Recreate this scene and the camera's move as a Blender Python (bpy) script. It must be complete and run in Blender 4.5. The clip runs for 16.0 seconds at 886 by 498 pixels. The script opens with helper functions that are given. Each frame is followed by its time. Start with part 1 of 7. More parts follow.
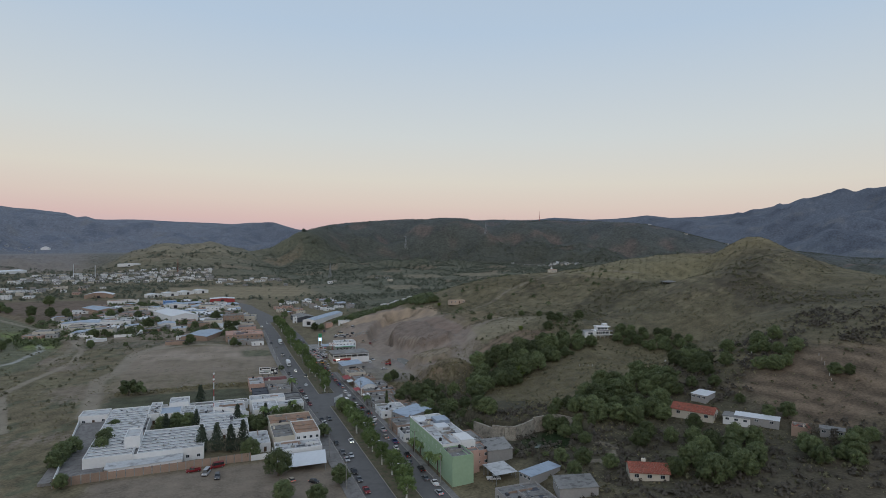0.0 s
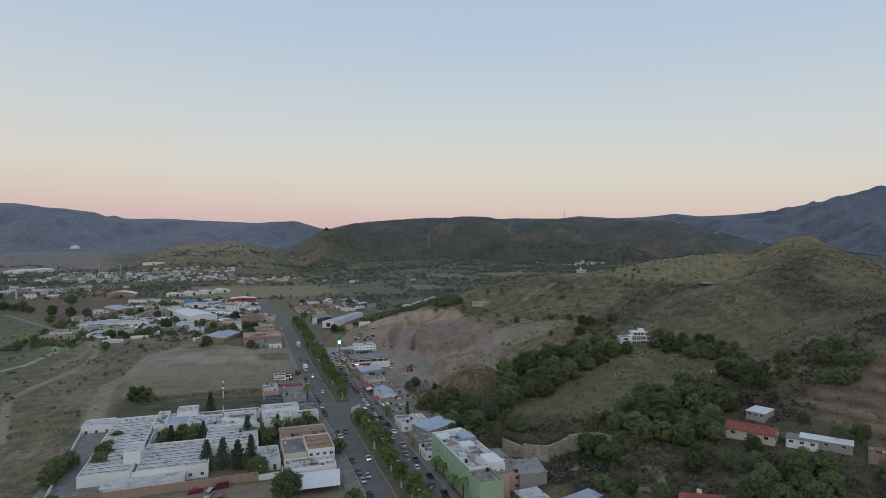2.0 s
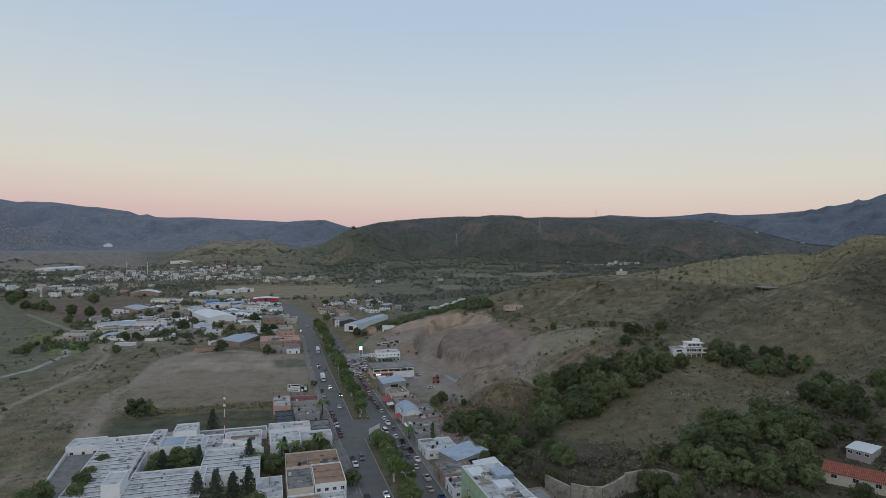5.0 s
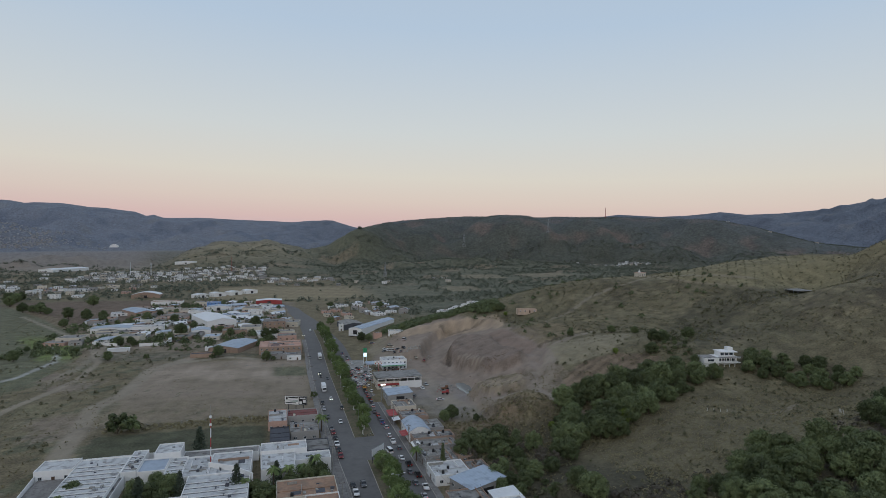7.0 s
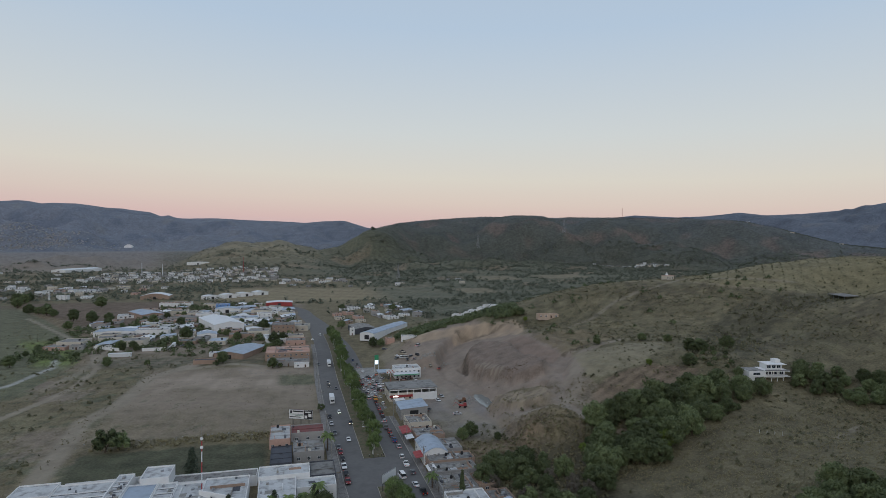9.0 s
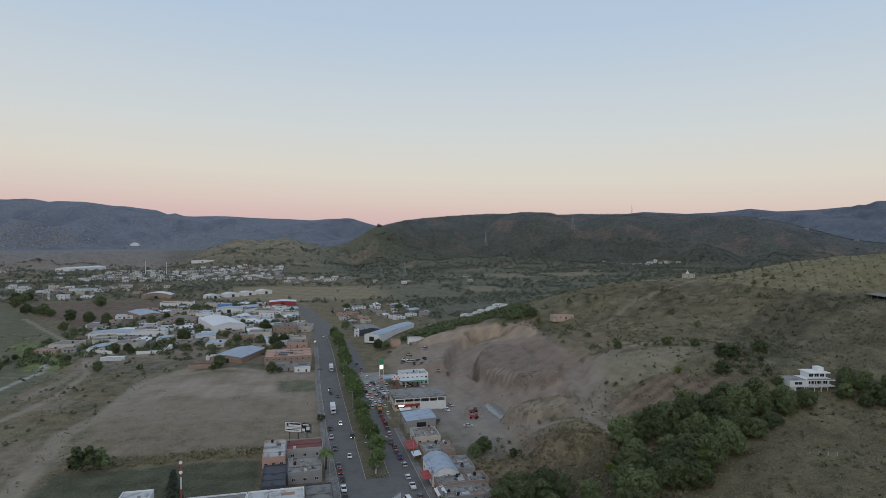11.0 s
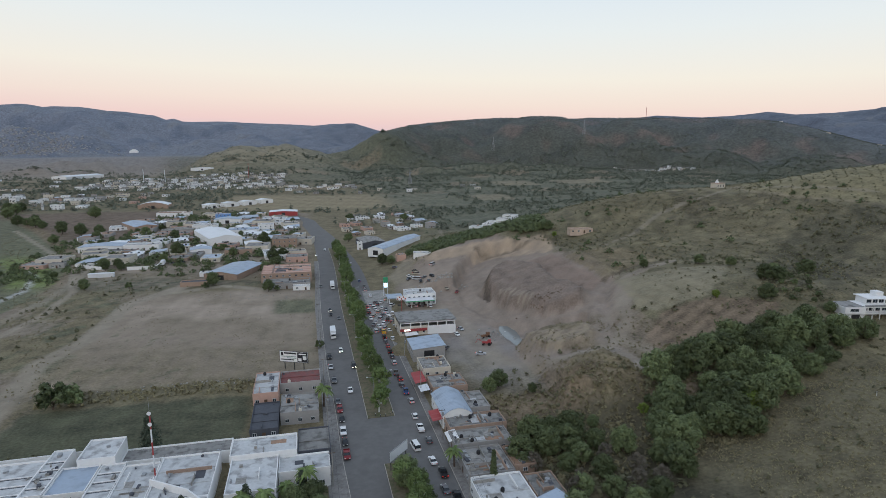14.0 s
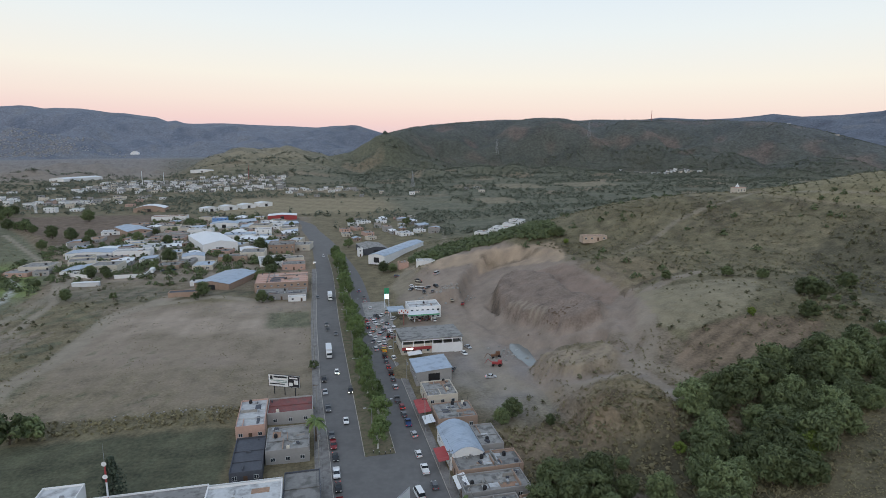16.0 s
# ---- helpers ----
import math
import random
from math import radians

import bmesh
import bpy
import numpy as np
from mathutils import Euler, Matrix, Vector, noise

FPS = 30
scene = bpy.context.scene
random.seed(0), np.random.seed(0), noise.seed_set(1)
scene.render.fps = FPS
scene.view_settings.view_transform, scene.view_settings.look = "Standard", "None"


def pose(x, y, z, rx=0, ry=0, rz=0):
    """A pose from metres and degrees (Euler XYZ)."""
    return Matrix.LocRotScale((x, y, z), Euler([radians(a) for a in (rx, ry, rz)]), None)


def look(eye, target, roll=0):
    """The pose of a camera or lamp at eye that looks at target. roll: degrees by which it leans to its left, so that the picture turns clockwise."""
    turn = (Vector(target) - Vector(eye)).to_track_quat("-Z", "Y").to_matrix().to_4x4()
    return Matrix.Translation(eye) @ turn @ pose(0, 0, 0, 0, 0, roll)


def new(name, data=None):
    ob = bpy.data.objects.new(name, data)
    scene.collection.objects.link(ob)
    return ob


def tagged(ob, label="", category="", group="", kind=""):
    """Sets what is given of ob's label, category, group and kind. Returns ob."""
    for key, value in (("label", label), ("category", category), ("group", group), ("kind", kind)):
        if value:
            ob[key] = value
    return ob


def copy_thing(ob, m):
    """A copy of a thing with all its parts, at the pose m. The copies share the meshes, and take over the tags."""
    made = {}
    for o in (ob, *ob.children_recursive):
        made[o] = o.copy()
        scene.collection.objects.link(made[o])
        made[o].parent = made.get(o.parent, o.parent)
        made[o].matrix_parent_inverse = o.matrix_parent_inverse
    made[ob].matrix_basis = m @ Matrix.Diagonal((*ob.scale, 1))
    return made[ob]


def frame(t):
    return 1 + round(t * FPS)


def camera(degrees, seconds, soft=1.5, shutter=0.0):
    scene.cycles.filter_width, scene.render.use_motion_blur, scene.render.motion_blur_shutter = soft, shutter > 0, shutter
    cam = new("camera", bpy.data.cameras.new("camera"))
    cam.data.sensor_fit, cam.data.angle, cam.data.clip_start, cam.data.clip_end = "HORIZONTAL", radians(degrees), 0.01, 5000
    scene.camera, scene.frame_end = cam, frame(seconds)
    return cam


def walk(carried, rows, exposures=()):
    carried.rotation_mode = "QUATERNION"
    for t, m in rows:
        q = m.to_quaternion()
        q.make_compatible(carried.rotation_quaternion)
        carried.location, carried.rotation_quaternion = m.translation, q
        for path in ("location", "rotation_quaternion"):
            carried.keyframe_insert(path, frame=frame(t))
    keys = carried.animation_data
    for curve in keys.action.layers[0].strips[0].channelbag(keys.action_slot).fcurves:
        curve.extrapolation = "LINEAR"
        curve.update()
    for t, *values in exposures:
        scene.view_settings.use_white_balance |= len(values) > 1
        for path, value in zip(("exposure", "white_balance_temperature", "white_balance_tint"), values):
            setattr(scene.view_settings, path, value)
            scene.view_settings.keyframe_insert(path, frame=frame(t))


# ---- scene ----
# seconds, eye, heading (degrees left of +y), pitch, roll
PATH = [
    (0, -56.98, 0.03, 90.00, -21.46, -0.41, 0.00),
    (0.5, -55.11, 5.63, 90.08, -20.91, -0.43, -0.01),
    (1, -53.19, 11.25, 90.17, -20.36, -0.44, -0.02),
    (1.5, -51.30, 16.90, 90.24, -19.75, -0.50, -0.03),
    (2, -49.41, 22.50, 90.25, -19.21, -0.52, 0.02),
    (2.5, -47.50, 28.16, 90.25, -18.66, -0.52, 0.05),
    (3, -45.55, 33.97, 90.25, -18.10, -0.54, 0.11),
    (3.5, -43.61, 39.88, 90.23, -17.67, -0.56, 0.12),
    (4, -41.84, 45.90, 90.20, -17.23, -0.58, 0.13),
    (6.5, -33.71, 78.10, 90.06, -15.88, -0.61, 0.14),
    (7, -32.41, 84.62, 90.08, -15.81, -0.59, 0.10),
    (7.5, -31.16, 91.17, 90.10, -15.73, -0.58, 0.14),
    (8, -29.94, 97.69, 90.13, -15.66, -0.58, 0.16),
    (8.5, -28.77, 104.12, 90.13, -15.13, -0.57, 0.14),
    (9, -27.53, 110.41, 90.10, -14.52, -0.52, 0.17),
    (10.2, -24.52, 125.26, 90.03, -14.02, -0.54, 0.08),
    (10.8, -23.01, 132.33, 90.04, -13.88, -0.60, 0.04),
    (11.05, -22.40, 135.20, 90.07, -13.84, -0.95, 0.02),
    (11.3, -21.81, 138.02, 90.12, -13.79, -1.98, 0.00),
    (11.5, -21.35, 140.23, 90.18, -13.76, -2.96, -0.01),
    (12, -20.20, 145.72, 90.35, -13.68, -5.50, -0.07),
    (12.5, -19.10, 151.24, 90.53, -13.61, -8.08, -0.12),
    (13, -18.09, 156.87, 90.69, -13.55, -10.04, -0.14),
    (13.5, -17.04, 162.67, 90.76, -13.43, -10.00, -0.14),
    (14, -15.95, 168.57, 90.77, -13.28, -9.96, -0.15),
    (14.5, -14.86, 174.52, 90.75, -13.18, -9.93, -0.15),
    (15, -13.78, 180.37, 90.70, -13.11, -9.88, -0.15),
    (15.5, -12.84, 186.24, 90.68, -13.05, -9.82, -0.13),
    (16, -12.01, 192.03, 90.65, -13.04, -9.76, -0.10),
]


def aimed(x, y, z, heading, pitch, roll):
    a, b = radians(heading), radians(pitch)
    ahead = Vector((-math.sin(a) * math.cos(b), math.cos(a) * math.cos(b), math.sin(b)))
    eye = Vector((x, y, z))
    return look(eye, eye + ahead * 10, roll)


cam = camera(74.48, 16.0, soft=0.65)
walk(cam, [(t, aimed(*row)) for t, *row in PATH], [(0, -0.05), (9, -0.06), (11, -0.03), (12, 0.07), (13, 0.22), (14, 0.35), (16, 0.41)])

SKY_STRENGTH = 1.0
SUN_ENERGY = 0.45
SKY_STOPS = [(0.0, (0.25, 0.24, 0.24)), (0.1, (0.40, 0.335, 0.42)), (0.12, (0.57, 0.43, 0.475)), (0.145, (0.64, 0.478, 0.475)), (0.175, (0.665, 0.562, 0.52)), (0.215, (0.67, 0.632, 0.575)), (0.29, (0.6, 0.635, 0.648)), (0.45, (0.447, 0.558, 0.695)), (1.0, (0.33, 0.40, 0.52))]

# ---- sky and light: dusk, the sun just set behind the camera ----
world = bpy.data.worlds.new("dusk_sky")
scene.world = world
world.use_nodes = True
wn, wl = world.node_tree.nodes, world.node_tree.links
wn.clear()
w_out = wn.new("ShaderNodeOutputWorld")
w_bg = wn.new("ShaderNodeBackground")
w_tc = wn.new("ShaderNodeTexCoord")
w_sep = wn.new("ShaderNodeSeparateXYZ")
w_ramp = wn.new("ShaderNodeValToRGB")
w_map = wn.new("ShaderNodeMapRange")
w_map.inputs["From Min"].default_value, w_map.inputs["From Max"].default_value = -0.1, 0.9
wl.new(w_tc.outputs["Generated"], w_sep.inputs[0])
w_lean = wn.new("ShaderNodeMath")  # the glow lies lower in the east
w_lean.operation = "MULTIPLY_ADD"
w_lean.inputs[1].default_value = 0.025
wl.new(w_sep.outputs["X"], w_lean.inputs[0])
wl.new(w_sep.outputs["Z"], w_lean.inputs[2])
wl.new(w_lean.outputs[0], w_map.inputs["Value"])
wl.new(w_map.outputs[0], w_ramp.inputs[0])
stops = SKY_STOPS
while len(w_ramp.color_ramp.elements) < len(stops):
    w_ramp.color_ramp.elements.new(0.5)
for el, (p, c) in zip(w_ramp.color_ramp.elements, stops):
    el.position, el.color = p, (*c, 1)
w_sky = wn.new("ShaderNodeTexSky")
w_sky.sky_type, w_sky.sun_disc = "NISHITA", False
w_sky.sun_elevation, w_sky.sun_rotation = radians(2), radians(200)
w_mul = wn.new("ShaderNodeMix")
w_mul.data_type, w_mul.blend_type = "RGBA", "ADD"
w_mul.inputs[0].default_value = 0.02
wl.new(w_ramp.outputs[0], w_mul.inputs[6])
wl.new(w_sky.outputs[0], w_mul.inputs[7])
wl.new(w_mul.outputs[2], w_bg.inputs[0])
w_bg.inputs[1].default_value = SKY_STRENGTH
wl.new(w_bg.outputs[0], w_out.inputs[0])

sun = new("sun", bpy.data.lights.new("sun", "SUN"))
sun.data.energy, sun.data.angle, sun.data.color = SUN_ENERGY, radians(50), (1.0, 0.92, 0.85)
sun.matrix_world = look((0, 0, 200), (0.35, 0.75, 199.4))

# ---- materials ----
MATS = {}


def material(name, color, rough=0.8, spread=0.25, size=0.6, bump=0.15, metal=0.0, tint=0.0, stain=None, attribute=False, glow=0.0):
    """A node material: base colour varied at two scales, with relief. tint: how much each object varies; stain: a second colour in blotches."""
    if name in MATS:
        return MATS[name]
    m = bpy.data.materials.new(name)
    m.use_nodes = True
    n, l = m.node_tree.nodes, m.node_tree.links
    b = n["Principled BSDF"]
    b.inputs["Roughness"].default_value, b.inputs["Metallic"].default_value = rough, metal
    b.inputs["Specular IOR Level"].default_value = 0.3
    geo = n.new("ShaderNodeNewGeometry")
    fine, wide = n.new("ShaderNodeTexNoise"), n.new("ShaderNodeTexNoise")
    for t, s, d in ((fine, 1 / size, 4), (wide, 0.13 / size, 3)):
        t.inputs["Scale"].default_value, t.inputs["Detail"].default_value = s, d
        l.new(geo.outputs["Position"], t.inputs["Vector"])
    add = n.new("ShaderNodeMath")
    add.operation = "ADD"
    l.new(fine.outputs[0], add.inputs[0])
    l.new(wide.outputs[0], add.inputs[1])
    value = add.outputs[0]
    if tint:
        info, more = n.new("ShaderNodeObjectInfo"), n.new("ShaderNodeMath")
        more.operation = "MULTIPLY_ADD"
        l.new(info.outputs["Random"], more.inputs[0])
        more.inputs[1].default_value = tint * 2
        l.new(value, more.inputs[2])
        value = more.outputs[0]
    fit = n.new("ShaderNodeMapRange")
    fit.inputs["From Min"].default_value, fit.inputs["From Max"].default_value = 0.6, 1.4 + tint * 2
    fit.inputs["To Min"].default_value, fit.inputs["To Max"].default_value = 1 - spread, 1 + spread
    l.new(value, fit.inputs["Value"])
    mul = n.new("ShaderNodeVectorMath")
    mul.operation = "SCALE"
    l.new(fit.outputs[0], mul.inputs["Scale"])
    if attribute:
        col, less, back = n.new("ShaderNodeVertexColor"), n.new("ShaderNodeMath"), n.new("ShaderNodeMath")
        col.layer_name = "zone"
        less.operation, back.operation = "SUBTRACT", "MULTIPLY_ADD"
        less.inputs[1].default_value = back.inputs[2].default_value = 1.0
        l.new(fit.outputs[0], less.inputs[0])
        l.new(less.outputs[0], back.inputs[0])
        l.new(col.outputs["Alpha"], back.inputs[1])
        l.new(back.outputs[0], mul.inputs["Scale"])
        l.new(col.outputs["Color"], mul.inputs[0])
    else:
        mul.inputs[0].default_value = color
    result = mul.outputs[0]
    if stain:
        blot, edge, mix = n.new("ShaderNodeTexNoise"), n.new("ShaderNodeValToRGB"), n.new("ShaderNodeMix")
        blot.inputs["Scale"].default_value, blot.inputs["Detail"].default_value = 0.35 / size, 6
        l.new(geo.outputs["Position"], blot.inputs["Vector"])
        edge.color_ramp.elements[0].position, edge.color_ramp.elements[1].position = 0.5, 0.66
        l.new(blot.outputs[0], edge.inputs[0])
        mix.data_type = "RGBA"
        l.new(edge.outputs[0], mix.inputs[0])
        l.new(result, mix.inputs[6])
        mix.inputs[7].default_value = (*stain, 1)
        result = mix.outputs[2]
    l.new(result, b.inputs["Base Color"])
    if bump:
        bp = n.new("ShaderNodeBump")
        bp.inputs["Strength"].default_value, bp.inputs["Distance"].default_value = bump, size * 0.3
        l.new(fine.outputs[0], bp.inputs["Height"])
        l.new(bp.outputs[0], b.inputs["Normal"])
    if glow:
        b.inputs["Emission Color"].default_value, b.inputs["Emission Strength"].default_value = (*color, 1), glow
    MATS[name] = m
    return m


def leafy(name, color, other, tint=0.4):
    """Foliage: each leaf clump varies between two greens, each tree in brightness; a little light passes through."""
    if name in MATS:
        return MATS[name]
    m = bpy.data.materials.new(name)
    m.use_nodes = True
    n, l = m.node_tree.nodes, m.node_tree.links
    b = n["Principled BSDF"]
    b.inputs["Roughness"].default_value, b.inputs["Specular IOR Level"].default_value = 0.65, 0.2
    geo, info = n.new("ShaderNodeNewGeometry"), n.new("ShaderNodeObjectInfo")
    mix = n.new("ShaderNodeMix")
    mix.data_type = "RGBA"
    lump, both = n.new("ShaderNodeTexNoise"), n.new("ShaderNodeMath")
    lump.inputs["Scale"].default_value, lump.inputs["Detail"].default_value = 0.5, 2
    l.new(geo.outputs["Position"], lump.inputs["Vector"])
    both.operation = "MULTIPLY_ADD"
    both.inputs[1].default_value = 0.5
    l.new(geo.outputs["Random Per Island"], both.inputs[0])
    wide = n.new("ShaderNodeMapRange")
    wide.inputs["From Min"].default_value, wide.inputs["From Max"].default_value = 0.32, 0.68
    wide.inputs["To Max"].default_value = 0.5
    l.new(lump.outputs[0], wide.inputs["Value"])
    l.new(wide.outputs[0], both.inputs[2])
    l.new(both.outputs[0], mix.inputs[0])
    mix.inputs[6].default_value, mix.inputs[7].default_value = (*color, 1), (*other, 1)
    fit = n.new("ShaderNodeMapRange")
    fit.inputs["To Min"].default_value, fit.inputs["To Max"].default_value = 1 - tint, 1 + tint
    l.new(info.outputs["Random"], fit.inputs["Value"])
    mul = n.new("ShaderNodeVectorMath")
    mul.operation = "SCALE"
    l.new(mix.outputs[2], mul.inputs[0])
    l.new(fit.outputs[0], mul.inputs["Scale"])
    l.new(mul.outputs[0], b.inputs["Base Color"])
    MATS[name] = m
    return m


def glass(name, color=(0.03, 0.04, 0.05)):
    m = material(name, color, rough=0.12, spread=0.3, bump=0)
    m.node_tree.nodes["Principled BSDF"].inputs["Specular IOR Level"].default_value = 0.6
    return m


# ---- mesh helpers ----
class Geo:
    """Collects faces for one mesh."""

    def __init__(self):
        self.v, self.f = [], []

    def add(self, verts, faces):
        o = len(self.v)
        self.v += [tuple(p) for p in verts]
        self.f += [tuple(o + i for i in face) for face in faces]
        return self

    def box(self, x0, x1, y0, y1, z0, z1, taper=0.0):
        t = taper
        v = [(x0, y0, z0), (x1, y0, z0), (x1, y1, z0), (x0, y1, z0), (x0 + t, y0 + t, z1), (x1 - t, y0 + t, z1), (x1 - t, y1 - t, z1), (x0 + t, y1 - t, z1)]
        return self.add(v, [(0, 3, 2, 1), (4, 5, 6, 7), (0, 1, 5, 4), (1, 2, 6, 5), (2, 3, 7, 6), (3, 0, 4, 7)])

    def tube(self, a, b, ra, rb, n=8, caps=True):
        a, b = Vector(a), Vector(b)
        d = (b - a).normalized()
        u = d.orthogonal().normalized()
        w = d.cross(u)
        ring = [u * math.cos(6.28319 * k / n) + w * math.sin(6.28319 * k / n) for k in range(n)]
        v = [a + r * ra for r in ring] + [b + r * rb for r in ring]
        f = [(k, (k + 1) % n, n + (k + 1) % n, n + k) for k in range(n)]
        if caps:
            f += [tuple(range(n - 1, -1, -1)), tuple(range(n, 2 * n))]
        return self.add(v, f)

    def prism(self, outline, x0, x1):
        """An outline of (y, z) drawn along x."""
        n = len(outline)
        v = [(x0, y, z) for y, z in outline] + [(x1, y, z) for y, z in outline]
        f = [(k, n + k, n + (k + 1) % n, (k + 1) % n) for k in range(n)]
        return self.add(v, f + [tuple(range(n)), tuple(range(2 * n - 1, n - 1, -1))])

    def mesh(self, name, mat, soft=False):
        me = bpy.data.meshes.new(name)
        me.from_pydata(self.v, [], self.f)
        me.materials.append(mat)
        bm = bmesh.new()
        bm.from_mesh(me)
        if soft:
            bmesh.ops.remove_doubles(bm, verts=bm.verts, dist=0.002)
        bmesh.ops.recalc_face_normals(bm, faces=bm.faces)
        bm.to_mesh(me)
        bm.free()
        if soft:
            me.shade_smooth()
        return me


def part(name, shape, mat, parent, label="", soft=False):
    me = shape.mesh(name, mat, soft) if isinstance(shape, Geo) else shape
    ob = new(name, me)
    ob.parent = parent
    if label:
        tagged(ob, label)
    return ob


def thing(name, m, label, category, group="", kind=""):
    ob = new(name)
    ob.empty_display_size = 0.5
    ob.matrix_basis = m
    return tagged(ob, label, category, group, kind)


def mesh_thing(name, shape, mat, m, label, category, group="", kind="", soft=False):
    ob = new(name, shape.mesh(name, mat, soft))
    ob.matrix_basis = m
    return tagged(ob, label, category, group, kind)


rnd = random.Random(7)

asphalt = material("asphalt", (0.148, 0.144, 0.14), 0.85, 0.14, 1.6, 0.05, stain=(0.13, 0.127, 0.124))
concrete = material("concrete", (0.30, 0.29, 0.27), 0.9, 0.3, 0.7, 0.2, stain=(0.19, 0.185, 0.175))
pavement_mat = material("pavement_concrete", (0.22, 0.21, 0.2), 0.9, 0.25, 0.6, 0.15, stain=(0.16, 0.15, 0.14))
white_wall = material("white_paint", (0.76, 0.76, 0.755), 0.8, 0.08, 0.9, 0.1, tint=0.1)
cream_wall = material("cream_paint", (0.58, 0.53, 0.45), 0.85, 0.12, 0.9, 0.1, tint=0.2)
grey_wall = material("grey_plaster", (0.33, 0.32, 0.31), 0.9, 0.2, 0.9, 0.15, tint=0.4)
brick_wall = material("orange_brick", (0.34, 0.245, 0.19), 0.9, 0.25, 0.4, 0.25, tint=0.3)
pink_wall = material("pink_plaster", (0.5, 0.33, 0.27), 0.9, 0.15, 0.8, 0.1, tint=0.2)
green_wall = material("green_paint", (0.33, 0.46, 0.31), 0.8, 0.08, 0.9, 0.1)
blue_wall = material("blue_paint", (0.15, 0.3, 0.6), 0.7, 0.1, 0.9, 0.1)
red_paint = material("red_paint", (0.34, 0.06, 0.06), 0.6, 0.15, 0.8, 0.05)
maroon_roof = material("maroon_roof", (0.2, 0.075, 0.07), 0.8, 0.25, 0.8, 0.1, stain=(0.15, 0.09, 0.085))
dark_wall = material("dark_plaster", (0.08, 0.085, 0.1), 0.8, 0.2, 0.8, 0.1)
white_roof = material("whitewashed_roof", (0.5, 0.51, 0.515), 0.85, 0.22, 1.0, 0.15, tint=0.15, stain=(0.3, 0.3, 0.3))
grey_roof = material("concrete_roof", (0.25, 0.245, 0.235), 0.9, 0.35, 0.8, 0.2, tint=0.4, stain=(0.13, 0.127, 0.12))
rust_roof = material("orange_brown_roof", (0.33, 0.21, 0.145), 0.85, 0.25, 1.0, 0.15, stain=(0.23, 0.17, 0.13))
tile_roof = material("red_tile", (0.31, 0.1, 0.068), 0.8, 0.35, 0.5, 0.3, stain=(0.21, 0.085, 0.06))
metal_roof = material("blue_grey_sheet", (0.36, 0.43, 0.52), 0.5, 0.15, 1.2, 0.08, metal=0.2, tint=0.3, stain=(0.28, 0.33, 0.4))
white_metal = material("white_sheet", (0.68, 0.7, 0.72), 0.5, 0.1, 1.2, 0.05, metal=0.1, tint=0.15)
dark_metal = material("dark_metal", (0.05, 0.05, 0.055), 0.5, 0.2, 0.5, 0.0, metal=0.6)
grey_metal = material("galvanised_metal", (0.35, 0.36, 0.37), 0.5, 0.15, 0.5, 0.0, metal=0.6)
wood_pole = material("pole_wood", (0.16, 0.12, 0.09), 0.9, 0.25, 0.3, 0.2)
pane_mat = glass("window_glass")
door_mat = material("brown_door", (0.1, 0.06, 0.04), 0.6, 0.2, 0.4, 0.05)
tank_black = material("black_plastic", (0.02, 0.02, 0.022), 0.5, 0.1, 0.5, 0)
tank_white = material("cream_plastic", (0.6, 0.56, 0.48), 0.6, 0.1, 0.5, 0)
bark = material("bark", (0.11, 0.085, 0.065), 0.95, 0.3, 0.25, 0.4)
lime_bark = material("limed_bark", (0.6, 0.59, 0.56), 0.9, 0.1, 0.25, 0.1)
leaf_dark = leafy("dark_leaves", (0.068, 0.089, 0.045), (0.145, 0.178, 0.076), 0.42)
leaf_pine = leafy("pine_needles", (0.035, 0.05, 0.036), (0.095, 0.118, 0.08), 0.25)
leaf_mid = leafy("green_leaves", (0.07, 0.11, 0.038), (0.16, 0.21, 0.075), 0.3)
leaf_lime = leafy("yellow_green_leaves", (0.1, 0.15, 0.025), (0.17, 0.22, 0.05), 0.2)
leaf_scrub = leafy("scrub_leaves", (0.086, 0.084, 0.049), (0.152, 0.147, 0.084), 0.1)
# two distant greens, greyed and paled to put haze into their colour
leaf_far_hazed = leafy("hazed_far_leaves", (0.072, 0.084, 0.064), (0.135, 0.148, 0.115), 0.1)
leaf_valley_hazed = leafy("hazed_valley_leaves", (0.088, 0.102, 0.076), (0.168, 0.182, 0.136), 0.1)
leaf_bare = leafy("grey_twigs", (0.095, 0.083, 0.066), (0.15, 0.132, 0.105), 0.3)
leaf_dry = leafy("dry_leaves", (0.125, 0.11, 0.062), (0.24, 0.21, 0.12), 0.3)
# ---- terrain heights ----
HILLS = [(425, 405, 75, 21.0), (330, 360, 90, 43.7), (290, 545, 75, -24.1), (225, 600, 80, 30.3), (400, 490, 80, 73.9), (190, 340, 70, 3.7), (150, 470, 60, 7.8), (145, 180, 70, -2.9), (240, 230, 80, -21.0), (520, 520, 130, -13.1), (460, 300, 110, 28.0), (330, 200, 130, 56.8), (150, 560, 60, 10.1), (150, 650, 90, -4.1), (420, 720, 150, 32.2), (90, 300, 45, -6.2), (85, 430, 45, 0.1), (240, 430, 70, 0.8), (650, 450, 200, 40.4), (200, 60, 130, 4.5), (370, 420, 40, -45.5), (140, 250, 40, 6.8), (292, 558, 45, 9.4), (163, 532, 30, -5.1)]
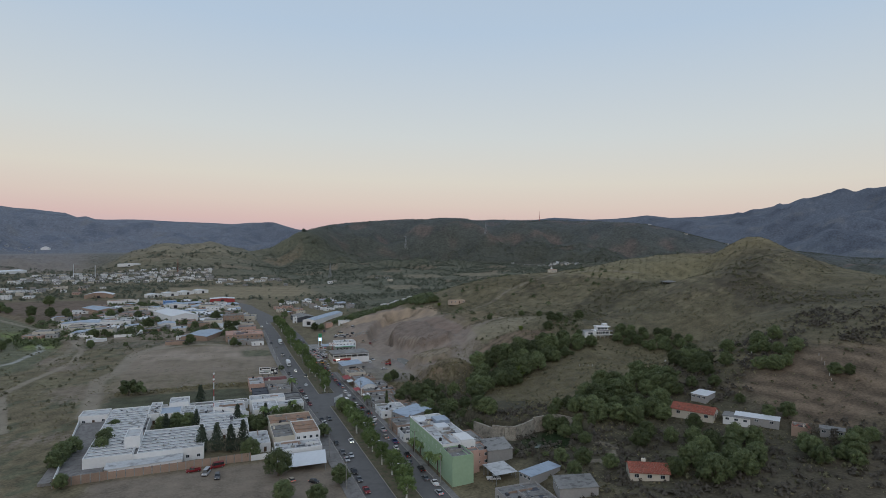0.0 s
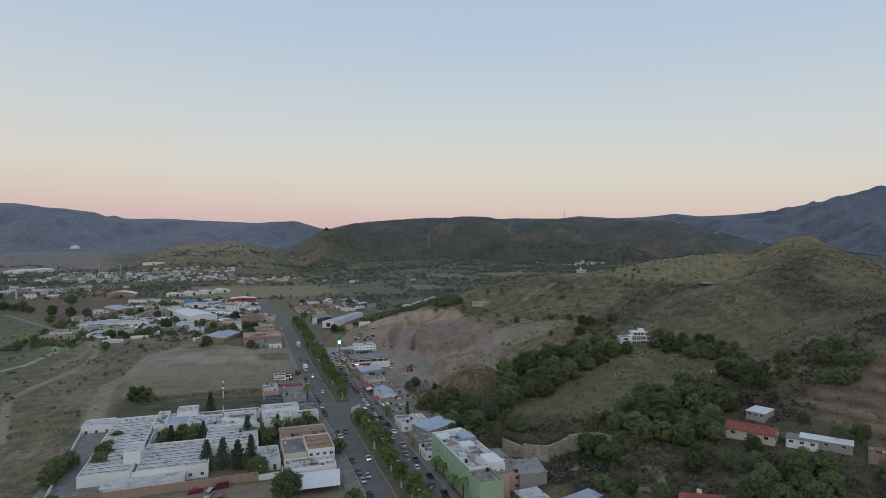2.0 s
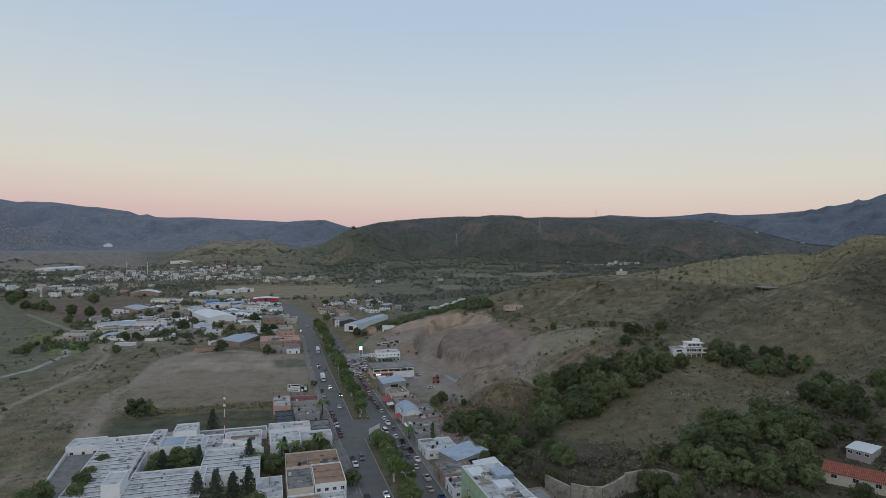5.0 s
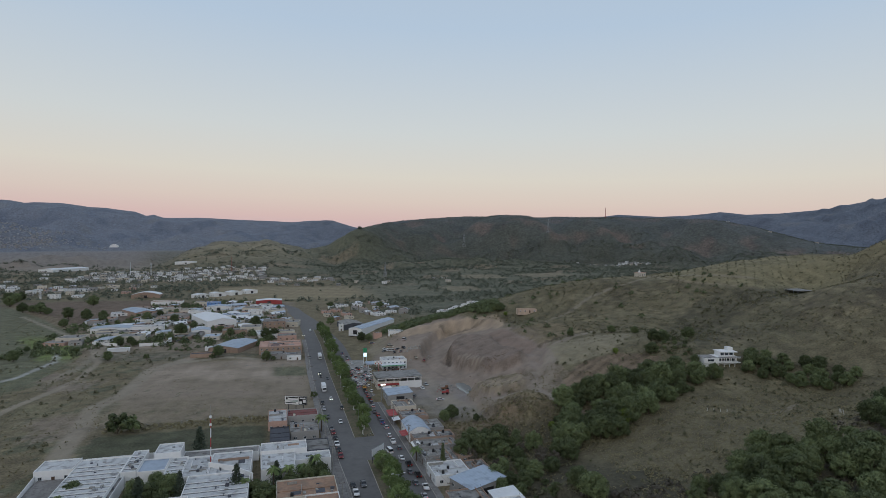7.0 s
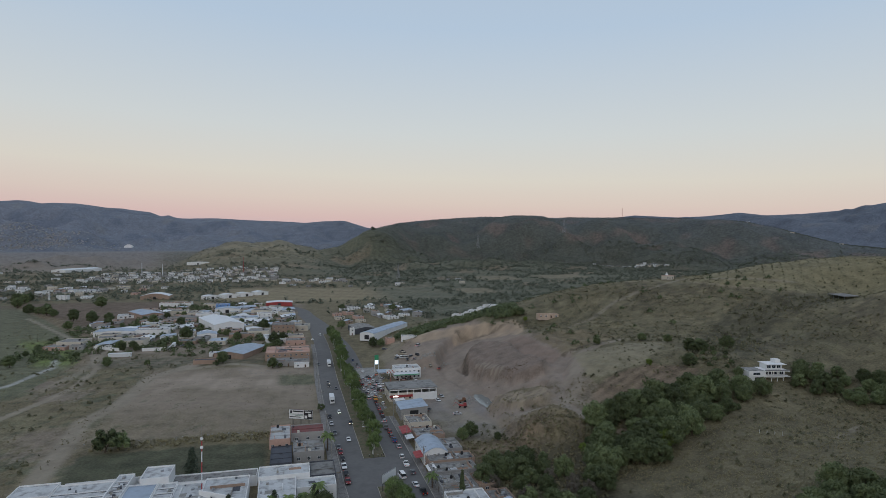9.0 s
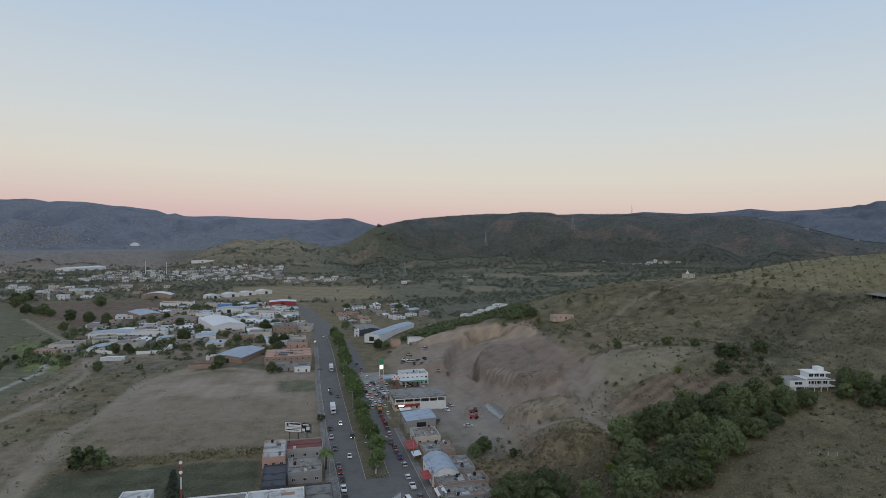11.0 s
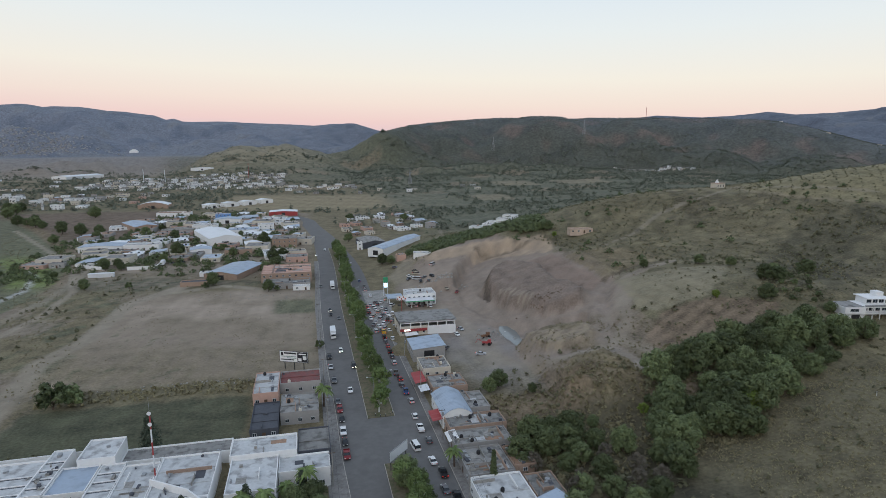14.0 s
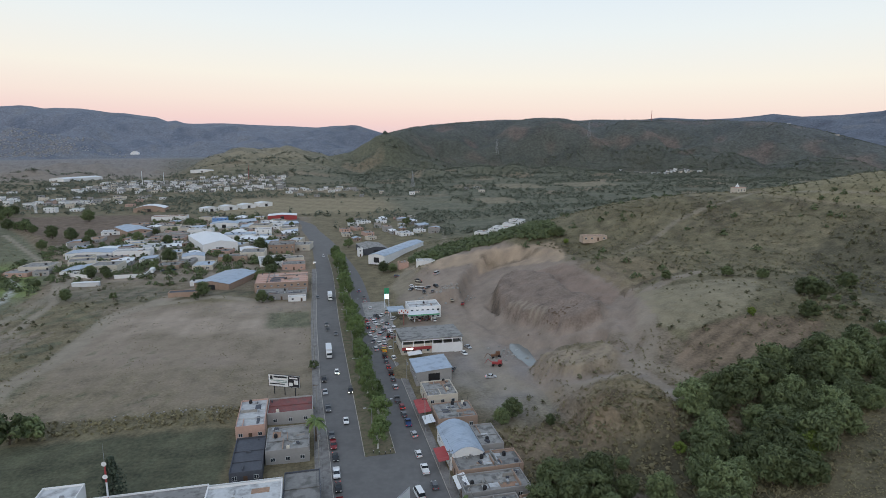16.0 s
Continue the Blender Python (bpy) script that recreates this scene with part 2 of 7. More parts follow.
SHOULDERS = [(350, 480, 45, 7.3), (300, 500, 45, 0.8), (385, 505, 40, -16.7), (330, 440, 45, -13.5), (260, 480, 45, 3.1), (406, 398, 30, 19.3), (440, 350, 55, 6.0), (390, 300, 50, -12.8), (430, 450, 50, 2.4), (300, 330, 50, -17.0), (260, 270, 50, 0.7), (210, 230, 45, 10.3), (170, 290, 40, 0.5), (215, 300, 40, -22.8), (160, 390, 35, 7.6), (235, 560, 45, 15.5), (500, 400, 90, -63.0), (480, 600, 100, -5.4), (330, 600, 60, 6.6), (260, 400, 40, -18.7), (560, 300, 100, -5.6), (340, 255, 60, -23.3), (290, 200, 60, 8.6), (205, 150, 60, -5.5)]
KNOLLS = [(424, 404, 20, 9), (440, 385, 16, -3), (404, 420, 14, 4), (88, 226, 12, 3)]
MESA = ([-180, 4, 6, 7.3, 9.6, 12, 16.6, 22, 30, 37, 43, 45.4, 50, 60, 180],
        [20, 60, 90, 110, 172, 186, 200, 206, 198, 190, 173, 150, 92, 40, 20])
FAR = ([-180, -60, -30, -23.4, -22.2, -21.5, -20.6, -20, -18.1, -16.1, -14.8, -12.6, -11.7, -11.1, -10.4, -7.5, -5.1, -2.6, 1.1, 2.7, 4.9, 6, 7.1, 9, 30, 33.1, 36.9, 39.1, 42, 44.1, 49.4, 49.8, 50.3, 51, 51.6, 52.7, 53.1, 53.4, 53.9, 54.4, 55, 55.2, 55.9, 56.6, 57, 57.3, 57.9, 58.5, 58.8, 59.1, 59.5, 59.9, 62, 64, 68, 90, 180],
       [240, 280, 336, 338, 344, 340, 326, 331, 327, 308, 309, 293, 267, 277, 260, 256, 249, 245, 241, 252, 252, 228, 203, 190, 270, 291, 268, 275, 297, 278, 298, 308, 304, 325, 324, 340, 360, 349, 352, 371, 384, 380, 389, 407, 410, 426, 434, 411, 410, 422, 430, 425, 436, 415, 360, 260, 240])



def smooth(a, b, v):
    q = np.clip((v - a) / (b - a), 0, 1)
    return q * q * (3 - 2 * q)


def wave(x, y, size, seed):
    """Smooth cheap relief: a sum of turned sine waves."""
    s = 0
    for k in range(5):
        a = seed * 1.7 + k * 2.39996
        f = (1 + 0.37 * k) * 6.283 / size
        s = s + np.sin((x * math.cos(a) + y * math.sin(a)) * f + seed * 3.1 + k * 1.3) / (1 + 0.5 * k)
    return s / 2.2


def near_line(x, y, points):
    """Distance to a line of points."""
    best = np.full(x.shape, 1e9)
    for (ax, ay), (bx, by) in zip(points, points[1:]):
        dx, dy = bx - ax, by - ay
        u = np.clip(((x - ax) * dx + (y - ay) * dy) / (dx * dx + dy * dy), 0, 1)
        best = np.minimum(best, np.hypot(x - ax - u * dx, y - ay - u * dy))
    return best


def within(x, y, pts, soft=1.2, rough=0.0):
    """1 inside a polygon, 0 outside, over a soft or ragged edge."""
    hit = np.zeros(x.shape, bool)
    for (ax, ay), (bx, by) in zip(pts, pts[1:] + pts[:1]):
        hit ^= ((ay > y) != (by > y)) & (x < (bx - ax) * (y - ay) / (by - ay + 1e-9) + ax)
    d = near_line(x, y, pts + pts[:1])
    return smooth(-soft, soft, np.where(hit, d, -d) + rough)


HUMP = [(98, 518), (110, 522), (116, 506), (120, 490), (116, 458), (119, 444), (119, 430), (114, 423), (105, 422), (97, 427), (93, 444), (88, 454), (86, 472), (87, 487), (91, 506)]
RIM = [(51, 612), (67, 567), (93, 556), (111, 551), (139, 516), (148, 534), (147, 553), (126, 562), (100, 570), (67, 590)]
BLOCK = [(74, 386), (75, 398), (86, 402), (100, 396), (102, 384), (92, 377), (80, 378)]
HOLLOW = [(50, 252), (54.5, 241), (58, 230), (65, 225.5), (78, 232), (92, 233), (97, 224), (92, 207), (76, 200), (60, 206), (48, 222), (47, 240)]
ORCHARD = [(303, 552), (345, 547), (385, 508), (410, 458), (404, 424), (352, 418), (322, 432), (300, 480), (290, 522)]
MOUND = [(72, 345), (75, 359), (84, 367), (94, 365), (98, 352), (92, 336), (79, 333)]


def height(x, y):
    x, y = np.asarray(x, float), np.asarray(y, float)
    hill = sum(k * np.exp(-((x - a) ** 2 + (y - b) ** 2) / (2 * s * s)) for a, b, s, k in HILLS + SHOULDERS)
    hill = hill + sum(k * np.exp(-((x - a) ** 2 + (y - b) ** 2) / (2 * s * s)) for a, b, s, k in KNOLLS)
    z = (1 + hill) * smooth(26, 70, x) * (1 - smooth(900, 1300, y))
    z = z + smooth(60, 200, x) * (0.9 * wave(x, y, 60, 1) + 0.35 * wave(x, y, 17, 2))
    # the flat west of the road, its field edge and the river bed
    west = smooth(14, 60, -x)
    z = z + west * (1.6 + 0.5 * wave(x, y, 90, 3) + 0.12 * wave(x, y, 14, 4))
    brink = np.interp(y, [440, 504, 525, 581, 651, 743, 878, 1061], [-200, -180, -178, -177, -186, -224, -297, -406])
    bed = smooth(0, 7, brink - x + 1.5 * wave(x, y, 24, 29)) * smooth(150, 110, brink - x) * smooth(440, 500, y) * (1 - smooth(1000, 1200, y))
    z = z - 4.5 * bed
    # quarry: floor, the cut bank behind it, the spoil dome and the weedy mound
    edge = ((x - 66) / 44) ** 2 + ((y - 432) / 80) ** 2 + 0.16 * wave(x, y, 26, 5)
    cut = smooth(1.12, 0.92, edge)
    z = z * (1 - cut) + cut * (1.2 + 0.05 * np.maximum(x - 50, 0) + 0.25 * wave(x, y, 22, 5))
    bank = np.exp(-(((x - 108) / 52) ** 2 + ((y - 578) / 16) ** 2) ** 2)
    z = z + bank * (4.5 + 0.9 * wave(x, y, 18, 26))
    # the dug slope up to the rim, the spoil hump on it with its cleft, the raised shelf and its heaps
    d = np.hypot((x - 110) / 38, (y - 486) / 72) + 0.035 * wave(x, y, 19, 7) + 0.02 * wave(x, y, 6, 8)
    dug = smooth(1.1, 0.97, d)
    z = z * (1 - dug) + dug * (4.0 + 0.36 * (x - 85) + 0.35 * wave(x, y, 16, 10))
    z = z + 6.2 * within(x, y, HUMP, 2.8, 0.8 * wave(x, y, 13, 7) + 0.4 * wave(x, y, 5, 8))
    z = z - 5.0 * np.exp(-(((x - 85.5) / 1.9) ** 2 + ((y - 490) / 9) ** 2))
    lip = 72 + 2.5 * wave(x, y, 21, 27)
    shelf = smooth(lip - 2.5, lip + 2.5, x) * smooth(409, 400, y + 1.5 * wave(x, y, 15, 30)) * smooth(322, 342, y) * smooth(140, 118, x)
    z = z * (1 - shelf) + shelf * np.maximum(z, 7.5 + 0.2 * (x - 78) + 0.3 * wave(x, y, 13, 12))
    z = z + 4.6 * within(x, y, MOUND, 8, 1.5 * wave(x, y, 9, 6)) + 3.8 * within(x, y, BLOCK, 2.2, 0.6 * wave(x, y, 9, 28))
    d = np.hypot((x - 72) / 8, (y - 342) / 8) + 0.1 * wave(x, y, 9, 16)
    z = z + 3.0 * smooth(1.1, 0.3, d)
    gut = near_line(x, y, [(136, 436), (124, 418), (116, 402), (112, 390)])
    z = z - 2.0 * np.exp(-(gut / 3.5) ** 2)
    worn = smooth(1.25, 0.95, np.hypot((x - 95) / 50, (y - 450) / 120))
    z = z - 2.2 * within(x, y, [(72, 440), (82, 440), (86, 425), (80, 400), (74, 408)], 3)
    z = z + worn * (0.3 * wave(x, y, 15, 51) + 0.14 * wave(x, y, 6, 52))
    # the level ground over the stone wall and the pond hollow below it
    z = np.where(y < 280, np.maximum(z, 10.6 * within(x, y, [(54, 258), (59, 236), (66, 229), (78, 235), (92, 237), (104, 240), (96, 262), (72, 270)], 3)), z)
    low = within(x, y, HOLLOW, 1.2)
    z = z * (1 - low) + low * np.minimum(z, 4.6 + 0.2 * wave(x, y, 11, 13))
    # rising valley floor, the mid hill in the west and the hills behind
    dx, dy = x + 12, y - 192
    dist, az = np.hypot(dx, dy), np.degrees(np.arctan2(dx, dy))
    z = z + smooth(800, 1700, dist) * 14
    rough = 1 + 0.35 * wave(x, y, 420, 8) + 0.2 * wave(x, y, 150, 9)
    mid = np.exp(-((az + 3.6) / 6.2) ** 4) * np.exp(-((dist - 1950) / 330) ** 2)
    z = np.maximum(z, z + 76 * mid * (0.85 + 0.15 * rough + 0.1 * wave(x, y, 120, 50)))
    # a spur of the mesa that runs out to a rounded hilltop
    along = np.clip(((x - 232) * 150 + (y - 2050) * 280) / (150 ** 2 + 280 ** 2), 0, 1)
    off = np.hypot((x - 232 - 150 * along) * np.where(x > 232 + 150 * along, 0.85, 1.0), y - 2050 - 280 * along)
    z = z + (122 + 34 * along) * np.exp(-(off / (125 + 20 * wave(x, y, 150, 35))) ** 2)
    foot = np.exp(-(((x - 520) / 330) ** 2 + ((y - 1760) / 150) ** 2)) * (0.6 + 0.4 * wave(x, y, 210, 36))
    z = z + 34 * np.maximum(foot, 0)
    crest = np.interp(az, *MESA)
    rise = smooth(1650, 2380, dist + 110 * wave(x, y, 620, 10) + 30 * wave(x, y, 200, 11))
    mesa = crest * rise * (0.97 + 0.03 * rise) + (rise - rise * rise) * (42 * wave(x, y, 260, 12) + 22 * wave(x, y, 95, 37))
    z = np.maximum(z, mesa * (1 - 0.5 * smooth(2700, 3300, dist)))
    crest = np.interp(az, *FAR)
    rise = smooth(2500, 4250, dist + 160 * wave(x, y, 900, 13))
    far = 24 + (crest - 24) * rise ** 1.3 + (rise - rise * rise) * (120 * wave(x, y, 700, 14) + 75 * wave(x, y, 260, 15))
    far = far + smooth(2000, 3200, dist) * smooth(2, -8, az) * 35 * (1 - rise)
    return np.maximum(z, far * smooth(2200, 2900, dist))


def ground_z(x, y):
    return float(height(x, y))

# ---- ground ----
def ring_grid():
    az = np.concatenate([np.arange(-180, -52, 4.0), np.arange(-52, 66, 0.22), np.arange(66, 180, 4.0)])
    rad = np.concatenate([[0.0], np.geomspace(12, 90, 14)[:-1], np.geomspace(90, 900, 470)[:-1], np.geomspace(900, 4700, 190)])
    return np.radians(az), rad


TRACKS = [([(-150, 330), (-174, 415), (-167, 453), (-156, 512), (-160, 566), (-174, 609), (-201, 679), (-242, 749), (-330, 900)], 2.6),
          ([(-118, 345), (-127, 431), (-119, 460), (-117, 529), (-90, 575), (-60, 640)], 5.0),
          ([(169, 503), (192, 508), (222, 524), (254, 533), (273, 536), (300, 548), (307, 501), (330, 460)], 2.0),
          ([(128, 412), (118, 388), (106, 374), (92, 368), (76, 372), (66, 384), (60, 400)], 3.2), ([(106, 374), (112, 352), (104, 330)], 2.6),
          ([(60, 390), (58, 440), (50, 500), (44, 560), (60, 600)], 7.0),
          ([(88, 205), (92, 190), (82, 182), (70, 190)], 1.8), ([(200, 300), (175, 290), (180, 262), (150, 235)], 1.8),
          ([(100, 680), (112, 720), (124, 770), (130, 860)], 2.4), ([(-40, 546), (-70, 560), (-105, 548)], 4.0)]


FIELDS = [(445, 1425, 48, 55), (610, 1425, 66, 50), (306, 1155, 34, 52)]


def zones(x, y, z):
    """The ground's colours: dry grass, bare dirt, scrub, ploughed and grown fields, with some haze and shade painted
    in.
    """
    n1, n2, n3, n4 = wave(x, y, 47, 21), wave(x, y, 13, 22), wave(x, y, 140, 23), wave(x, y, 6.5, 24)
    grass, dirt = np.array((0.168, 0.141, 0.086)), np.array((0.29, 0.237, 0.188))
    # the wood tone is lightened to carry the valley's haze
    scrub, wood = np.array((0.142, 0.126, 0.076)), np.array((0.118, 0.122, 0.086))
    green, plough = np.array((0.098, 0.104, 0.064)), np.array((0.165, 0.122, 0.085))

    def lay(base, color, mask):
        return base * (1 - mask[..., None]) + np.asarray(color) * mask[..., None]

    def spot(cx, cy, rx, ry, soft=0.35):
        d = np.hypot((x - cx) / rx, (y - cy) / ry) + 0.13 * n1 * 0.6 + 0.06 * n2
        return smooth(1 + soft, 1 - soft, d)

    def block(x0, x1, y0, y1, soft=2.5):
        wob = 1.2 * n2
        return smooth(x0 - soft, x0 + soft, x + wob) * smooth(x1 + soft, x1 - soft, x + wob) * smooth(y0 - soft, y0 + soft, y + wob) * smooth(y1 + soft, y1 - soft, y + wob)

    def patch(pts, soft=1.2):
        return within(x, y, pts, soft, 0.8 * n4 + 0.5 * n2)

    dist, az = np.hypot(x + 12, y - 192), np.degrees(np.arctan2(x + 12, y - 192))
    c = np.ones((*x.shape, 3)) * grass
    c = lay(c, green * 0.95, 0.8 * smooth(-0.1, 0.7, n1 * 0.8 + 0.7 * n2) * smooth(-60, -120, x))
    c = lay(c, dirt * 0.82, 0.75 * smooth(0.15, 0.8, wave(x, y, 75, 69) + 0.4 * n4) * smooth(-70, -120, x) * smooth(620, 560, y))
    c = lay(c, scrub * 1.2, 0.7 * smooth(0.2, 0.9, n3 + 0.5 * n4) * smooth(-60, -120, x))
    c = lay(c, scrub, smooth(45, 95, x) * (0.85 + 0.15 * n3))
    c = lay(c, grass * 1.12, 0.8 * smooth(0.0, 0.8, n1 * 0.5 + n2 * 0.5 + 0.3 * n4) * smooth(150, 220, x) * smooth(900, 700, y))
    c = lay(c, np.array((0.08, 0.065, 0.045)), 0.5 * smooth(0.1, 0.8, n3 - 0.4 * n2) * smooth(150, 220, x) * smooth(900, 700, y))
    # town earth, the dirt lot, the sown field behind the compound
    c = lay(c, dirt * 0.85, block(-250, -12, 565, 1000, 8) * (0.6 + 0.3 * n1))
    c = lay(c, green * 0.8, patch([(-125, 556), (-60, 560), (-20, 552), (-20, 566), (-70, 578), (-120, 600), (-170, 600), (-175, 575)], 5) * (0.5 + 0.4 * n2))
    c = lay(c, dirt * 1.1, smooth(7, 3, near_line(x, y, [(-100, 556), (-78, 590), (-70, 625), (-95, 640), (-150, 625), (-185, 645)]) + n4) * 0.7)
    c = lay(c, dirt * 0.78 + grass * 0.2, block(-118, -12, 398, 546, 7) * np.clip(0.9 + 0.2 * n1, 0, 1))
    c = lay(c, dirt * 1.2, block(-112, -34, 485, 542, 9) * np.clip(0.55 + 0.45 * n1, 0, 1))
    c = lay(c, grass * 0.95, block(-118, -12, 398, 440, 12) * np.clip(0.45 + 0.5 * n1 + 0.2 * n4, 0, 1))
    c = lay(c, dirt * 0.8, block(-112, -12, 396, 548, 7) * smooth(0.2, 0.9, n1 * 0.6 + n3 * 0.5) * 0.7)
    c = lay(c, green * 1.25, block(-36, -13, 490, 520, 3) * 0.8)
    c = lay(c, green, smooth(0.3, 0.75, n2 * 0.5 + n4 * 0.35 + 0.3 * n1) * block(-130, -60, 396, 480, 9) * 0.6)
    c = lay(c, green * 0.78, block(-112, -38, 345, 381, 2) * (0.92 + 0.08 * n4))
    c = lay(c, scrub, block(-112, -36, 383, 396, 3) * (0.6 + 0.4 * n2))
    c = lay(c, dirt * 0.78, block(-100, -12, 190, 249, 4) * 0.85)
    # quarry: trodden floor, rim bank, dug wall, spoil hump, shelf, mounds and their tracks
    n5, n6 = wave(x, y, 4.2, 66), wave(x, y, 27, 68)
    c = lay(c, (0.265, 0.214, 0.176), spot(92, 480, 55, 108, 0.1) * (0.94 + 0.06 * n2))
    c = lay(c, (0.3, 0.24, 0.19), spot(64, 500, 16, 70, 0.5) * (0.45 + 0.35 * n6))
    c = lay(c, (0.245, 0.225, 0.212), spot(60, 402, 22, 40, 0.4) * (0.6 + 0.25 * n6))
    c = lay(c, (0.2, 0.16, 0.118), patch([(72, 402), (104, 408), (124, 396), (122, 360), (112, 328), (80, 322), (64, 334), (68, 360)]) * (0.8 + 0.2 * n4))
    # lighter rim, darker wall and hump: part of their shading is put into colour
    c = lay(c, (0.375, 0.288, 0.205), patch(RIM) * (0.75 + 0.2 * n2))
    # dark line painted into the rim bank as edge shade
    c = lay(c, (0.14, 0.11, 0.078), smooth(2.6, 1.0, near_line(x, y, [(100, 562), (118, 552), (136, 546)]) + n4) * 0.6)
    c = lay(c, (0.225, 0.166, 0.132), patch([(112, 522), (136, 512), (138, 494), (134, 470), (137, 458), (133, 438), (124, 433), (116, 456), (121, 490)]) * 0.85)
    c = lay(c, (0.19, 0.147, 0.12), patch(HUMP, 0.6) * (0.85 + 0.12 * n2))
    # dark outline painted along the hump's edge for its shade
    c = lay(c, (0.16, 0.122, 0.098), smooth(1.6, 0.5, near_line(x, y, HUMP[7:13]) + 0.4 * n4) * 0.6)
    c = lay(c, (0.31, 0.26, 0.195), patch([(87, 474), (93, 470), (99, 448), (96, 440), (91, 448)]) * smooth(-0.4, 0.5, n5) * 0.7)
    # the cleft's shadow, painted in over its relief
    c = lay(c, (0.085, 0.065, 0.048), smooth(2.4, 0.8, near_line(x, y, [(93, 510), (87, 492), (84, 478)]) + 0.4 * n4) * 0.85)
    c = lay(c, (0.19, 0.15, 0.092), patch([(138, 496), (167, 500), (184, 458), (156, 447), (134, 440), (137, 458)]) * (0.75 + 0.2 * n4))
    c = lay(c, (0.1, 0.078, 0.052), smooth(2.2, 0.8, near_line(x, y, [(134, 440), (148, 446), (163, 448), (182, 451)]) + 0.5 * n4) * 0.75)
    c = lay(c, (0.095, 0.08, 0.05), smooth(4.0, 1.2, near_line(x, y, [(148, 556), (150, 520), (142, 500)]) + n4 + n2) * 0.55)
    c = lay(c, (0.27, 0.225, 0.18), smooth(4.2, 2.6, near_line(x, y, [(178, 443), (156, 438), (140, 430), (127, 405), (116, 397), (106, 390), (101, 374), (99, 352), (99, 338)]) + 0.6 * n4) * 0.75)
    c = lay(c, (0.265, 0.225, 0.19), smooth(3.6, 2.2, near_line(x, y, [(66, 392), (74, 380), (81, 374), (92, 371), (100, 366)]) + 0.5 * n4) * 0.8)
    c = lay(c, (0.29, 0.24, 0.17), patch(BLOCK, 0.8) * smooth(-0.8, 0.4, n5 + 0.4 * n2) * 0.8)
    c = lay(c, (0.145, 0.122, 0.07), patch([(80, 398), (90, 402), (100, 394), (94, 388)]) * (0.6 + 0.3 * n4))
    c = lay(c, (0.185, 0.15, 0.088), patch(MOUND) * (0.75 + 0.25 * n4))
    c = lay(c, (0.3, 0.27, 0.23), patch([(98, 352), (106, 350), (104, 336), (99, 336)]) * smooth(-0.3, 0.5, n5) * 0.7)
    c = lay(c, (0.16, 0.12, 0.08), spot(62, 346, 24, 12, 0.3) * (0.8 + 0.2 * n4))
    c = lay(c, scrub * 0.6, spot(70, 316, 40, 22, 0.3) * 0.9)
    c = lay(c, (0.245, 0.215, 0.145), patch([(138, 434), (158, 428), (190, 416), (166, 390), (152, 381), (130, 384), (126, 394)]) * (0.8 + 0.1 * n4))
    rows = 0.5 + 0.5 * np.sin((y * 0.93 - x * 0.36) * 6.283 / 6.0 + 0.5 * n1)
    c = lay(c, lay(np.ones_like(c) * plough * 0.85, plough * 1.3, rows), patch([(130, 382), (152, 378), (172, 362), (150, 345), (116, 344), (112, 366)]) * 0.85)
    c = lay(c, np.array((0.138, 0.12, 0.074)), patch([(72, 297), (118, 307), (165, 322), (204, 314), (196, 270), (160, 262), (129, 271), (103, 256), (65, 267)], 2.5) * (0.85 + 0.12 * n4))
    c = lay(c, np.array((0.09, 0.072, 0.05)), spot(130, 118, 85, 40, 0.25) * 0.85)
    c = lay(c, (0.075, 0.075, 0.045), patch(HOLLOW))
    c = lay(c, (0.24, 0.2, 0.15), smooth(3.2, 1.2, near_line(x, y, HOLLOW[:7]) + 0.6 * n4) * 0.7)
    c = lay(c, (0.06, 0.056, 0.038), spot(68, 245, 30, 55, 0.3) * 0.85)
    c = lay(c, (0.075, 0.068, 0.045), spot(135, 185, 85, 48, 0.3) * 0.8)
    # terraces and rows on the slope
    rows = 0.5 + 0.5 * np.sin((y * 0.9 + x * 0.45) * 6.283 / 7.5 + 0.6 * n1)
    c = lay(c, lay(np.ones_like(c) * plough * 0.6, plough * 1.25, rows), spot(204, 180, 40, 36, 0.2) * 0.9)
    c = lay(c, np.array((0.215, 0.188, 0.108)), patch(ORCHARD, 4) * (0.85 + 0.1 * n4))
    c = lay(c, np.array((0.24, 0.2, 0.135)), smooth(2.4, 1.0, near_line(x, y, [(230, 580), (262, 566), (303, 548), (290, 520), (300, 478), (322, 428), (345, 418)]) + 0.5 * n4) * 0.7)
    c = lay(c, np.array((0.25, 0.21, 0.12)), spot(420, 405, 34, 34, 0.5) * 0.7)
    c = lay(c, (0.1, 0.09, 0.055), patch([(321, 289), (360, 262), (300, 200), (247, 193), (234, 220), (275, 274)], 8) * (0.7 + 0.2 * n2))
    c = lay(c, (0.12, 0.104, 0.064), patch([(240, 335), (330, 315), (400, 285), (385, 195), (260, 168), (225, 215), (212, 270)], 14) * (0.55 + 0.2 * n2))
    c = lay(c, (0.11, 0.1, 0.06), patch([(267, 418), (290, 390), (257, 341), (226, 359)], 8) * (0.6 + 0.3 * n2))
    # valley fields, woods and the river meadow
    c = lay(c, np.array((0.15, 0.11, 0.082)), block(-430, -190, 800, 1060, 10) * 0.95)
    c = lay(c, np.array((0.26, 0.215, 0.135)), block(-150, 250, 1040, 1260, 14) * (0.8 + 0.15 * n1))
    far = smooth(1150, 1500, dist) * smooth(-14, 4, az) + smooth(90, 150, x) * smooth(620, 760, y)
    c = lay(c, wood, np.clip(far, 0, 1) * (0.85 + 0.15 * n3))
    field = smooth(0.4, 0.62, wave(x, y, 230, 31)) * smooth(1000, 1200, dist) * smooth(1900, 1700, dist)
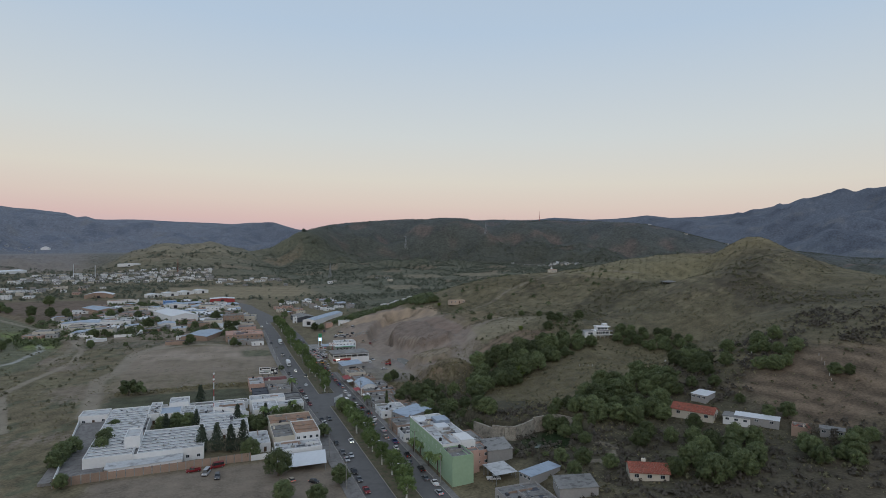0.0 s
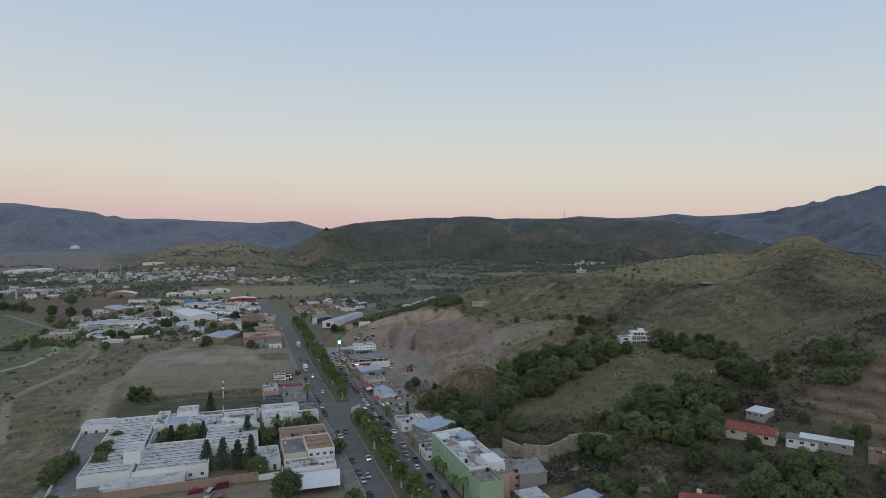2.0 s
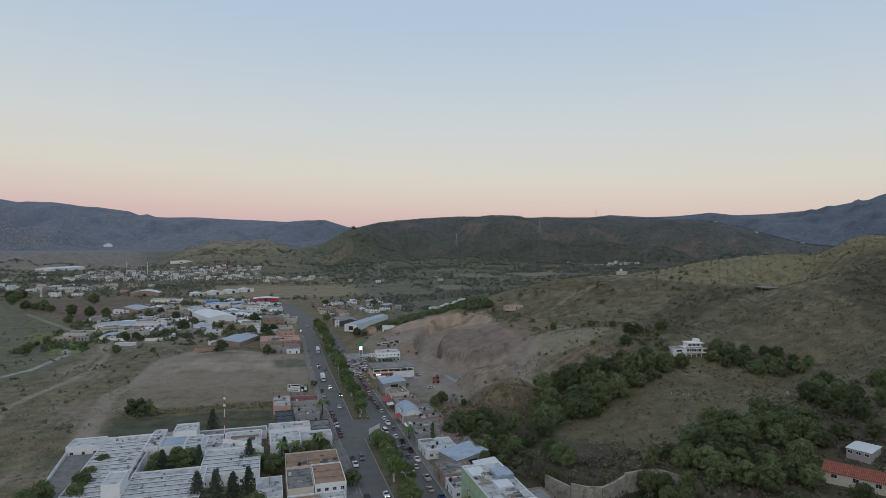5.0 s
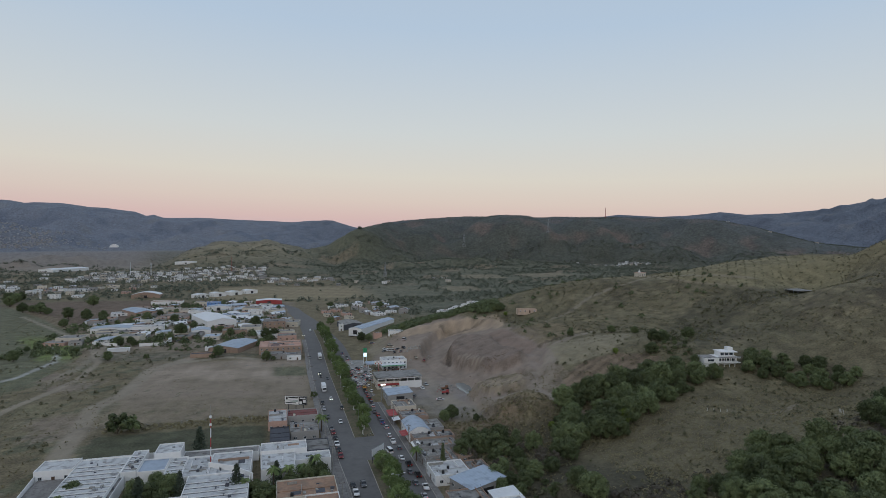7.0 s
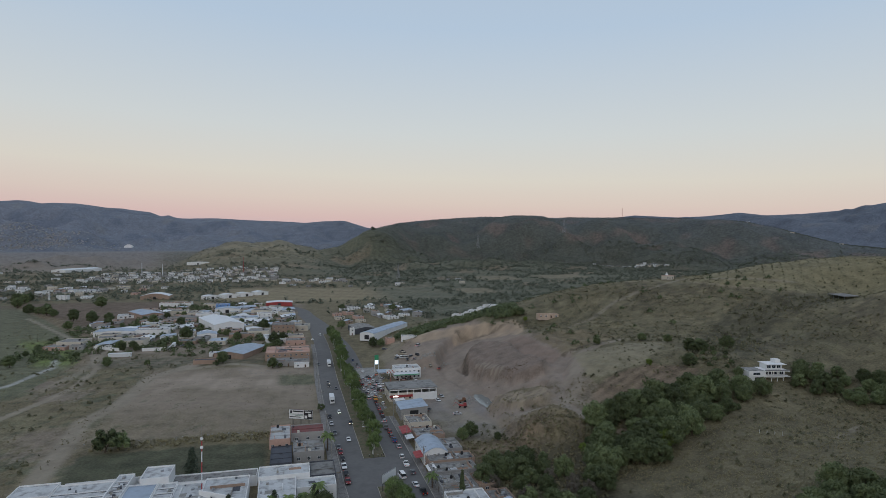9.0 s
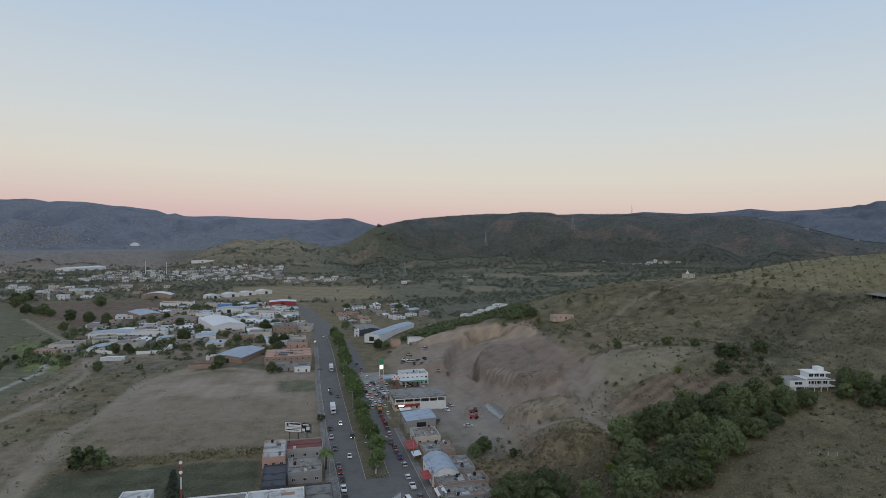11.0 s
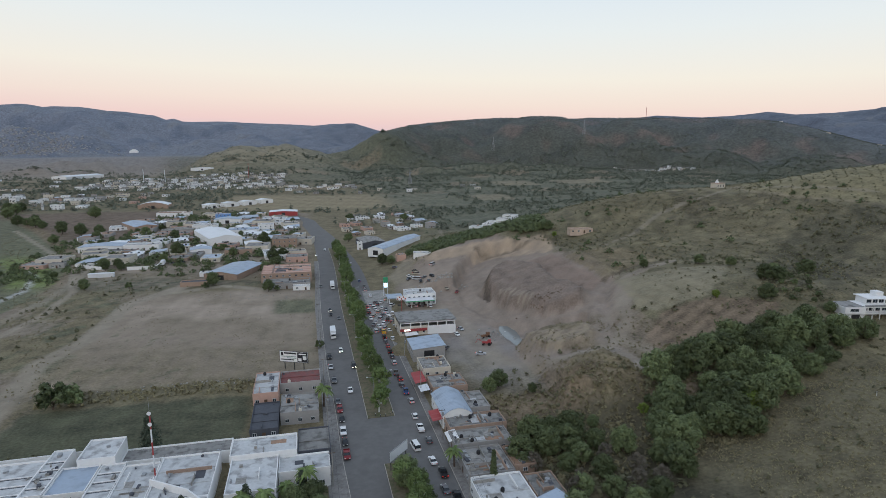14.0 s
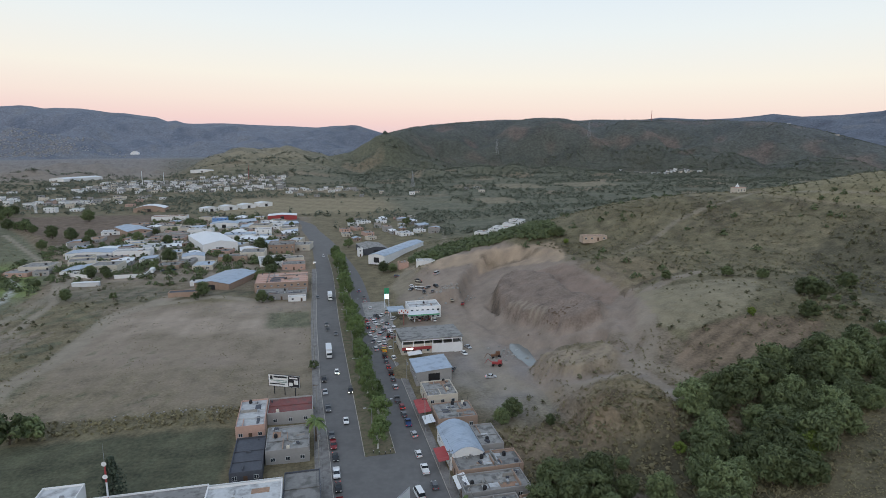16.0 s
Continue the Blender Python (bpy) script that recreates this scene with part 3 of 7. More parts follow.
    c = lay(c, np.array((0.22, 0.175, 0.12)), field * 0.75)
    # western plain paled in colour, as if seen through haze
    c = lay(c, np.array((0.25, 0.21, 0.175)), smooth(1600, 1800, dist) * smooth(2700, 2400, dist) * smooth(-10, -14, az) * 0.8)
    brink = np.interp(y, [440, 504, 525, 581, 651, 743, 878, 1061], [-200, -180, -178, -177, -186, -224, -297, -406])
    bed = smooth(0, 6, brink - x + 1.5 * n2) * smooth(150, 110, brink - x) * smooth(440, 500, y) * smooth(1080, 980, y)
    c = lay(c, np.array((0.13, 0.136, 0.084)), bed * (0.88 + 0.12 * n2))
    c = lay(c, np.array((0.19, 0.15, 0.1)), smooth(9, 4, np.abs(brink - x - 1) + n2) * smooth(540, 620, y) * smooth(1080, 980, y) * 0.8)
    c = lay(c, np.array((0.27, 0.235, 0.18)), smooth(4.5, 2.5, np.abs(brink - x + 9 + n1)) * smooth(480, 520, y) * smooth(700, 620, y) * 0.6)
    stream = near_line(x, y, [(-225, 480), (-208, 515), (-199, 535), (-194, 585), (-206, 629), (-233, 681), (-252, 716), (-292, 810), (-325, 871)])
    c = lay(c, (0.17, 0.22, 0.06), smooth(13, 6, np.abs(stream - 4) + 4 * n2) * smooth(575, 610, y) * smooth(740, 690, y) * 0.75)
    c = lay(c, (0.42, 0.42, 0.4), smooth(3.2, 1.6, stream + 1.2 * n4 + 0.8 * n2) * smooth(690, 640, y) * (0.7 + 0.3 * n2))
    for pts, w in TRACKS:
        c = lay(c, (0.29, 0.25, 0.195), smooth(w * 1.3, w * 0.5, near_line(x, y, pts) + 0.5 * n4) * (0.8 if pts[0][0] < 0 else 0.5))
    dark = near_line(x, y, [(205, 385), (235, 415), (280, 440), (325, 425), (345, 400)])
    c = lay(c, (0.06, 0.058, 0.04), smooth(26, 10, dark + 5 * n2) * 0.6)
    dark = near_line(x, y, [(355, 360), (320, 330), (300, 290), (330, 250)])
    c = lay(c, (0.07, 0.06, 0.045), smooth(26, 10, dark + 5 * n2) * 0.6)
    for cx, cy, rx, ry in FIELDS:
        c = lay(c, (0.21, 0.18, 0.12), block(cx - rx, cx + rx, cy - ry, cy + ry, 5) * 0.9)
    # bare rock on the mesa's face, dry grass on the hills before it
    c = lay(c, np.array((0.13, 0.135, 0.07)), np.exp(-(((x - 250) / 70) ** 2 + ((y - 2010) / 90) ** 2)) * 0.5)
    c = lay(c, np.array((0.26, 0.225, 0.15)), np.exp(-((az + 4) / 6) ** 4 - ((dist - 1850) / 260) ** 2) * (0.55 + 0.45 * smooth(-0.3, 0.6, n1 + n3)))
    c = lay(c, np.array((0.078, 0.081, 0.06)), smooth(1600, 1900, dist) * smooth(2900, 2600, dist) * smooth(5, 9, az) * 0.85)
    cliff = smooth(1800, 2050, dist) * smooth(2450, 2250, dist) * smooth(7, 10, az)
    c = lay(c, np.array((0.05, 0.055, 0.042)), cliff * smooth(0.0, 0.6, wave(x, y, 150, 40) * 0.7 + n3 * 0.5) * 0.7)
    c = lay(c, np.array((0.2, 0.135, 0.1)), cliff * smooth(0.1, 0.7, wave(x, y, 230, 32) * 0.7 + n3 * 0.5) * 0.6)
    # the far range: woods and rock under blue-grey distance haze painted as colour
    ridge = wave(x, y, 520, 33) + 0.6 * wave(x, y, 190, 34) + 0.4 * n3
    # the painted haze is paler towards the west
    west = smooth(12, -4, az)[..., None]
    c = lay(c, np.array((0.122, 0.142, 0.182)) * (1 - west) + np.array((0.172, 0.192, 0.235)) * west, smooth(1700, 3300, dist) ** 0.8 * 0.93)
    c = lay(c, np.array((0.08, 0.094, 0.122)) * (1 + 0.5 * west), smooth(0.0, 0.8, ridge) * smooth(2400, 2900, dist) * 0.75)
    c = lay(c, np.array((0.2, 0.2, 0.2)), smooth(0.55, 0.95, wave(x, y, 310, 38) + 0.5 * wave(x, y, 90, 39)) * smooth(2500, 2900, dist) * 0.4)
    return np.clip(c * (1 + 0.08 * n2 + 0.08 * n1 + 0.06 * n4)[..., None], 0.01, 1)


def ground_sheet():
    az, rad = ring_grid()
    a, r = np.meshgrid(az, rad[1:])
    cx, cy = -15.0, 130.0
    x, y = cx + r * np.sin(a), cy + r * np.cos(a)
    z = height(x, y)
    m, n = x.shape
    verts = np.concatenate([[[cx, cy, ground_z(cx, cy)]], np.stack([x, y, z], -1).reshape(-1, 3)])
    i = np.arange(m * n).reshape(m, n) + 1
    nxt = np.roll(i, -1, axis=1)
    quads = np.stack([i[:-1], i[1:], nxt[1:], nxt[:-1]], -1).reshape(-1, 4)
    faces = quads.tolist() + [(0, int(i[0, k]), int(nxt[0, k])) for k in range(n)]
    me = bpy.data.meshes.new("ground")
    me.from_pydata(verts.tolist(), [], faces)
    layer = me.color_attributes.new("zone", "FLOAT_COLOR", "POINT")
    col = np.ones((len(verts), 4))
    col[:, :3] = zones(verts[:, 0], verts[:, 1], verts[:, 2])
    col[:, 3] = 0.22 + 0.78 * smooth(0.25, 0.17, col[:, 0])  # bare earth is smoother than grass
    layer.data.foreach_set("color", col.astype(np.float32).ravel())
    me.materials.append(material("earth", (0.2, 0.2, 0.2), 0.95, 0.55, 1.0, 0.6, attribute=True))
    me.shade_smooth()
    me.update()
    return tagged(new("ground", me), "dry valley ground of dirt, scrub and fields rising to hills", "ground", kind="structure")


ground_sheet()


def pool(name, pts, level, label, color=(0.2, 0.21, 0.2)):
    """A flat sheet of still water that fills a hollow."""
    water = material("murky_water" if color[0] > 0.1 else "green_water", color, 0.12, 0.1, 3.0, 0.02)
    g = Geo()
    g.add([(a, b, level) for a, b in pts] + [(a, b, level - 0.6) for a, b in pts], [tuple(range(len(pts)))] + [(k, k + len(pts), (k + 1) % len(pts) + len(pts), (k + 1) % len(pts)) for k in range(len(pts))])
    return mesh_thing(name, g, water, pose(0, 0, 0), label, "water", kind="structure")


pool("water", [(81, 438), (82.5, 430), (81, 418), (77.5, 403), (75.5, 408), (74, 420), (74.5, 432), (77, 439)], ground_z(77.5, 421) + 0.7, "still grey rain pool on the quarry floor")

# ---- avenue ----
def drift(y):
    """How far the avenue bends west as it runs north."""
    return -14 * smooth(740, 930, y) - 34 * smooth(890, 1010, y) ** 1.2 + 2 * smooth(480, 620, y) * (1 - smooth(620, 760, y))


def kerb_x(y):
    """The western kerb, which draws in towards the crossing."""
    return float(-10.1 + 1.5 * smooth(420, 345, y) + 1.5 * smooth(340, 290, y))


def strip(name, left, right, y0, y1, top, mat, label, category, thick=0.3, step=6.0):
    g = Geo()
    ys = np.linspace(y0, y1, max(2, int((y1 - y0) / step) + 1))
    v, f = [], []
    for y in ys:
        d = float(drift(y))
        lift = top + max(ground_z(d, y), 0)
        v += [(left(y) + d, y, lift - thick), (left(y) + d, y, lift), (right(y) + d, y, lift), (right(y) + d, y, lift - thick)]
    for k in range(len(ys) - 1):
        o = 4 * k
        f += [(o, o + 1, o + 5, o + 4), (o + 1, o + 2, o + 6, o + 5), (o + 2, o + 3, o + 7, o + 6)]
    o = 4 * (len(ys) - 1)
    f += [(0, 3, 2, 1), (o, o + 1, o + 2, o + 3)]
    g.add(v, f)
    return mesh_thing(name, g, mat, pose(0, 0, 0), label, category, kind="structure")


strip("road", kerb_x, lambda y: 21.5 - 13 * float(smooth(560, 860, y)), -60, 1010, 0.10, asphalt, "worn grey asphalt avenue with two carriageways", "road")
strip("pavement", lambda y: -13.2, kerb_x, -60, 640, 0.24, pavement_mat, "concrete pavement along the western kerb", "pavement")
strip("pavement", lambda y: 21.5, lambda y: 24.0, -60, 440, 0.24, pavement_mat, "concrete pavement along the eastern kerb", "pavement")
strip("pavement", lambda y: 16.0, lambda y: 40.0, 452, 532, 0.13, concrete, "concrete forecourt of the petrol station", "forecourt")
median_mat = material("median_earth", (0.15, 0.13, 0.085), 0.95, 0.35, 0.8, 0.3, stain=(0.09, 0.1, 0.05))
strip("median", lambda y: 1.6, lambda y: 10.6, 354, 700, 0.26, median_mat, "planted earth median with a concrete kerb", "median")
strip("median", lambda y: 3.2, lambda y: 11.6, -60, 324, 0.26, median_mat, "planted earth median with a concrete kerb", "median")
kerb_mat = material("kerb_concrete", (0.4, 0.37, 0.33), 0.9, 0.2, 0.5, 0.1)
for side, y0, y1 in ((1.42, 354, 700), (10.6, 354, 700), (3.02, -60, 324), (11.6, -60, 324), (21.4, -60, 440)):
    strip("kerb", lambda y, s=side: s, lambda y, s=side: s + 0.18, y0, y1, 0.28, kerb_mat, "pale concrete kerb stone line", "kerb")

strip("kerb", lambda y: kerb_x(y) - 0.15, lambda y: kerb_x(y) + 0.03, -60, 640, 0.28, kerb_mat, "pale concrete kerb stone line", "kerb")

# ---- buildings ----
WINDOWS = {}
ROOF_BOX = [Geo().box(-0.5, 0.5, -0.5, 0.5, 0, 1, 0.03).mesh("roof_box", m) for m in (concrete, grey_metal, dark_wall)]


def window_meshes(w, h):
    key = (round(w, 2), round(h, 2))
    if key not in WINDOWS:
        frame_g = Geo()
        for a, b, c, d in ((-w / 2, w / 2, -h / 2, -h / 2 + 0.08), (-w / 2, w / 2, h / 2 - 0.08, h / 2), (-w / 2, -w / 2 + 0.07, -h / 2, h / 2), (w / 2 - 0.07, w / 2, -h / 2, h / 2), (-0.035, 0.035, -h / 2, h / 2)):
            frame_g.box(a, b, -0.05, 0.04, c, d)
        pane_g = Geo().box(-w / 2 + 0.05, w / 2 - 0.05, -0.012, 0.02, -h / 2 + 0.05, h / 2 - 0.05)
        WINDOWS[key] = (frame_g.mesh("window", white_metal), pane_g.mesh("pane", pane_mat))
    return WINDOWS[key]


def window(parent, x, y, z, w, h, turn):
    fr, pn = window_meshes(w, h)
    ob = part("window", fr, None, parent)
    ob.matrix_basis = pose(x, y, z, 0, 0, turn)
    part("pane", pn, None, ob, "dark glass pane")
    return ob


def door(parent, x, y, w, h, turn, mat=None, z=0.0):
    ob = part("door", Geo().box(-w / 2, w / 2, -0.05, 0.05, 0, h), mat or door_mat, parent)
    ob.matrix_basis = pose(x, y, z, 0, 0, turn)
    return ob


def water_tank(x, y, z, mat=None, r=0.55):
    g = Geo()
    prof = [(r, 0), (r * 1.04, 0.35), (r, 0.4), (r * 1.03, 0.8), (r, 0.9), (r * 0.75, 1.15), (r * 0.3, 1.25)]
    for (ra, za), (rb, zb) in zip(prof, prof[1:]):
        g.tube((0, 0, za), (0, 0, zb), ra, rb, 10, False)
    g.add([(r * 0.3 * math.cos(k), r * 0.3 * math.sin(k), 1.25) for k in np.arange(6) * 1.0472], [tuple(range(6))])
    ob = thing("water_tank", pose(x, y, z), "black plastic rooftop water tank" if mat is None else "cream rooftop water tank", "water tank", "rooftop water tanks")
    part("tank", g, mat or tank_black, ob, soft=True)
    part("lid", Geo().tube((0, 0, 1.24), (0, 0, 1.34), r * 0.34, r * 0.3, 8), dark_metal, ob)
    return ob


def flat_house(x0, x1, y0, y1, h, wall=None, roof=None, turn=0.0, z=None, storeys=1, front="west", windows=3, label="", name="house", tanks=1, parapet=0.45, clutter=2, category="house", ribs=6.0):
    """A flat-roofed masonry building: walls with a parapet round a sunk roof slab, doors, windows, roof ribs."""
    wall, roof = wall or white_wall, roof or grey_roof
    cx, cy, hw, hd = (x0 + x1) / 2, (y0 + y1) / 2, (x1 - x0) / 2, (y1 - y0) / 2
    z = ground_z(cx, cy) if z is None else z
    ob = thing(name, pose(cx, cy, z, 0, 0, turn), label or "flat-roofed masonry house with parapet walls", category)
    t = 0.22
    g = Geo()
    g.box(-hw, hw, -hd, -hd + t, -1.5, h).box(-hw, hw, hd - t, hd, -1.5, h).box(-hw, -hw + t, -hd + t, hd - t, -1.5, h).box(hw - t, hw, -hd + t, hd - t, -1.5, h)
    part("wall", g, wall, ob)
    part("roof", Geo().box(-hw + t, hw - t, -hd + t, hd - t, h - parapet - 0.25, h - parapet), roof, ob)
    for k in range(1, max(1, int(hd * 2 / ribs))):
        yy = -hd + k * ribs
        if yy < hd - 1.2:
            # flat dark strips stand in for shadow lines between the roof slabs
            if ribs < 5:
                part("roof_joint", Geo().box(-hw + t, hw - t, yy - 0.62, yy - 0.17, h - parapet, h - parapet + 0.03), dark_wall, ob, "dark strip painted as the shadow line between slabs")
            part("roof_rib", Geo().box(-hw + t, hw - t, yy - 0.13, yy + 0.13, h - parapet, h - parapet + 0.25), wall if ribs < 5 else roof, ob)
    sides = {"west": (-hw, 0, 90, hd), "east": (hw, 0, -90, hd), "south": (0, -hd, 180, hw), "north": (0, hd, 0, hw)}
    for side in sorted({front, "south"} if windows else {}):
        ax, ay, rot, half = sides[side]
        n = max(1, min(windows, int(half * 2 / 2.6)))
        for s in range(storeys):
            zz = s * (h - parapet) / storeys
            for k in range(n):
                u = (k + 0.5) / n * 2 * half - half
                px, py = (ax, u) if ax else (u, ay)
                if s == 0 and k == n // 2 and side == front:
                    door(ob, px, py, 1.1, 2.1, rot)
                else:
                    window(ob, px, py, zz + 1.6, 1.3, 1.2, rot)
    for k in range(clutter):
        box = part("roof_box", ROOF_BOX[rnd.randrange(3)], None, ob)
        box.location = (rnd.uniform(-hw + 0.9, hw - 0.9), rnd.uniform(-hd + 0.9, hd - 0.9), h - parapet)
        box.scale = (rnd.uniform(0.3, 1.1), rnd.uniform(0.3, 1.9), rnd.uniform(0.2, 0.8))
        box.rotation_euler = (0, 0, rnd.choice((0, 0, 0.3, 1.2)))
    for k in range(clutter // 2 if ribs > 5 else 0):
        a, b, c = rnd.uniform(-hw * 0.7, hw * 0.7), rnd.uniform(-hd * 0.8, hd * 0.8), rnd.uniform(1.2, min(hw, hd) * 0.9)
        if k % 2:
            g = Geo().box(max(a - c, -hw + t), min(a + c, hw - t), b - 0.1, b + 0.1, h - parapet, h - parapet + rnd.uniform(0.3, 1.2))
        else:
            g = Geo().box(a - 0.1, a + 0.1, max(b - c, -hd + t), min(b + c, hd - t), h - parapet, h - parapet + rnd.uniform(0.3, 1.2))
        part("roof_wall", g, rnd.choice((brick_wall, concrete, wall)), ob)
        # flat patches; the dark ones imitate stains and the shade of open rooms
        a, b = rnd.uniform(-hw * 0.6, hw * 0.6), rnd.uniform(-hd * 0.6, hd * 0.6)
        part("roof_patch", Geo().box(a - hw * rnd.uniform(0.1, 0.3), a + hw * rnd.uniform(0.1, 0.3), b - hd * rnd.uniform(0.1, 0.3), b + hd * rnd.uniform(0.1, 0.3), h - parapet, h - parapet + 0.03 + 0.01 * k), rnd.choice((dark_wall, concrete, rust_roof, white_roof)), ob, "flat roof patch, the dark ones painted as openings and stains")
    if clutter > 3 and ribs > 5:
        for a in (-hw + 0.15, hw - 0.15):
            for b in (-hd + 0.15, 0, hd - 0.15):
                part("rebar", Geo().tube((a, b, h - 0.1), (a, b, h + rnd.uniform(0.6, 1.6)), 0.05, 0.04, 4), dark_metal, ob)
    ca, sa = math.cos(radians(turn)), math.sin(radians(turn))
    for k in range(tanks):
        a, b = rnd.uniform(-hw + 0.9, hw - 0.9), rnd.uniform(-hd + 0.9, hd - 0.9)
        water_tank(cx + a * ca - b * sa, cy + a * sa + b * ca, z + h - parapet, tank_white if rnd.random() < 0.3 else None)
    return ob


def corrugated(w, d, rise, pitch=0.5, crown=0.0, both=True):
    """A ribbed sheet roof over w (x) by d (y): gabled (both), lean-to, or an arch (crown)."""
    g = Geo()
    n = max(8, int(w / (0.9 if not crown else 0.8)))
    m = max(8, min(64, int(d / pitch)))
    v = []
    for j in range(m + 1):
        for i in range(n + 1):
            u = i / n
            if crown:
                zz = crown * math.sin(math.pi * u)
            elif both:
                zz = rise * (1 - abs(2 * u - 1))
            else:
                zz = rise * u
            v.append((-w / 2 + u * w, -d / 2 + j / m * d, zz + (0.05 if j % 2 else 0)))
    q = [(j * (n + 1) + i, j * (n + 1) + i + 1, (j + 1) * (n + 1) + i + 1, (j + 1) * (n + 1) + i) for j in range(m) for i in range(n)]
    k = len(v)
    v += [(a, b, c - 0.06) for a, b, c in v]
    g.add(v, q + [(a + k, d2 + k, c + k, b + k) for a, b, c, d2 in q])
    edge = [(i, i + 1) for i in range(n)] + [(m * (n + 1) + i + 1, m * (n + 1) + i) for i in range(n)]
    edge += [((j + 1) * (n + 1), j * (n + 1)) for j in range(m)] + [(j * (n + 1) + n, (j + 1) * (n + 1) + n) for j in range(m)]
    g.f += [(a, a + k, b + k, b) for a, b in edge]
    return g


def shed(x0, x1, y0, y1, h, wall=None, roof=None, turn=0.0, rise=1.2, crown=0.0, both=True, open_sides=False, z=None, label="", gate=True, name="shed", category="shed"):
    """A hall under ribbed sheets, with walls or on posts."""
    wall, roof = wall or grey_wall, roof or metal_roof
    cx, cy, w, d = (x0 + x1) / 2, (y0 + y1) / 2, x1 - x0, y1 - y0
    z = ground_z(cx, cy) if z is None else z
    ob = thing(name, pose(cx, cy, z, 0, 0, turn), label or "hall under a ribbed metal sheet roof", category)
    rf = part("roof", corrugated(w + 0.6, d + 0.6, rise, 0.5, crown, both), roof, ob)
    rf.location = (0, 0, h + 0.02)
    hw, hd, t = w / 2, d / 2, 0.2
    if open_sides:
        for a in (-hw + 0.2, hw - 0.2):
            for k in range(4):
                b = -hd + 0.2 + k * (d - 0.4) / 3
                top = h + (rise * (a + hw) / w if not both and not crown else 0)
                part("post", Geo().box(a - 0.1, a + 0.1, b - 0.1, b + 0.1, -1, top), grey_metal, ob)
        return ob
    g = Geo()
    g.box(-hw, -hw + t, -hd, hd, -1.5, h).box(hw - t, hw, -hd, hd, -1.5, h + (rise if not both and not crown else 0))
    for yy in (-hd, hd - t):
        if crown:
            g.box(-hw + t, hw - t, yy, yy + t, -1.5, h)
            pts = [(-hw + w * k / 12, h + crown * math.sin(math.pi * k / 12) - 0.06) for k in range(13)]
            v = [(a, yy, b) for a, b in pts] + [(a, yy + t, b) for a, b in pts]
            g.add(v, [tuple(range(13)), tuple(range(25, 12, -1))])
        elif both:
            v = [(-hw + t, yy, -1.5), (hw - t, yy, -1.5), (hw - t, yy, h), (0, yy, h + rise - 0.05), (-hw + t, yy, h)]
            v += [(a, b + t, c) for a, b, c in v]
            g.add(v, [(0, 1, 2, 3, 4), (9, 8, 7, 6, 5), (0, 5, 6, 1), (4, 3, 8, 9), (3, 2, 7, 8)])
        else:
            v = [(-hw + t, yy, -1.5), (hw - t, yy, -1.5), (hw - t, yy, h + rise - 0.05), (-hw + t, yy, h)]
            v += [(a, b + t, c) for a, b, c in v]
            g.add(v, [(0, 1, 2, 3), (7, 6, 5, 4), (3, 2, 6, 7)])
    part("wall", g, wall, ob)
    if gate:
        door(ob, 0, -hd, min(4.5, w * 0.4), min(4, h * 0.8), 180, dark_metal)
    for k in range(3):
        window(ob, -hw, -hd + d * (k + 0.5) / 3, min(h - 1, 2.2), 1.4, 1.0, 90)
    return ob


# east row, north to south
office = flat_house(38, 55, 487, 500, 7, white_wall, white_roof, storeys=2, windows=6, front="south", label="white two-storey office with blue-tinted windows", category="office")
flat_house(25.5, 39, 434.5, 452, 4.6, cream_wall, grey_roof, windows=4, label="single-storey shop with a red fascia", category="shop", name="shop")
flat_house(39, 53, 434.2, 452.5, 4.4, white_wall, grey_roof, windows=0, label="white-walled shop hall below an unfinished upper floor", category="shop", name="shop", tanks=0)
shed(26, 40, 402, 417, 4.4, grey_wall, metal_roof, rise=1.0, both=False, label="open hall under a blue-grey sheet roof")
flat_house(26, 37.2, 381, 394, 4, cream_wall, grey_roof, clutter=7, tanks=2, label="low shop with a stained concrete roof")
flat_house(26.3, 39.5, 364.3, 376.5, 4.2, brick_wall, grey_roof, clutter=8, tanks=2, label="brick house with a cluttered grey roof")
shed(24.6, 34.4, 341, 358.6, 4.6, white_wall, metal_roof, crown=2.2, label="workshop under an arched blue-grey sheet roof", name="workshop")
flat_house(35, 42, 345, 358, 4, grey_wall, grey_roof, windows=1)
flat_house(25, 43.8, 333.5, 342, 4, brick_wall, grey_roof, tanks=2, clutter=10)
flat_house(24.2, 42, 323.2, 332, 3.8, grey_wall, grey_roof, tanks=2, clutter=10)
flat_house(23.5, 37.5, 291.5, 305.5, 4, white_wall, white_roof, tanks=2, clutter=4)
shed(29.5, 45, 277.5, 290.5, 4.2, grey_wall, metal_roof, turn=18, rise=1.3, both=False, label="shed under pale blue sheets beside the street")
flat_house(23, 36, 263.5, 277, 4.6, brick_wall, grey_roof, tanks=1, clutter=4)
shed(37, 46, 256, 272, 4.2, grey_wall, white_metal, rise=0.8, both=False, gate=False, label="yard roof of pale sheets")
flat_house(40.2, 50, 222, 238, 5.5, brick_wall, grey_roof, tanks=0, clutter=5, windows=0, label="low rear block with a grey roof")
shed(46, 56, 208, 222, 4.5, grey_wall, grey_roof, turn=-12, rise=0.5, both=False, gate=False, label="grey sheet roof behind the pink annexe")
green_block = flat_house(25.6, 39.6, 210.5, 251, 12, white_wall, white_roof, storeys=3, windows=9, tanks=3, clutter=16, label="three-storey building with pale green front and broad stained roof", category="building", name="building")
part("front_render", Geo().box(-7.025, -7.0, -20.25, 20.25, -1, 11.6), green_wall, green_block, "pale green painted street front")
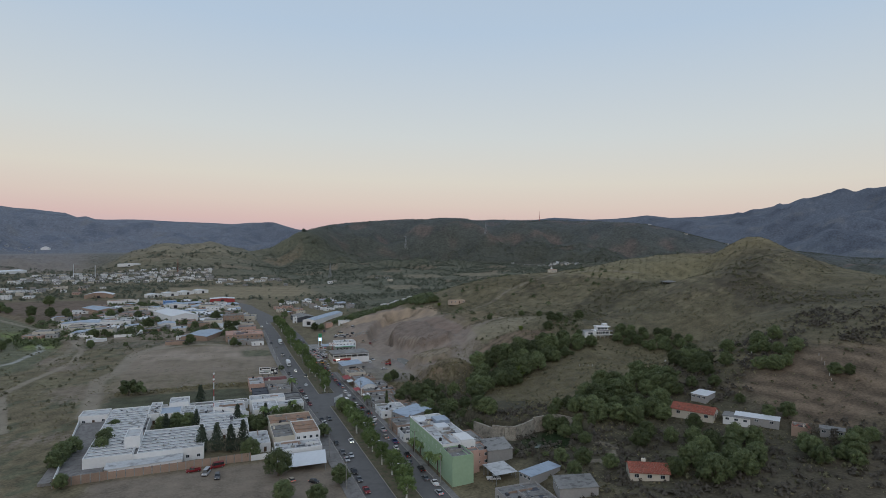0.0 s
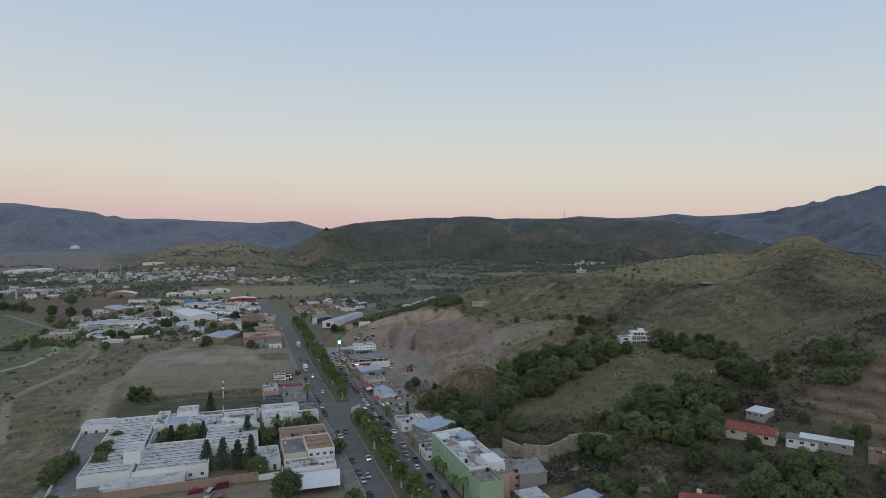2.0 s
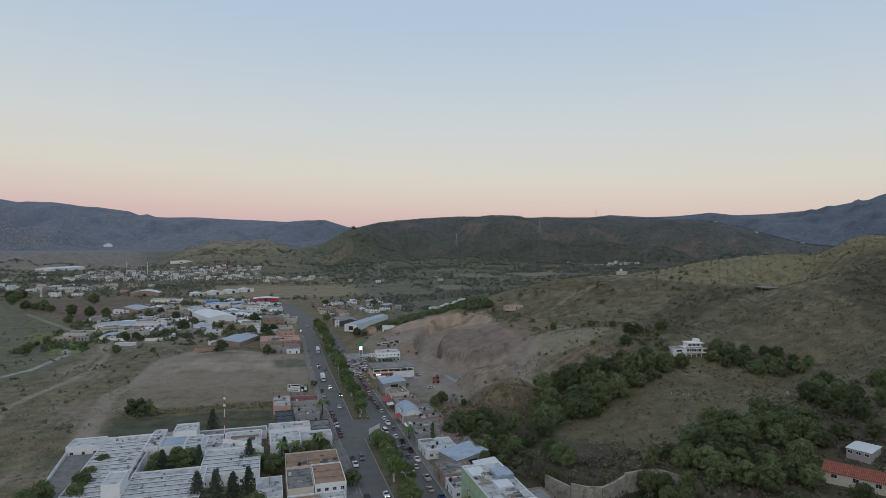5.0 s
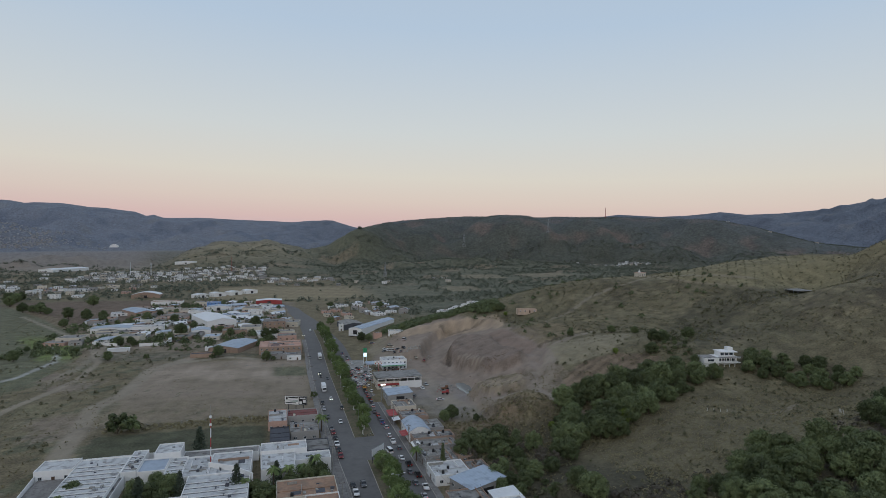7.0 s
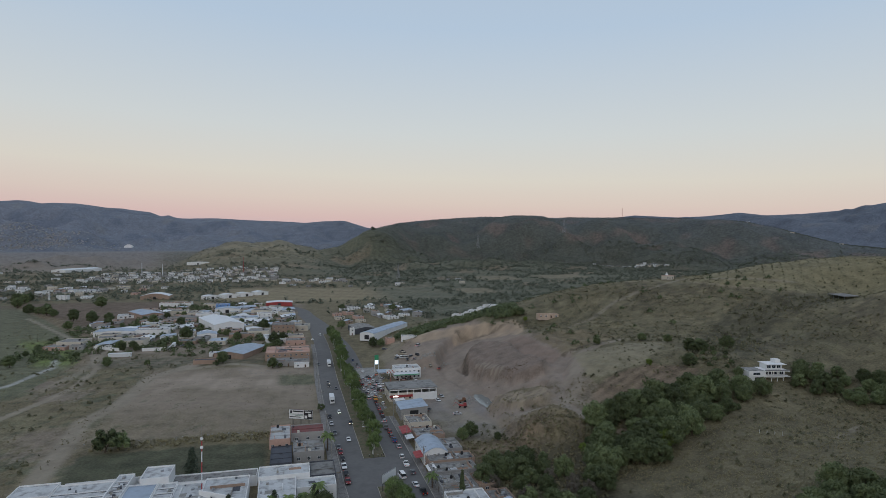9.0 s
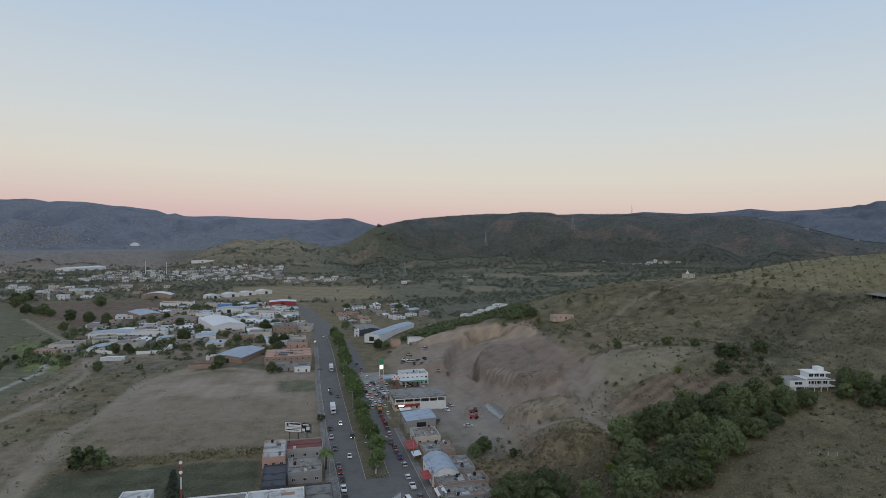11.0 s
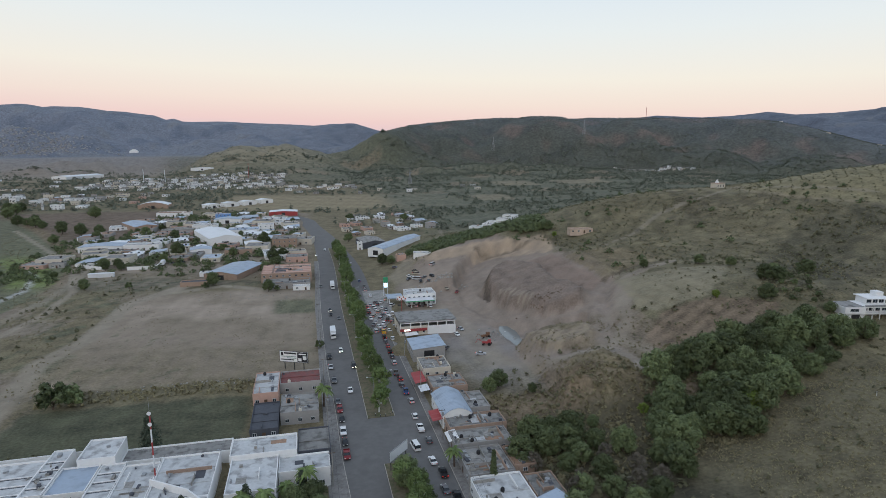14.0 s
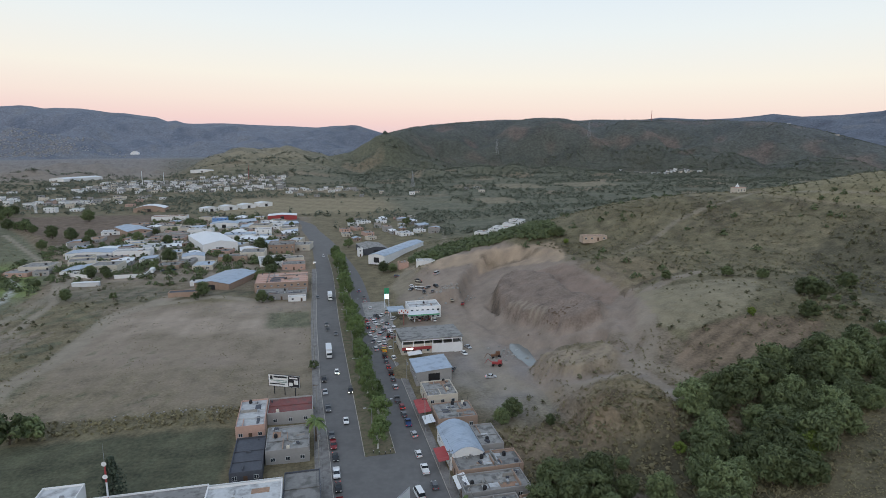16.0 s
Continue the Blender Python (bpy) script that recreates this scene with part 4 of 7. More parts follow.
for a, b, c, d, up, mat in ((0.5, 6.6, 6, 13, 1.6, metal_roof), (-2, 3.4, -2, 4, 1.2, white_metal), (-6.4, -1, 11, 18, 0.5, white_metal), (1, 6.7, -19.8, -11, 1.1, white_wall)):
    part("roof_sheet", Geo().box(a, b, c, d, 11.55, 11.55 + up), mat, green_block, "sheet-covered roof room")
flat_house(25.2, 33.8, 199.5, 210.4, 11.2, green_wall, grey_roof, storeys=3, windows=0, tanks=1, clutter=5, label="green front block with a blank gable wall", category="building", name="building")
flat_house(33.9, 39.6, 206.7, 210.4, 9.0, pink_wall, grey_roof, storeys=2, windows=0, tanks=0, clutter=1, label="pale pink stair block beside the green gable")
flat_house(39.7, 46, 211, 220, 6.2, pink_wall, grey_roof, storeys=2, windows=3, tanks=1, label="pink rendered annexe behind the green building")
shed(39.5, 48, 192, 203, 3.2, white_wall, white_roof, rise=0.3, both=False, open_sides=True, label="white-roofed carport with parked cars", gate=False, name="carport", category="carport")
shed(47, 62, 183, 189, 3.0, grey_wall, metal_roof, turn=14, rise=0.5, both=False, gate=False)
shed(52, 65, 164, 175, 3.0, grey_wall, grey_roof, turn=-20, rise=0.6, both=False, gate=False)
flat_house(34, 50, 166, 182, 3.6, grey_wall, grey_roof, clutter=9, tanks=2)

flat_house(24, 37, 307, 321.5, 3.6, grey_wall, grey_roof, tanks=2, clutter=10, label="grey workshop with a cluttered roof")
flat_house(37.4, 44, 309, 320, 3.2, brick_wall, rust_roof, tanks=0, clutter=5, windows=1, label="brick lean-to with rusty roofing")
flat_house(38, 46, 293, 304, 3.4, brick_wall, grey_roof, tanks=1, clutter=6, windows=1, label="brick back house with a stained roof")
flat_house(23.2, 30, 252.5, 262.5, 4.0, white_wall, grey_roof, tanks=1, clutter=5, windows=2, label="narrow white shop with a stained roof")

# west row, north to south
flat_house(-28, -13.2, 381, 393, 4.4, grey_wall, maroon_roof, front="east", label="grey shop building with a maroon flat roof", clutter=1)
flat_house(-37, -28.2, 372, 392, 4.6, pink_wall, white_roof, front="south", label="low house with pale sheets on its roof", clutter=4)
flat_house(-27, -14.5, 355.5, 370.5, 4.5, grey_wall, grey_roof, front="east", clutter=7, tanks=2)
flat_house(-36, -27.4, 347, 367, 3.4, dark_wall, dark_wall, front="south", clutter=2, tanks=0, label="dark unfinished annexe with bare walls")
flat_house(-21, -11.8, 327, 341, 5.6, dark_wall, grey_roof, front="east", clutter=0, tanks=0, label="charcoal box building at the pavement")
flat_house(-33, -13, 281, 296, 6.6, cream_wall, rust_roof, front="east", storeys=2, windows=4, label="two-storey building with orange-brown roofing", clutter=5, tanks=1)
flat_house(-33, -24, 262, 280.8, 6.0, cream_wall, grey_roof, front="south", windows=0, label="grey-roofed wing of the brown building", clutter=3, tanks=1)
flat_house(-23.8, -13, 262, 280.8, 7.0, white_wall, rust_roof, front="east", storeys=2, windows=4, label="block with a rusty sheet roof and a white end wall", clutter=1, tanks=0)
flat_house(-33, -14, 250.5, 261.5, 4.2, white_wall, white_roof, front="east", windows=3, label="low white block with broken roofing", clutter=9, tanks=0)
shed(-30, -14.5, 234, 249, 2.3, white_wall, white_metal, turn=-8, rise=0.7, both=False, open_sides=True, label="stall hall under sagging white sheets", gate=False)
shed(-34, -30.6, 238, 249.5, 2.4, white_wall, white_roof, turn=-8, rise=0.4, label="lean-to under patched white sheets", gate=False)
# walled compound with whitewashed roofs
def wing(x0, x1, y0, y1, h, label, roof=None, front="south", windows=4, clutter=6, ribs=4.2, wall=None):
    return flat_house(x0, x1, y0, y1, h, wall or white_wall, roof or white_roof, front=front, windows=windows, clutter=clutter, tanks=0, label=label, name="school_wing", category="school", ribs=ribs)


wing(-105, -87.7, 262, 337, 5.0, "long school wing with whitewashed ribbed roof", clutter=26, windows=0)
wing(-87.6, -85.9, 262, 317, 4.2, "narrow covered walk between two school wings", grey_roof, windows=0, clutter=2, ribs=30)
wing(-85.8, -61, 260, 291, 5.1, "school wing with whitewashed ribbed roof", clutter=16, windows=6)
wing(-82, -72.6, 318, 331, 5.2, "classroom block under a plain blue-grey roof", metal_roof, windows=3, clutter=0, ribs=30)
wing(-87.4, -82.2, 318, 341, 5.4, "low roof block with stacked junk and tanks", windows=1, clutter=12)
wing(-78.6, -69.2, 331.2, 342.6, 6.6, "raised white roof slab with bright edges", windows=2, clutter=1, ribs=30)
wing(-72.4, -66.2, 314, 331, 5.0, "small classroom block with a stained white roof", windows=2, clutter=2)
wing(-66, -57.2, 309.4, 329, 5.0, "classroom block with a stained white roof", windows=3, clutter=5, ribs=8.0)
wing(-57, -42.2, 309.4, 331, 5.1, "classroom block with a patched white roof", windows=4, clutter=6, ribs=7.0)
wing(-63.4, -42.2, 282, 309.2, 4.8, "school wing with whitewashed ribbed roof beside the pines", clutter=12, windows=5)
wing(-69, -40, 334, 341.4, 3.6, "low north range along the field wall", grey_roof, windows=0, clutter=4)
wing(-39.2, -21.2, 325.2, 335, 7.0, "tall white hall with a raised roof", windows=4, clutter=2, ribs=30, front="east")
wing(-38.6, -26.2, 308, 325, 6.0, "white hall with a flat pale roof", windows=3, clutter=2, ribs=30)
wing(-26, -12.4, 316.6, 325, 5.8, "white street wing with an air conditioner on its roof", windows=3, clutter=2, ribs=30, front="east")
wing(-43.2, -34.4, 261, 279, 3.8, "low white store beside the pines", windows=2, clutter=3, ribs=30)
flat_house(-91.6, -85.9, 271.5, 283.5, 9, white_wall, white_roof, front="south", windows=0, clutter=0, tanks=0, label="plain white stair tower over the roofs", z=1.6, name="tower_block", category="tower")
flat_house(-119, -106.2, 330.5, 342, 4.4, white_wall, white_roof, front="south", windows=3, clutter=0, tanks=0, label="small white gatehouse room in the yard corner")

# ---- compound walls and yard ----
def wall_run(points, h, mat, label, t=0.25, name="boundary_wall", pillars=0.0, pillar_mat=None):
    ob = thing(name, pose(0, 0, 0), label, "wall")
    for (ax, ay), (bx, by) in zip(points, points[1:]):
        z = min(ground_z(ax, ay), ground_z(bx, by))
        d = math.hypot(bx - ax, by - ay)
        run = part("wall", Geo().box(0, d, -t / 2, t / 2, -0.8, h), mat, ob)
        run.matrix_basis = pose(ax, ay, z, 0, 0, math.degrees(math.atan2(by - ay, bx - ax)))
        if pillars:
            for k in range(int(d / pillars) + 1):
                p = part("pillar", Geo().box(-0.2, 0.2, -0.2, 0.2, -0.8, h + 0.15), pillar_mat or concrete, run)
                p.location = (k * pillars, 0, 0)
    return ob


wall_run([(-112, 248.5), (-94.5, 250), (-43, 252)], 3.4, brick_wall, "orange brick boundary wall with concrete pillars", pillars=3.0)
wall_run([(-112, 249), (-119.6, 341)], 2.6, white_wall, "pale rendered boundary wall of the yard", pillars=0)
wall_run([(-119.6, 342.5), (-105, 343.4)], 2.6, white_wall, "pale rendered boundary wall of the yard")
wall_run([(-43, 252), (-34, 253), (-34, 259.5)], 2.6, white_wall, "white wall beside the brick building")
wall_run([(-105, 342.2), (-80, 343), (-21.5, 342.2)], 3.6, white_wall, "white boundary wall along the field")
wall_run([(-57.4, 317.5), (-47, 310.5), (-41.2, 303)], 6.6, white_wall, "white zigzag parapet wall over the roofs", t=0.4)
mesh_thing("courtyard", Geo().box(-117.5, -97.5, 252, 330, 0.6, 2.4), pavement_mat, pose(0, 0, 0), "grey paved yard inside the compound", "courtyard", kind="structure")
shed(-96, -69, 252.6, 259.6, 3.0, white_wall, white_roof, rise=0.6, both=False, label="low white-roofed lean-to along the compound front", gate=False)


# ---- town beyond ----
def far_house(w, d, h, wall, roof, storeys=1, gable=False, tank=True):
    """A small town house to be copied: walls with parapet, roof, openings to the south."""
    ob = thing("house", pose(0, 0, 0), "small flat-roofed town house" if not gable else "small town house under ribbed sheets", "house", "town houses")
    hw, hd, t = w / 2, d / 2, 0.25
    part("wall", Geo().box(-hw, hw, -hd, -hd + t, -2, h).box(-hw, hw, hd - t, hd, -2, h).box(-hw, -hw + t, -hd + t, hd - t, -2, h).box(hw - t, hw, -hd + t, hd - t, -2, h), wall, ob)
    if gable:
        part("roof", corrugated(w + 0.5, d + 0.5, 1.0, 0.9, 0, rnd.random() < 0.5), roof, ob).location = (0, 0, h + 0.02)
    else:
        part("roof", Geo().box(-hw + t, hw - t, -hd + t, hd - t, h - 0.6, h - 0.4), roof, ob)
        if tank:
            part("roof_tank", Geo().tube((hw * 0.4, 0, h - 0.4), (hw * 0.4, 0, h + 0.8), 0.55, 0.5, 8), tank_black, ob)
    for s in range(storeys):
        for k in range(2):
            window(ob, -hw * 0.5 + k * hw, -hd, 1.7 + s * 2.9, 1.4, 1.3, 180)
    door(ob, 0, -hd, 1.1, 2.2, 180)
    return ob


walls_kit = [white_wall, grey_wall, cream_wall, brick_wall, grey_wall, pink_wall, cream_wall]
roofs_kit = [white_roof, grey_roof, grey_roof, rust_roof, metal_roof, grey_roof, grey_roof]
house_kit = []
for k in range(16):
    g = k % 4 == 3
    house_kit.append(far_house(rnd.uniform(7, 13), rnd.uniform(7, 14), rnd.choice((3.2, 3.4, 3.6, 3.6, 5.8)), walls_kit[k % 7], rnd.choice((metal_roof, white_metal)) if g else roofs_kit[(k * 3) % 7], 2 if k % 5 == 0 else 1, g))
TAKEN = []


def free(x, y, gap):
    if any((x - a) ** 2 + (y - b) ** 2 < (gap + g) ** 2 for a, b, g in TAKEN):
        return False
    TAKEN.append((x, y, gap))
    return True


def settle(count, x0, x1, y0, y1, gap, seed, turn=0.0, size=(0.8, 1.15), keep=None):
    rand = random.Random(seed)
    for _ in range(count):
        x, y = rand.uniform(x0, x1), rand.uniform(y0, y1)
        if (keep is None or keep(x, y)) and free(x, y, gap):
            s = rand.uniform(*size)
            copy_thing(rand.choice(house_kit), pose(x, y, ground_z(x, y), 0, 0, turn + rand.gauss(0, 8)) @ Matrix.Diagonal((s, s * rand.uniform(0.8, 1.5), rand.uniform(0.85, 1.05), 1)))


# halls and larger houses that stand out
shed(-114.5, -85.5, 725, 795, 7.5, white_wall, white_metal, turn=20, rise=2.6, label="large white warehouse with a dark gate", name="warehouse", category="warehouse")
shed(-207, -183, 842, 894, 6, brick_wall, metal_roof, turn=29, rise=2.0, label="brick hall under a blue-grey roof")
shed(-207, -172, 717, 737, 4.6, white_wall, metal_roof, rise=1.2, label="long hall with a blue sheet roof")
flat_house(-171.5, -143, 717, 731, 5, white_wall, white_roof, windows=6, front="south", category="workshop", name="workshop", label="long white workshop with a plain front")
shed(-113, -96, 685, 701, 4.4, white_wall, metal_roof, turn=8, rise=1.2)
flat_house(-84, -62, 677, 692, 4, brick_wall, grey_roof, front="south", turn=4)
flat_house(-47, -25, 712, 736, 8, brick_wall, grey_roof, front="south", storeys=2, windows=5, label="tall orange brick building with a pale parapet")
flat_house(-33, -16, 640, 656, 4.4, pink_wall, grey_roof, front="south", turn=0)
flat_house(-45, -15, 549, 564, 3.8, grey_wall, grey_roof, front="south", windows=7, clutter=8, label="low grey roadside shops with cluttered roofs")
flat_house(-47, -14, 567, 598, 6.8, brick_wall, pink_wall, front="south", storeys=2, windows=8, clutter=14, label="unfinished brick building with open roof bays")
flat_house(-26, -15.5, 544, 548.8, 3.0, white_wall, white_roof, front="south", windows=2, clutter=0, tanks=0, label="white kiosk with a blue painted front")
shed(-79, -55, 580, 620, 4.2, brick_wall, metal_roof, turn=-22, rise=1.6, label="brick yard building under blue sheets")
flat_house(-97, -80, 564, 571, 3.0, brick_wall, dark_wall, front="south", windows=0, clutter=0, tanks=0, label="roofless enclosure of orange brick")
flat_house(-90, -83.5, 594, 600, 3.2, white_wall, white_roof, front="south", windows=1, clutter=0)
shed(-165, -149, 609.5, 613, 2.8, white_metal, white_metal, rise=0.2, label="long white trailer by the field", gate=False, name="trailer", category="trailer")
wall_run([(-187, 651), (-161, 633)], 2.6, white_wall, "white plot wall at the field edge")
wall_run([(-146, 631), (-126, 631), (-126, 655)], 2.6, white_wall, "white plot wall at the field edge")
flat_house(-164, -132, 823, 833, 4.2, grey_wall, grey_roof, front="south", windows=5)
flat_house(-137, -112, 843, 859, 5, white_wall, white_roof, front="south", windows=5)
flat_house(-96, -65, 801, 824, 4.8, white_wall, metal_roof, front="south", windows=6)
shed(-122, -92, 894, 915, 5, white_wall, metal_roof, rise=1.6)
flat_house(-126, -109, 938, 952, 6.4, blue_wall, white_roof, front="south", storeys=2, windows=4, label="bright blue two-storey house")
flat_house(-67, -51, 822, 836, 7, white_wall, white_roof, front="south", storeys=2)
flat_house(-205, -164, 986, 1004, 5, white_wall, brick_wall, front="south", windows=5)
shed(-253, -212, 1090, 1116, 5, brick_wall, white_metal, crown=4, label="brick hall under a pale arched roof")
shed(-63, -27, 964, 988, 5, red_paint, white_metal, rise=1.2, label="roadside store with red walls under white sheets")
for k in range(4):
    shed(-163 + k * 24, -141 + k * 24, 1080 + k * 18, 1096 + k * 18, 5.5, white_wall, white_metal, turn=36, rise=1.4, label="long white hall beside a field")
shed(-580, -540, 1730, 1850, 7, white_wall, white_metal, turn=-24, rise=2.5, label="long pale hall far off in the valley")
shed(-300, -245, 1790, 1806, 6, white_wall, white_metal, rise=1.5, label="white hall at the foot of a hill")
flat_house(-372, -357, 1107, 1118, 7, white_wall, white_roof, front="south", storeys=2)
shed(53, 67, 633, 711, 5.5, white_wall, metal_roof, turn=-34, rise=1.6, z=3.0, label="very long white hall under grey-blue sheets")
shed(31, 52, 690, 722, 5.0, dark_wall, grey_roof, turn=8, rise=1.8, label="dark open barn under a grey roof")
flat_house(27.5, 32, 685, 690, 7, white_wall, grey_roof, front="south", storeys=2, windows=1, tanks=0, label="slim white gatehouse beside the avenue")
flat_house(51, 58, 606, 614, 4.5, pink_wall, brick_wall, front="south", windows=0, tanks=0, label="unfinished cube of pink brick")
flat_house(62, 75, 592, 600, 3.4, white_wall, white_roof, front="south", windows=0, clutter=3, turn=-10)
for x, y, w, d in ((138, 684, 11, 12), (151, 690, 9, 10), (162, 702, 14, 11), (178, 722, 13, 12), (194, 748, 14, 12)):
    flat_house(x - w / 2, x + w / 2, y - d / 2, y + d / 2, 4.6, white_wall, white_roof, front="south", windows=3, turn=-38, label="white hillside house with a flat roof")
for a in list(bpy.data.objects):
    if a.parent is None and a.type == "EMPTY" and a.location.y > 540:
        TAKEN.append((a.location.x, a.location.y, 11))


def off_road(x, y):
    return abs(x - 5 - float(drift(y))) > 24


settle(215, -225, -18, 655, 985, 6.4, 1, size=(1.1, 1.7), keep=off_road)
settle(46, 24, 120, 770, 930, 6.5, 2, 8, keep=off_road)
settle(26, -520, -250, 1120, 1300, 8.0, 4, 5, size=(0.9, 1.3))


def joined_houses(name, spots, wall, roof, label, openings=True):
    """Houses too far off to tell apart: walls with openings, and roofs, as two joined meshes."""
    walls, tops, holes = Geo(), Geo(), Geo()
    for x, y, w, d, h in spots:
        z = ground_z(x, y)
        walls.box(x - w, x + w, y - d, y + d, z - 4, z + h)
        tops.box(x - w - 0.3, x + w + 0.3, y - d - 0.3, y + d + 0.3, z + h, z + h + 0.35)
        for k in range(2 if openings else 0):
            u = -w * 0.5 + k * w
            holes.box(x + u - 0.8, x + u + 0.8, y - d - 0.06, y - d, z + 1, z + 2.6)
    mesh_thing(name, walls, wall, pose(0, 0, 0), label, "houses", kind="stuff")
    mesh_thing(name, tops, roof, pose(0, 0, 0), "flat roofs of " + label, "roofs", kind="stuff")
    if openings:
        mesh_thing(name, holes, pane_mat, pose(0, 0, 0), "dark windows of " + label, "windows", kind="stuff")


hrand = random.Random(21)


def spread(count, x0, x1, y0, y1, gap, size=(3.5, 6.5)):
    out = []
    for _ in range(count):
        x, y = hrand.uniform(x0, x1), hrand.uniform(y0, y1)
        if free(x, y, gap):
            out.append((x, y, hrand.uniform(*size), hrand.uniform(*size), hrand.choice((2.6, 3.2, 3.4, 5.2))))
    return out


far_spots = spread(560, -450, -60, 1400, 1690, 5.4, (2.8, 6.2)) + spread(60, -60, 90, 1390, 1450, 8, (3.5, 7)) + spread(40, -430, -340, 1190, 1260, 7, (4, 8)) + spread(28, -520, -250, 1200, 1340, 7) + [(x, 1790 - (x - 928) * 1.05 + hrand.uniform(-22, 22), hrand.uniform(2.5, 5), hrand.uniform(3, 5), 3.5) for x in np.linspace(915, 1065, 46)] + spread(16, -60, 380, 1280, 1400, 14) + spread(22, -900, -500, 1300, 1720, 11) + spread(8, 1500, 1900, 1700, 2100, 14)
joined_houses("far_houses", far_spots[::2], white_wall, white_roof, "white houses far off in the valley town")
joined_houses("far_houses", far_spots[1::4], grey_wall, grey_roof, "grey houses far off in the valley town")
joined_houses("far_houses", far_spots[3::4], cream_wall, grey_roof, "cream houses far off in the valley town")


def distant_town():
    """Houses on the far western slopes, past counting."""
    out = []
    for _ in range(700):
        a, r = radians(hrand.gauss(-21.5, 2.4)), hrand.triangular(2850, 3250, 2950)
        out.append((-12 + r * math.sin(a), 192 + r * math.cos(a), hrand.uniform(1.5, 4), hrand.uniform(2, 4), hrand.uniform(2, 3.6)))
    joined_houses("distant_houses", out[::4], grey_wall, grey_roof, "dull houses of a distant hillside town", False)
    # this plaster's grey includes the haze of the distance
    joined_houses("distant_houses", out[1::2], material("hazed_plaster", (0.34, 0.35, 0.37), 0.9, 0.2, 2.0, 0), grey_roof, "grey houses of a distant hillside town", False)


distant_town()
shed(-780, -745, 3090, 3110, 6, white_wall, white_wall, crown=9, z=ground_z(-760, 3090), label="white arched hall on the distant town edge", gate=False)

# ---- houses on the eastern slope ----
def tiled_house(x, y, w, d, h, turn, label, wall):
    z = ground_z(x, y)
    ob = thing("house", pose(x, y, z, 0, 0, turn), label, "house")
    hw, hd = w / 2, d / 2
    part("wall", Geo().box(-hw, hw, -hd, hd, -2, h), wall, ob)
    g = Geo()
    n = int(d / 0.45)
    for side in (-1, 1):
        for k in range(n):
            ya, yb = -hd - 0.5 + k * (d + 1) / n, -hd - 0.5 + (k + 0.86) * (d + 1) / n
            lift = 0.05 * (k % 2)
            g.add([(0, ya, h + 1.9 + lift), (0, yb, h + 1.9 + lift), (side * (hw + 0.7), yb, h - 0.25 + lift), (side * (hw + 0.7), ya, h - 0.25 + lift),
                   (0, ya, h + 1.75), (0, yb, h + 1.75), (side * (hw + 0.7), yb, h - 0.4), (side * (hw + 0.7), ya, h - 0.4)],
                  [(0, 1, 2, 3), (4, 7, 6, 5), (0, 3, 7, 4), (1, 5, 6, 2), (2, 6, 7, 3)])
    part("roof", g, tile_roof, ob, "weathered red tile roof")
    gb = Geo()
    for yy in (-hd, hd - 0.2):
        v = [(-hw, yy, h), (hw, yy, h), (0, yy, h + 1.75)]
        gb.add(v + [(a, b + 0.2, c) for a, b, c in v], [(0, 1, 2), (5, 4, 3), (0, 3, 4, 1), (1, 4, 5, 2), (2, 5, 3, 0)])
    part("gable", gb, wall, ob)
    for k in range(3):
        window(ob, -hw, -hd + (k + 0.5) * d / 3, 1.5, 1.6, 1.3, 90)
        if k != 1:
            window(ob, -hw + (k + 0.5) * w / 3, -hd, 1.5, 1.6, 1.3, 180)
    door(ob, 0, -hd, 1.2, 2.2, 180)
    return ob


tiled_house(137, 195, 8, 17, 3.0, 30, "house with a red tiled roof among trees", cream_wall)
tiled_house(85.5, 165, 9, 13, 3.0, 60, "house with a red tiled roof and a cream tank", cream_wall)
water_tank(85.5, 167, ground_z(85.5, 165) + 4.4, tank_white, 0.8)
shed(147, 156, 201, 208, 2.5, grey_wall, white_metal, turn=20, rise=0.4, both=False, gate=False)
shed(149, 154, 168, 184, 2.8, grey_wall, white_metal, turn=35, rise=0.5, both=False, gate=False, label="long low house under white sheets")
shed(143, 149, 176, 186, 3.0, white_wall, grey_roof, turn=35, rise=0.4, both=False, gate=False, label="grey-roofed outbuilding beside the long house")
flat_house(155, 162, 158, 165, 3.4, brick_wall, tile_roof, front="south", turn=35)
shed(163, 167, 150, 158, 2.6, grey_wall, grey_roof, turn=35, rise=0.3, both=False, gate=False)


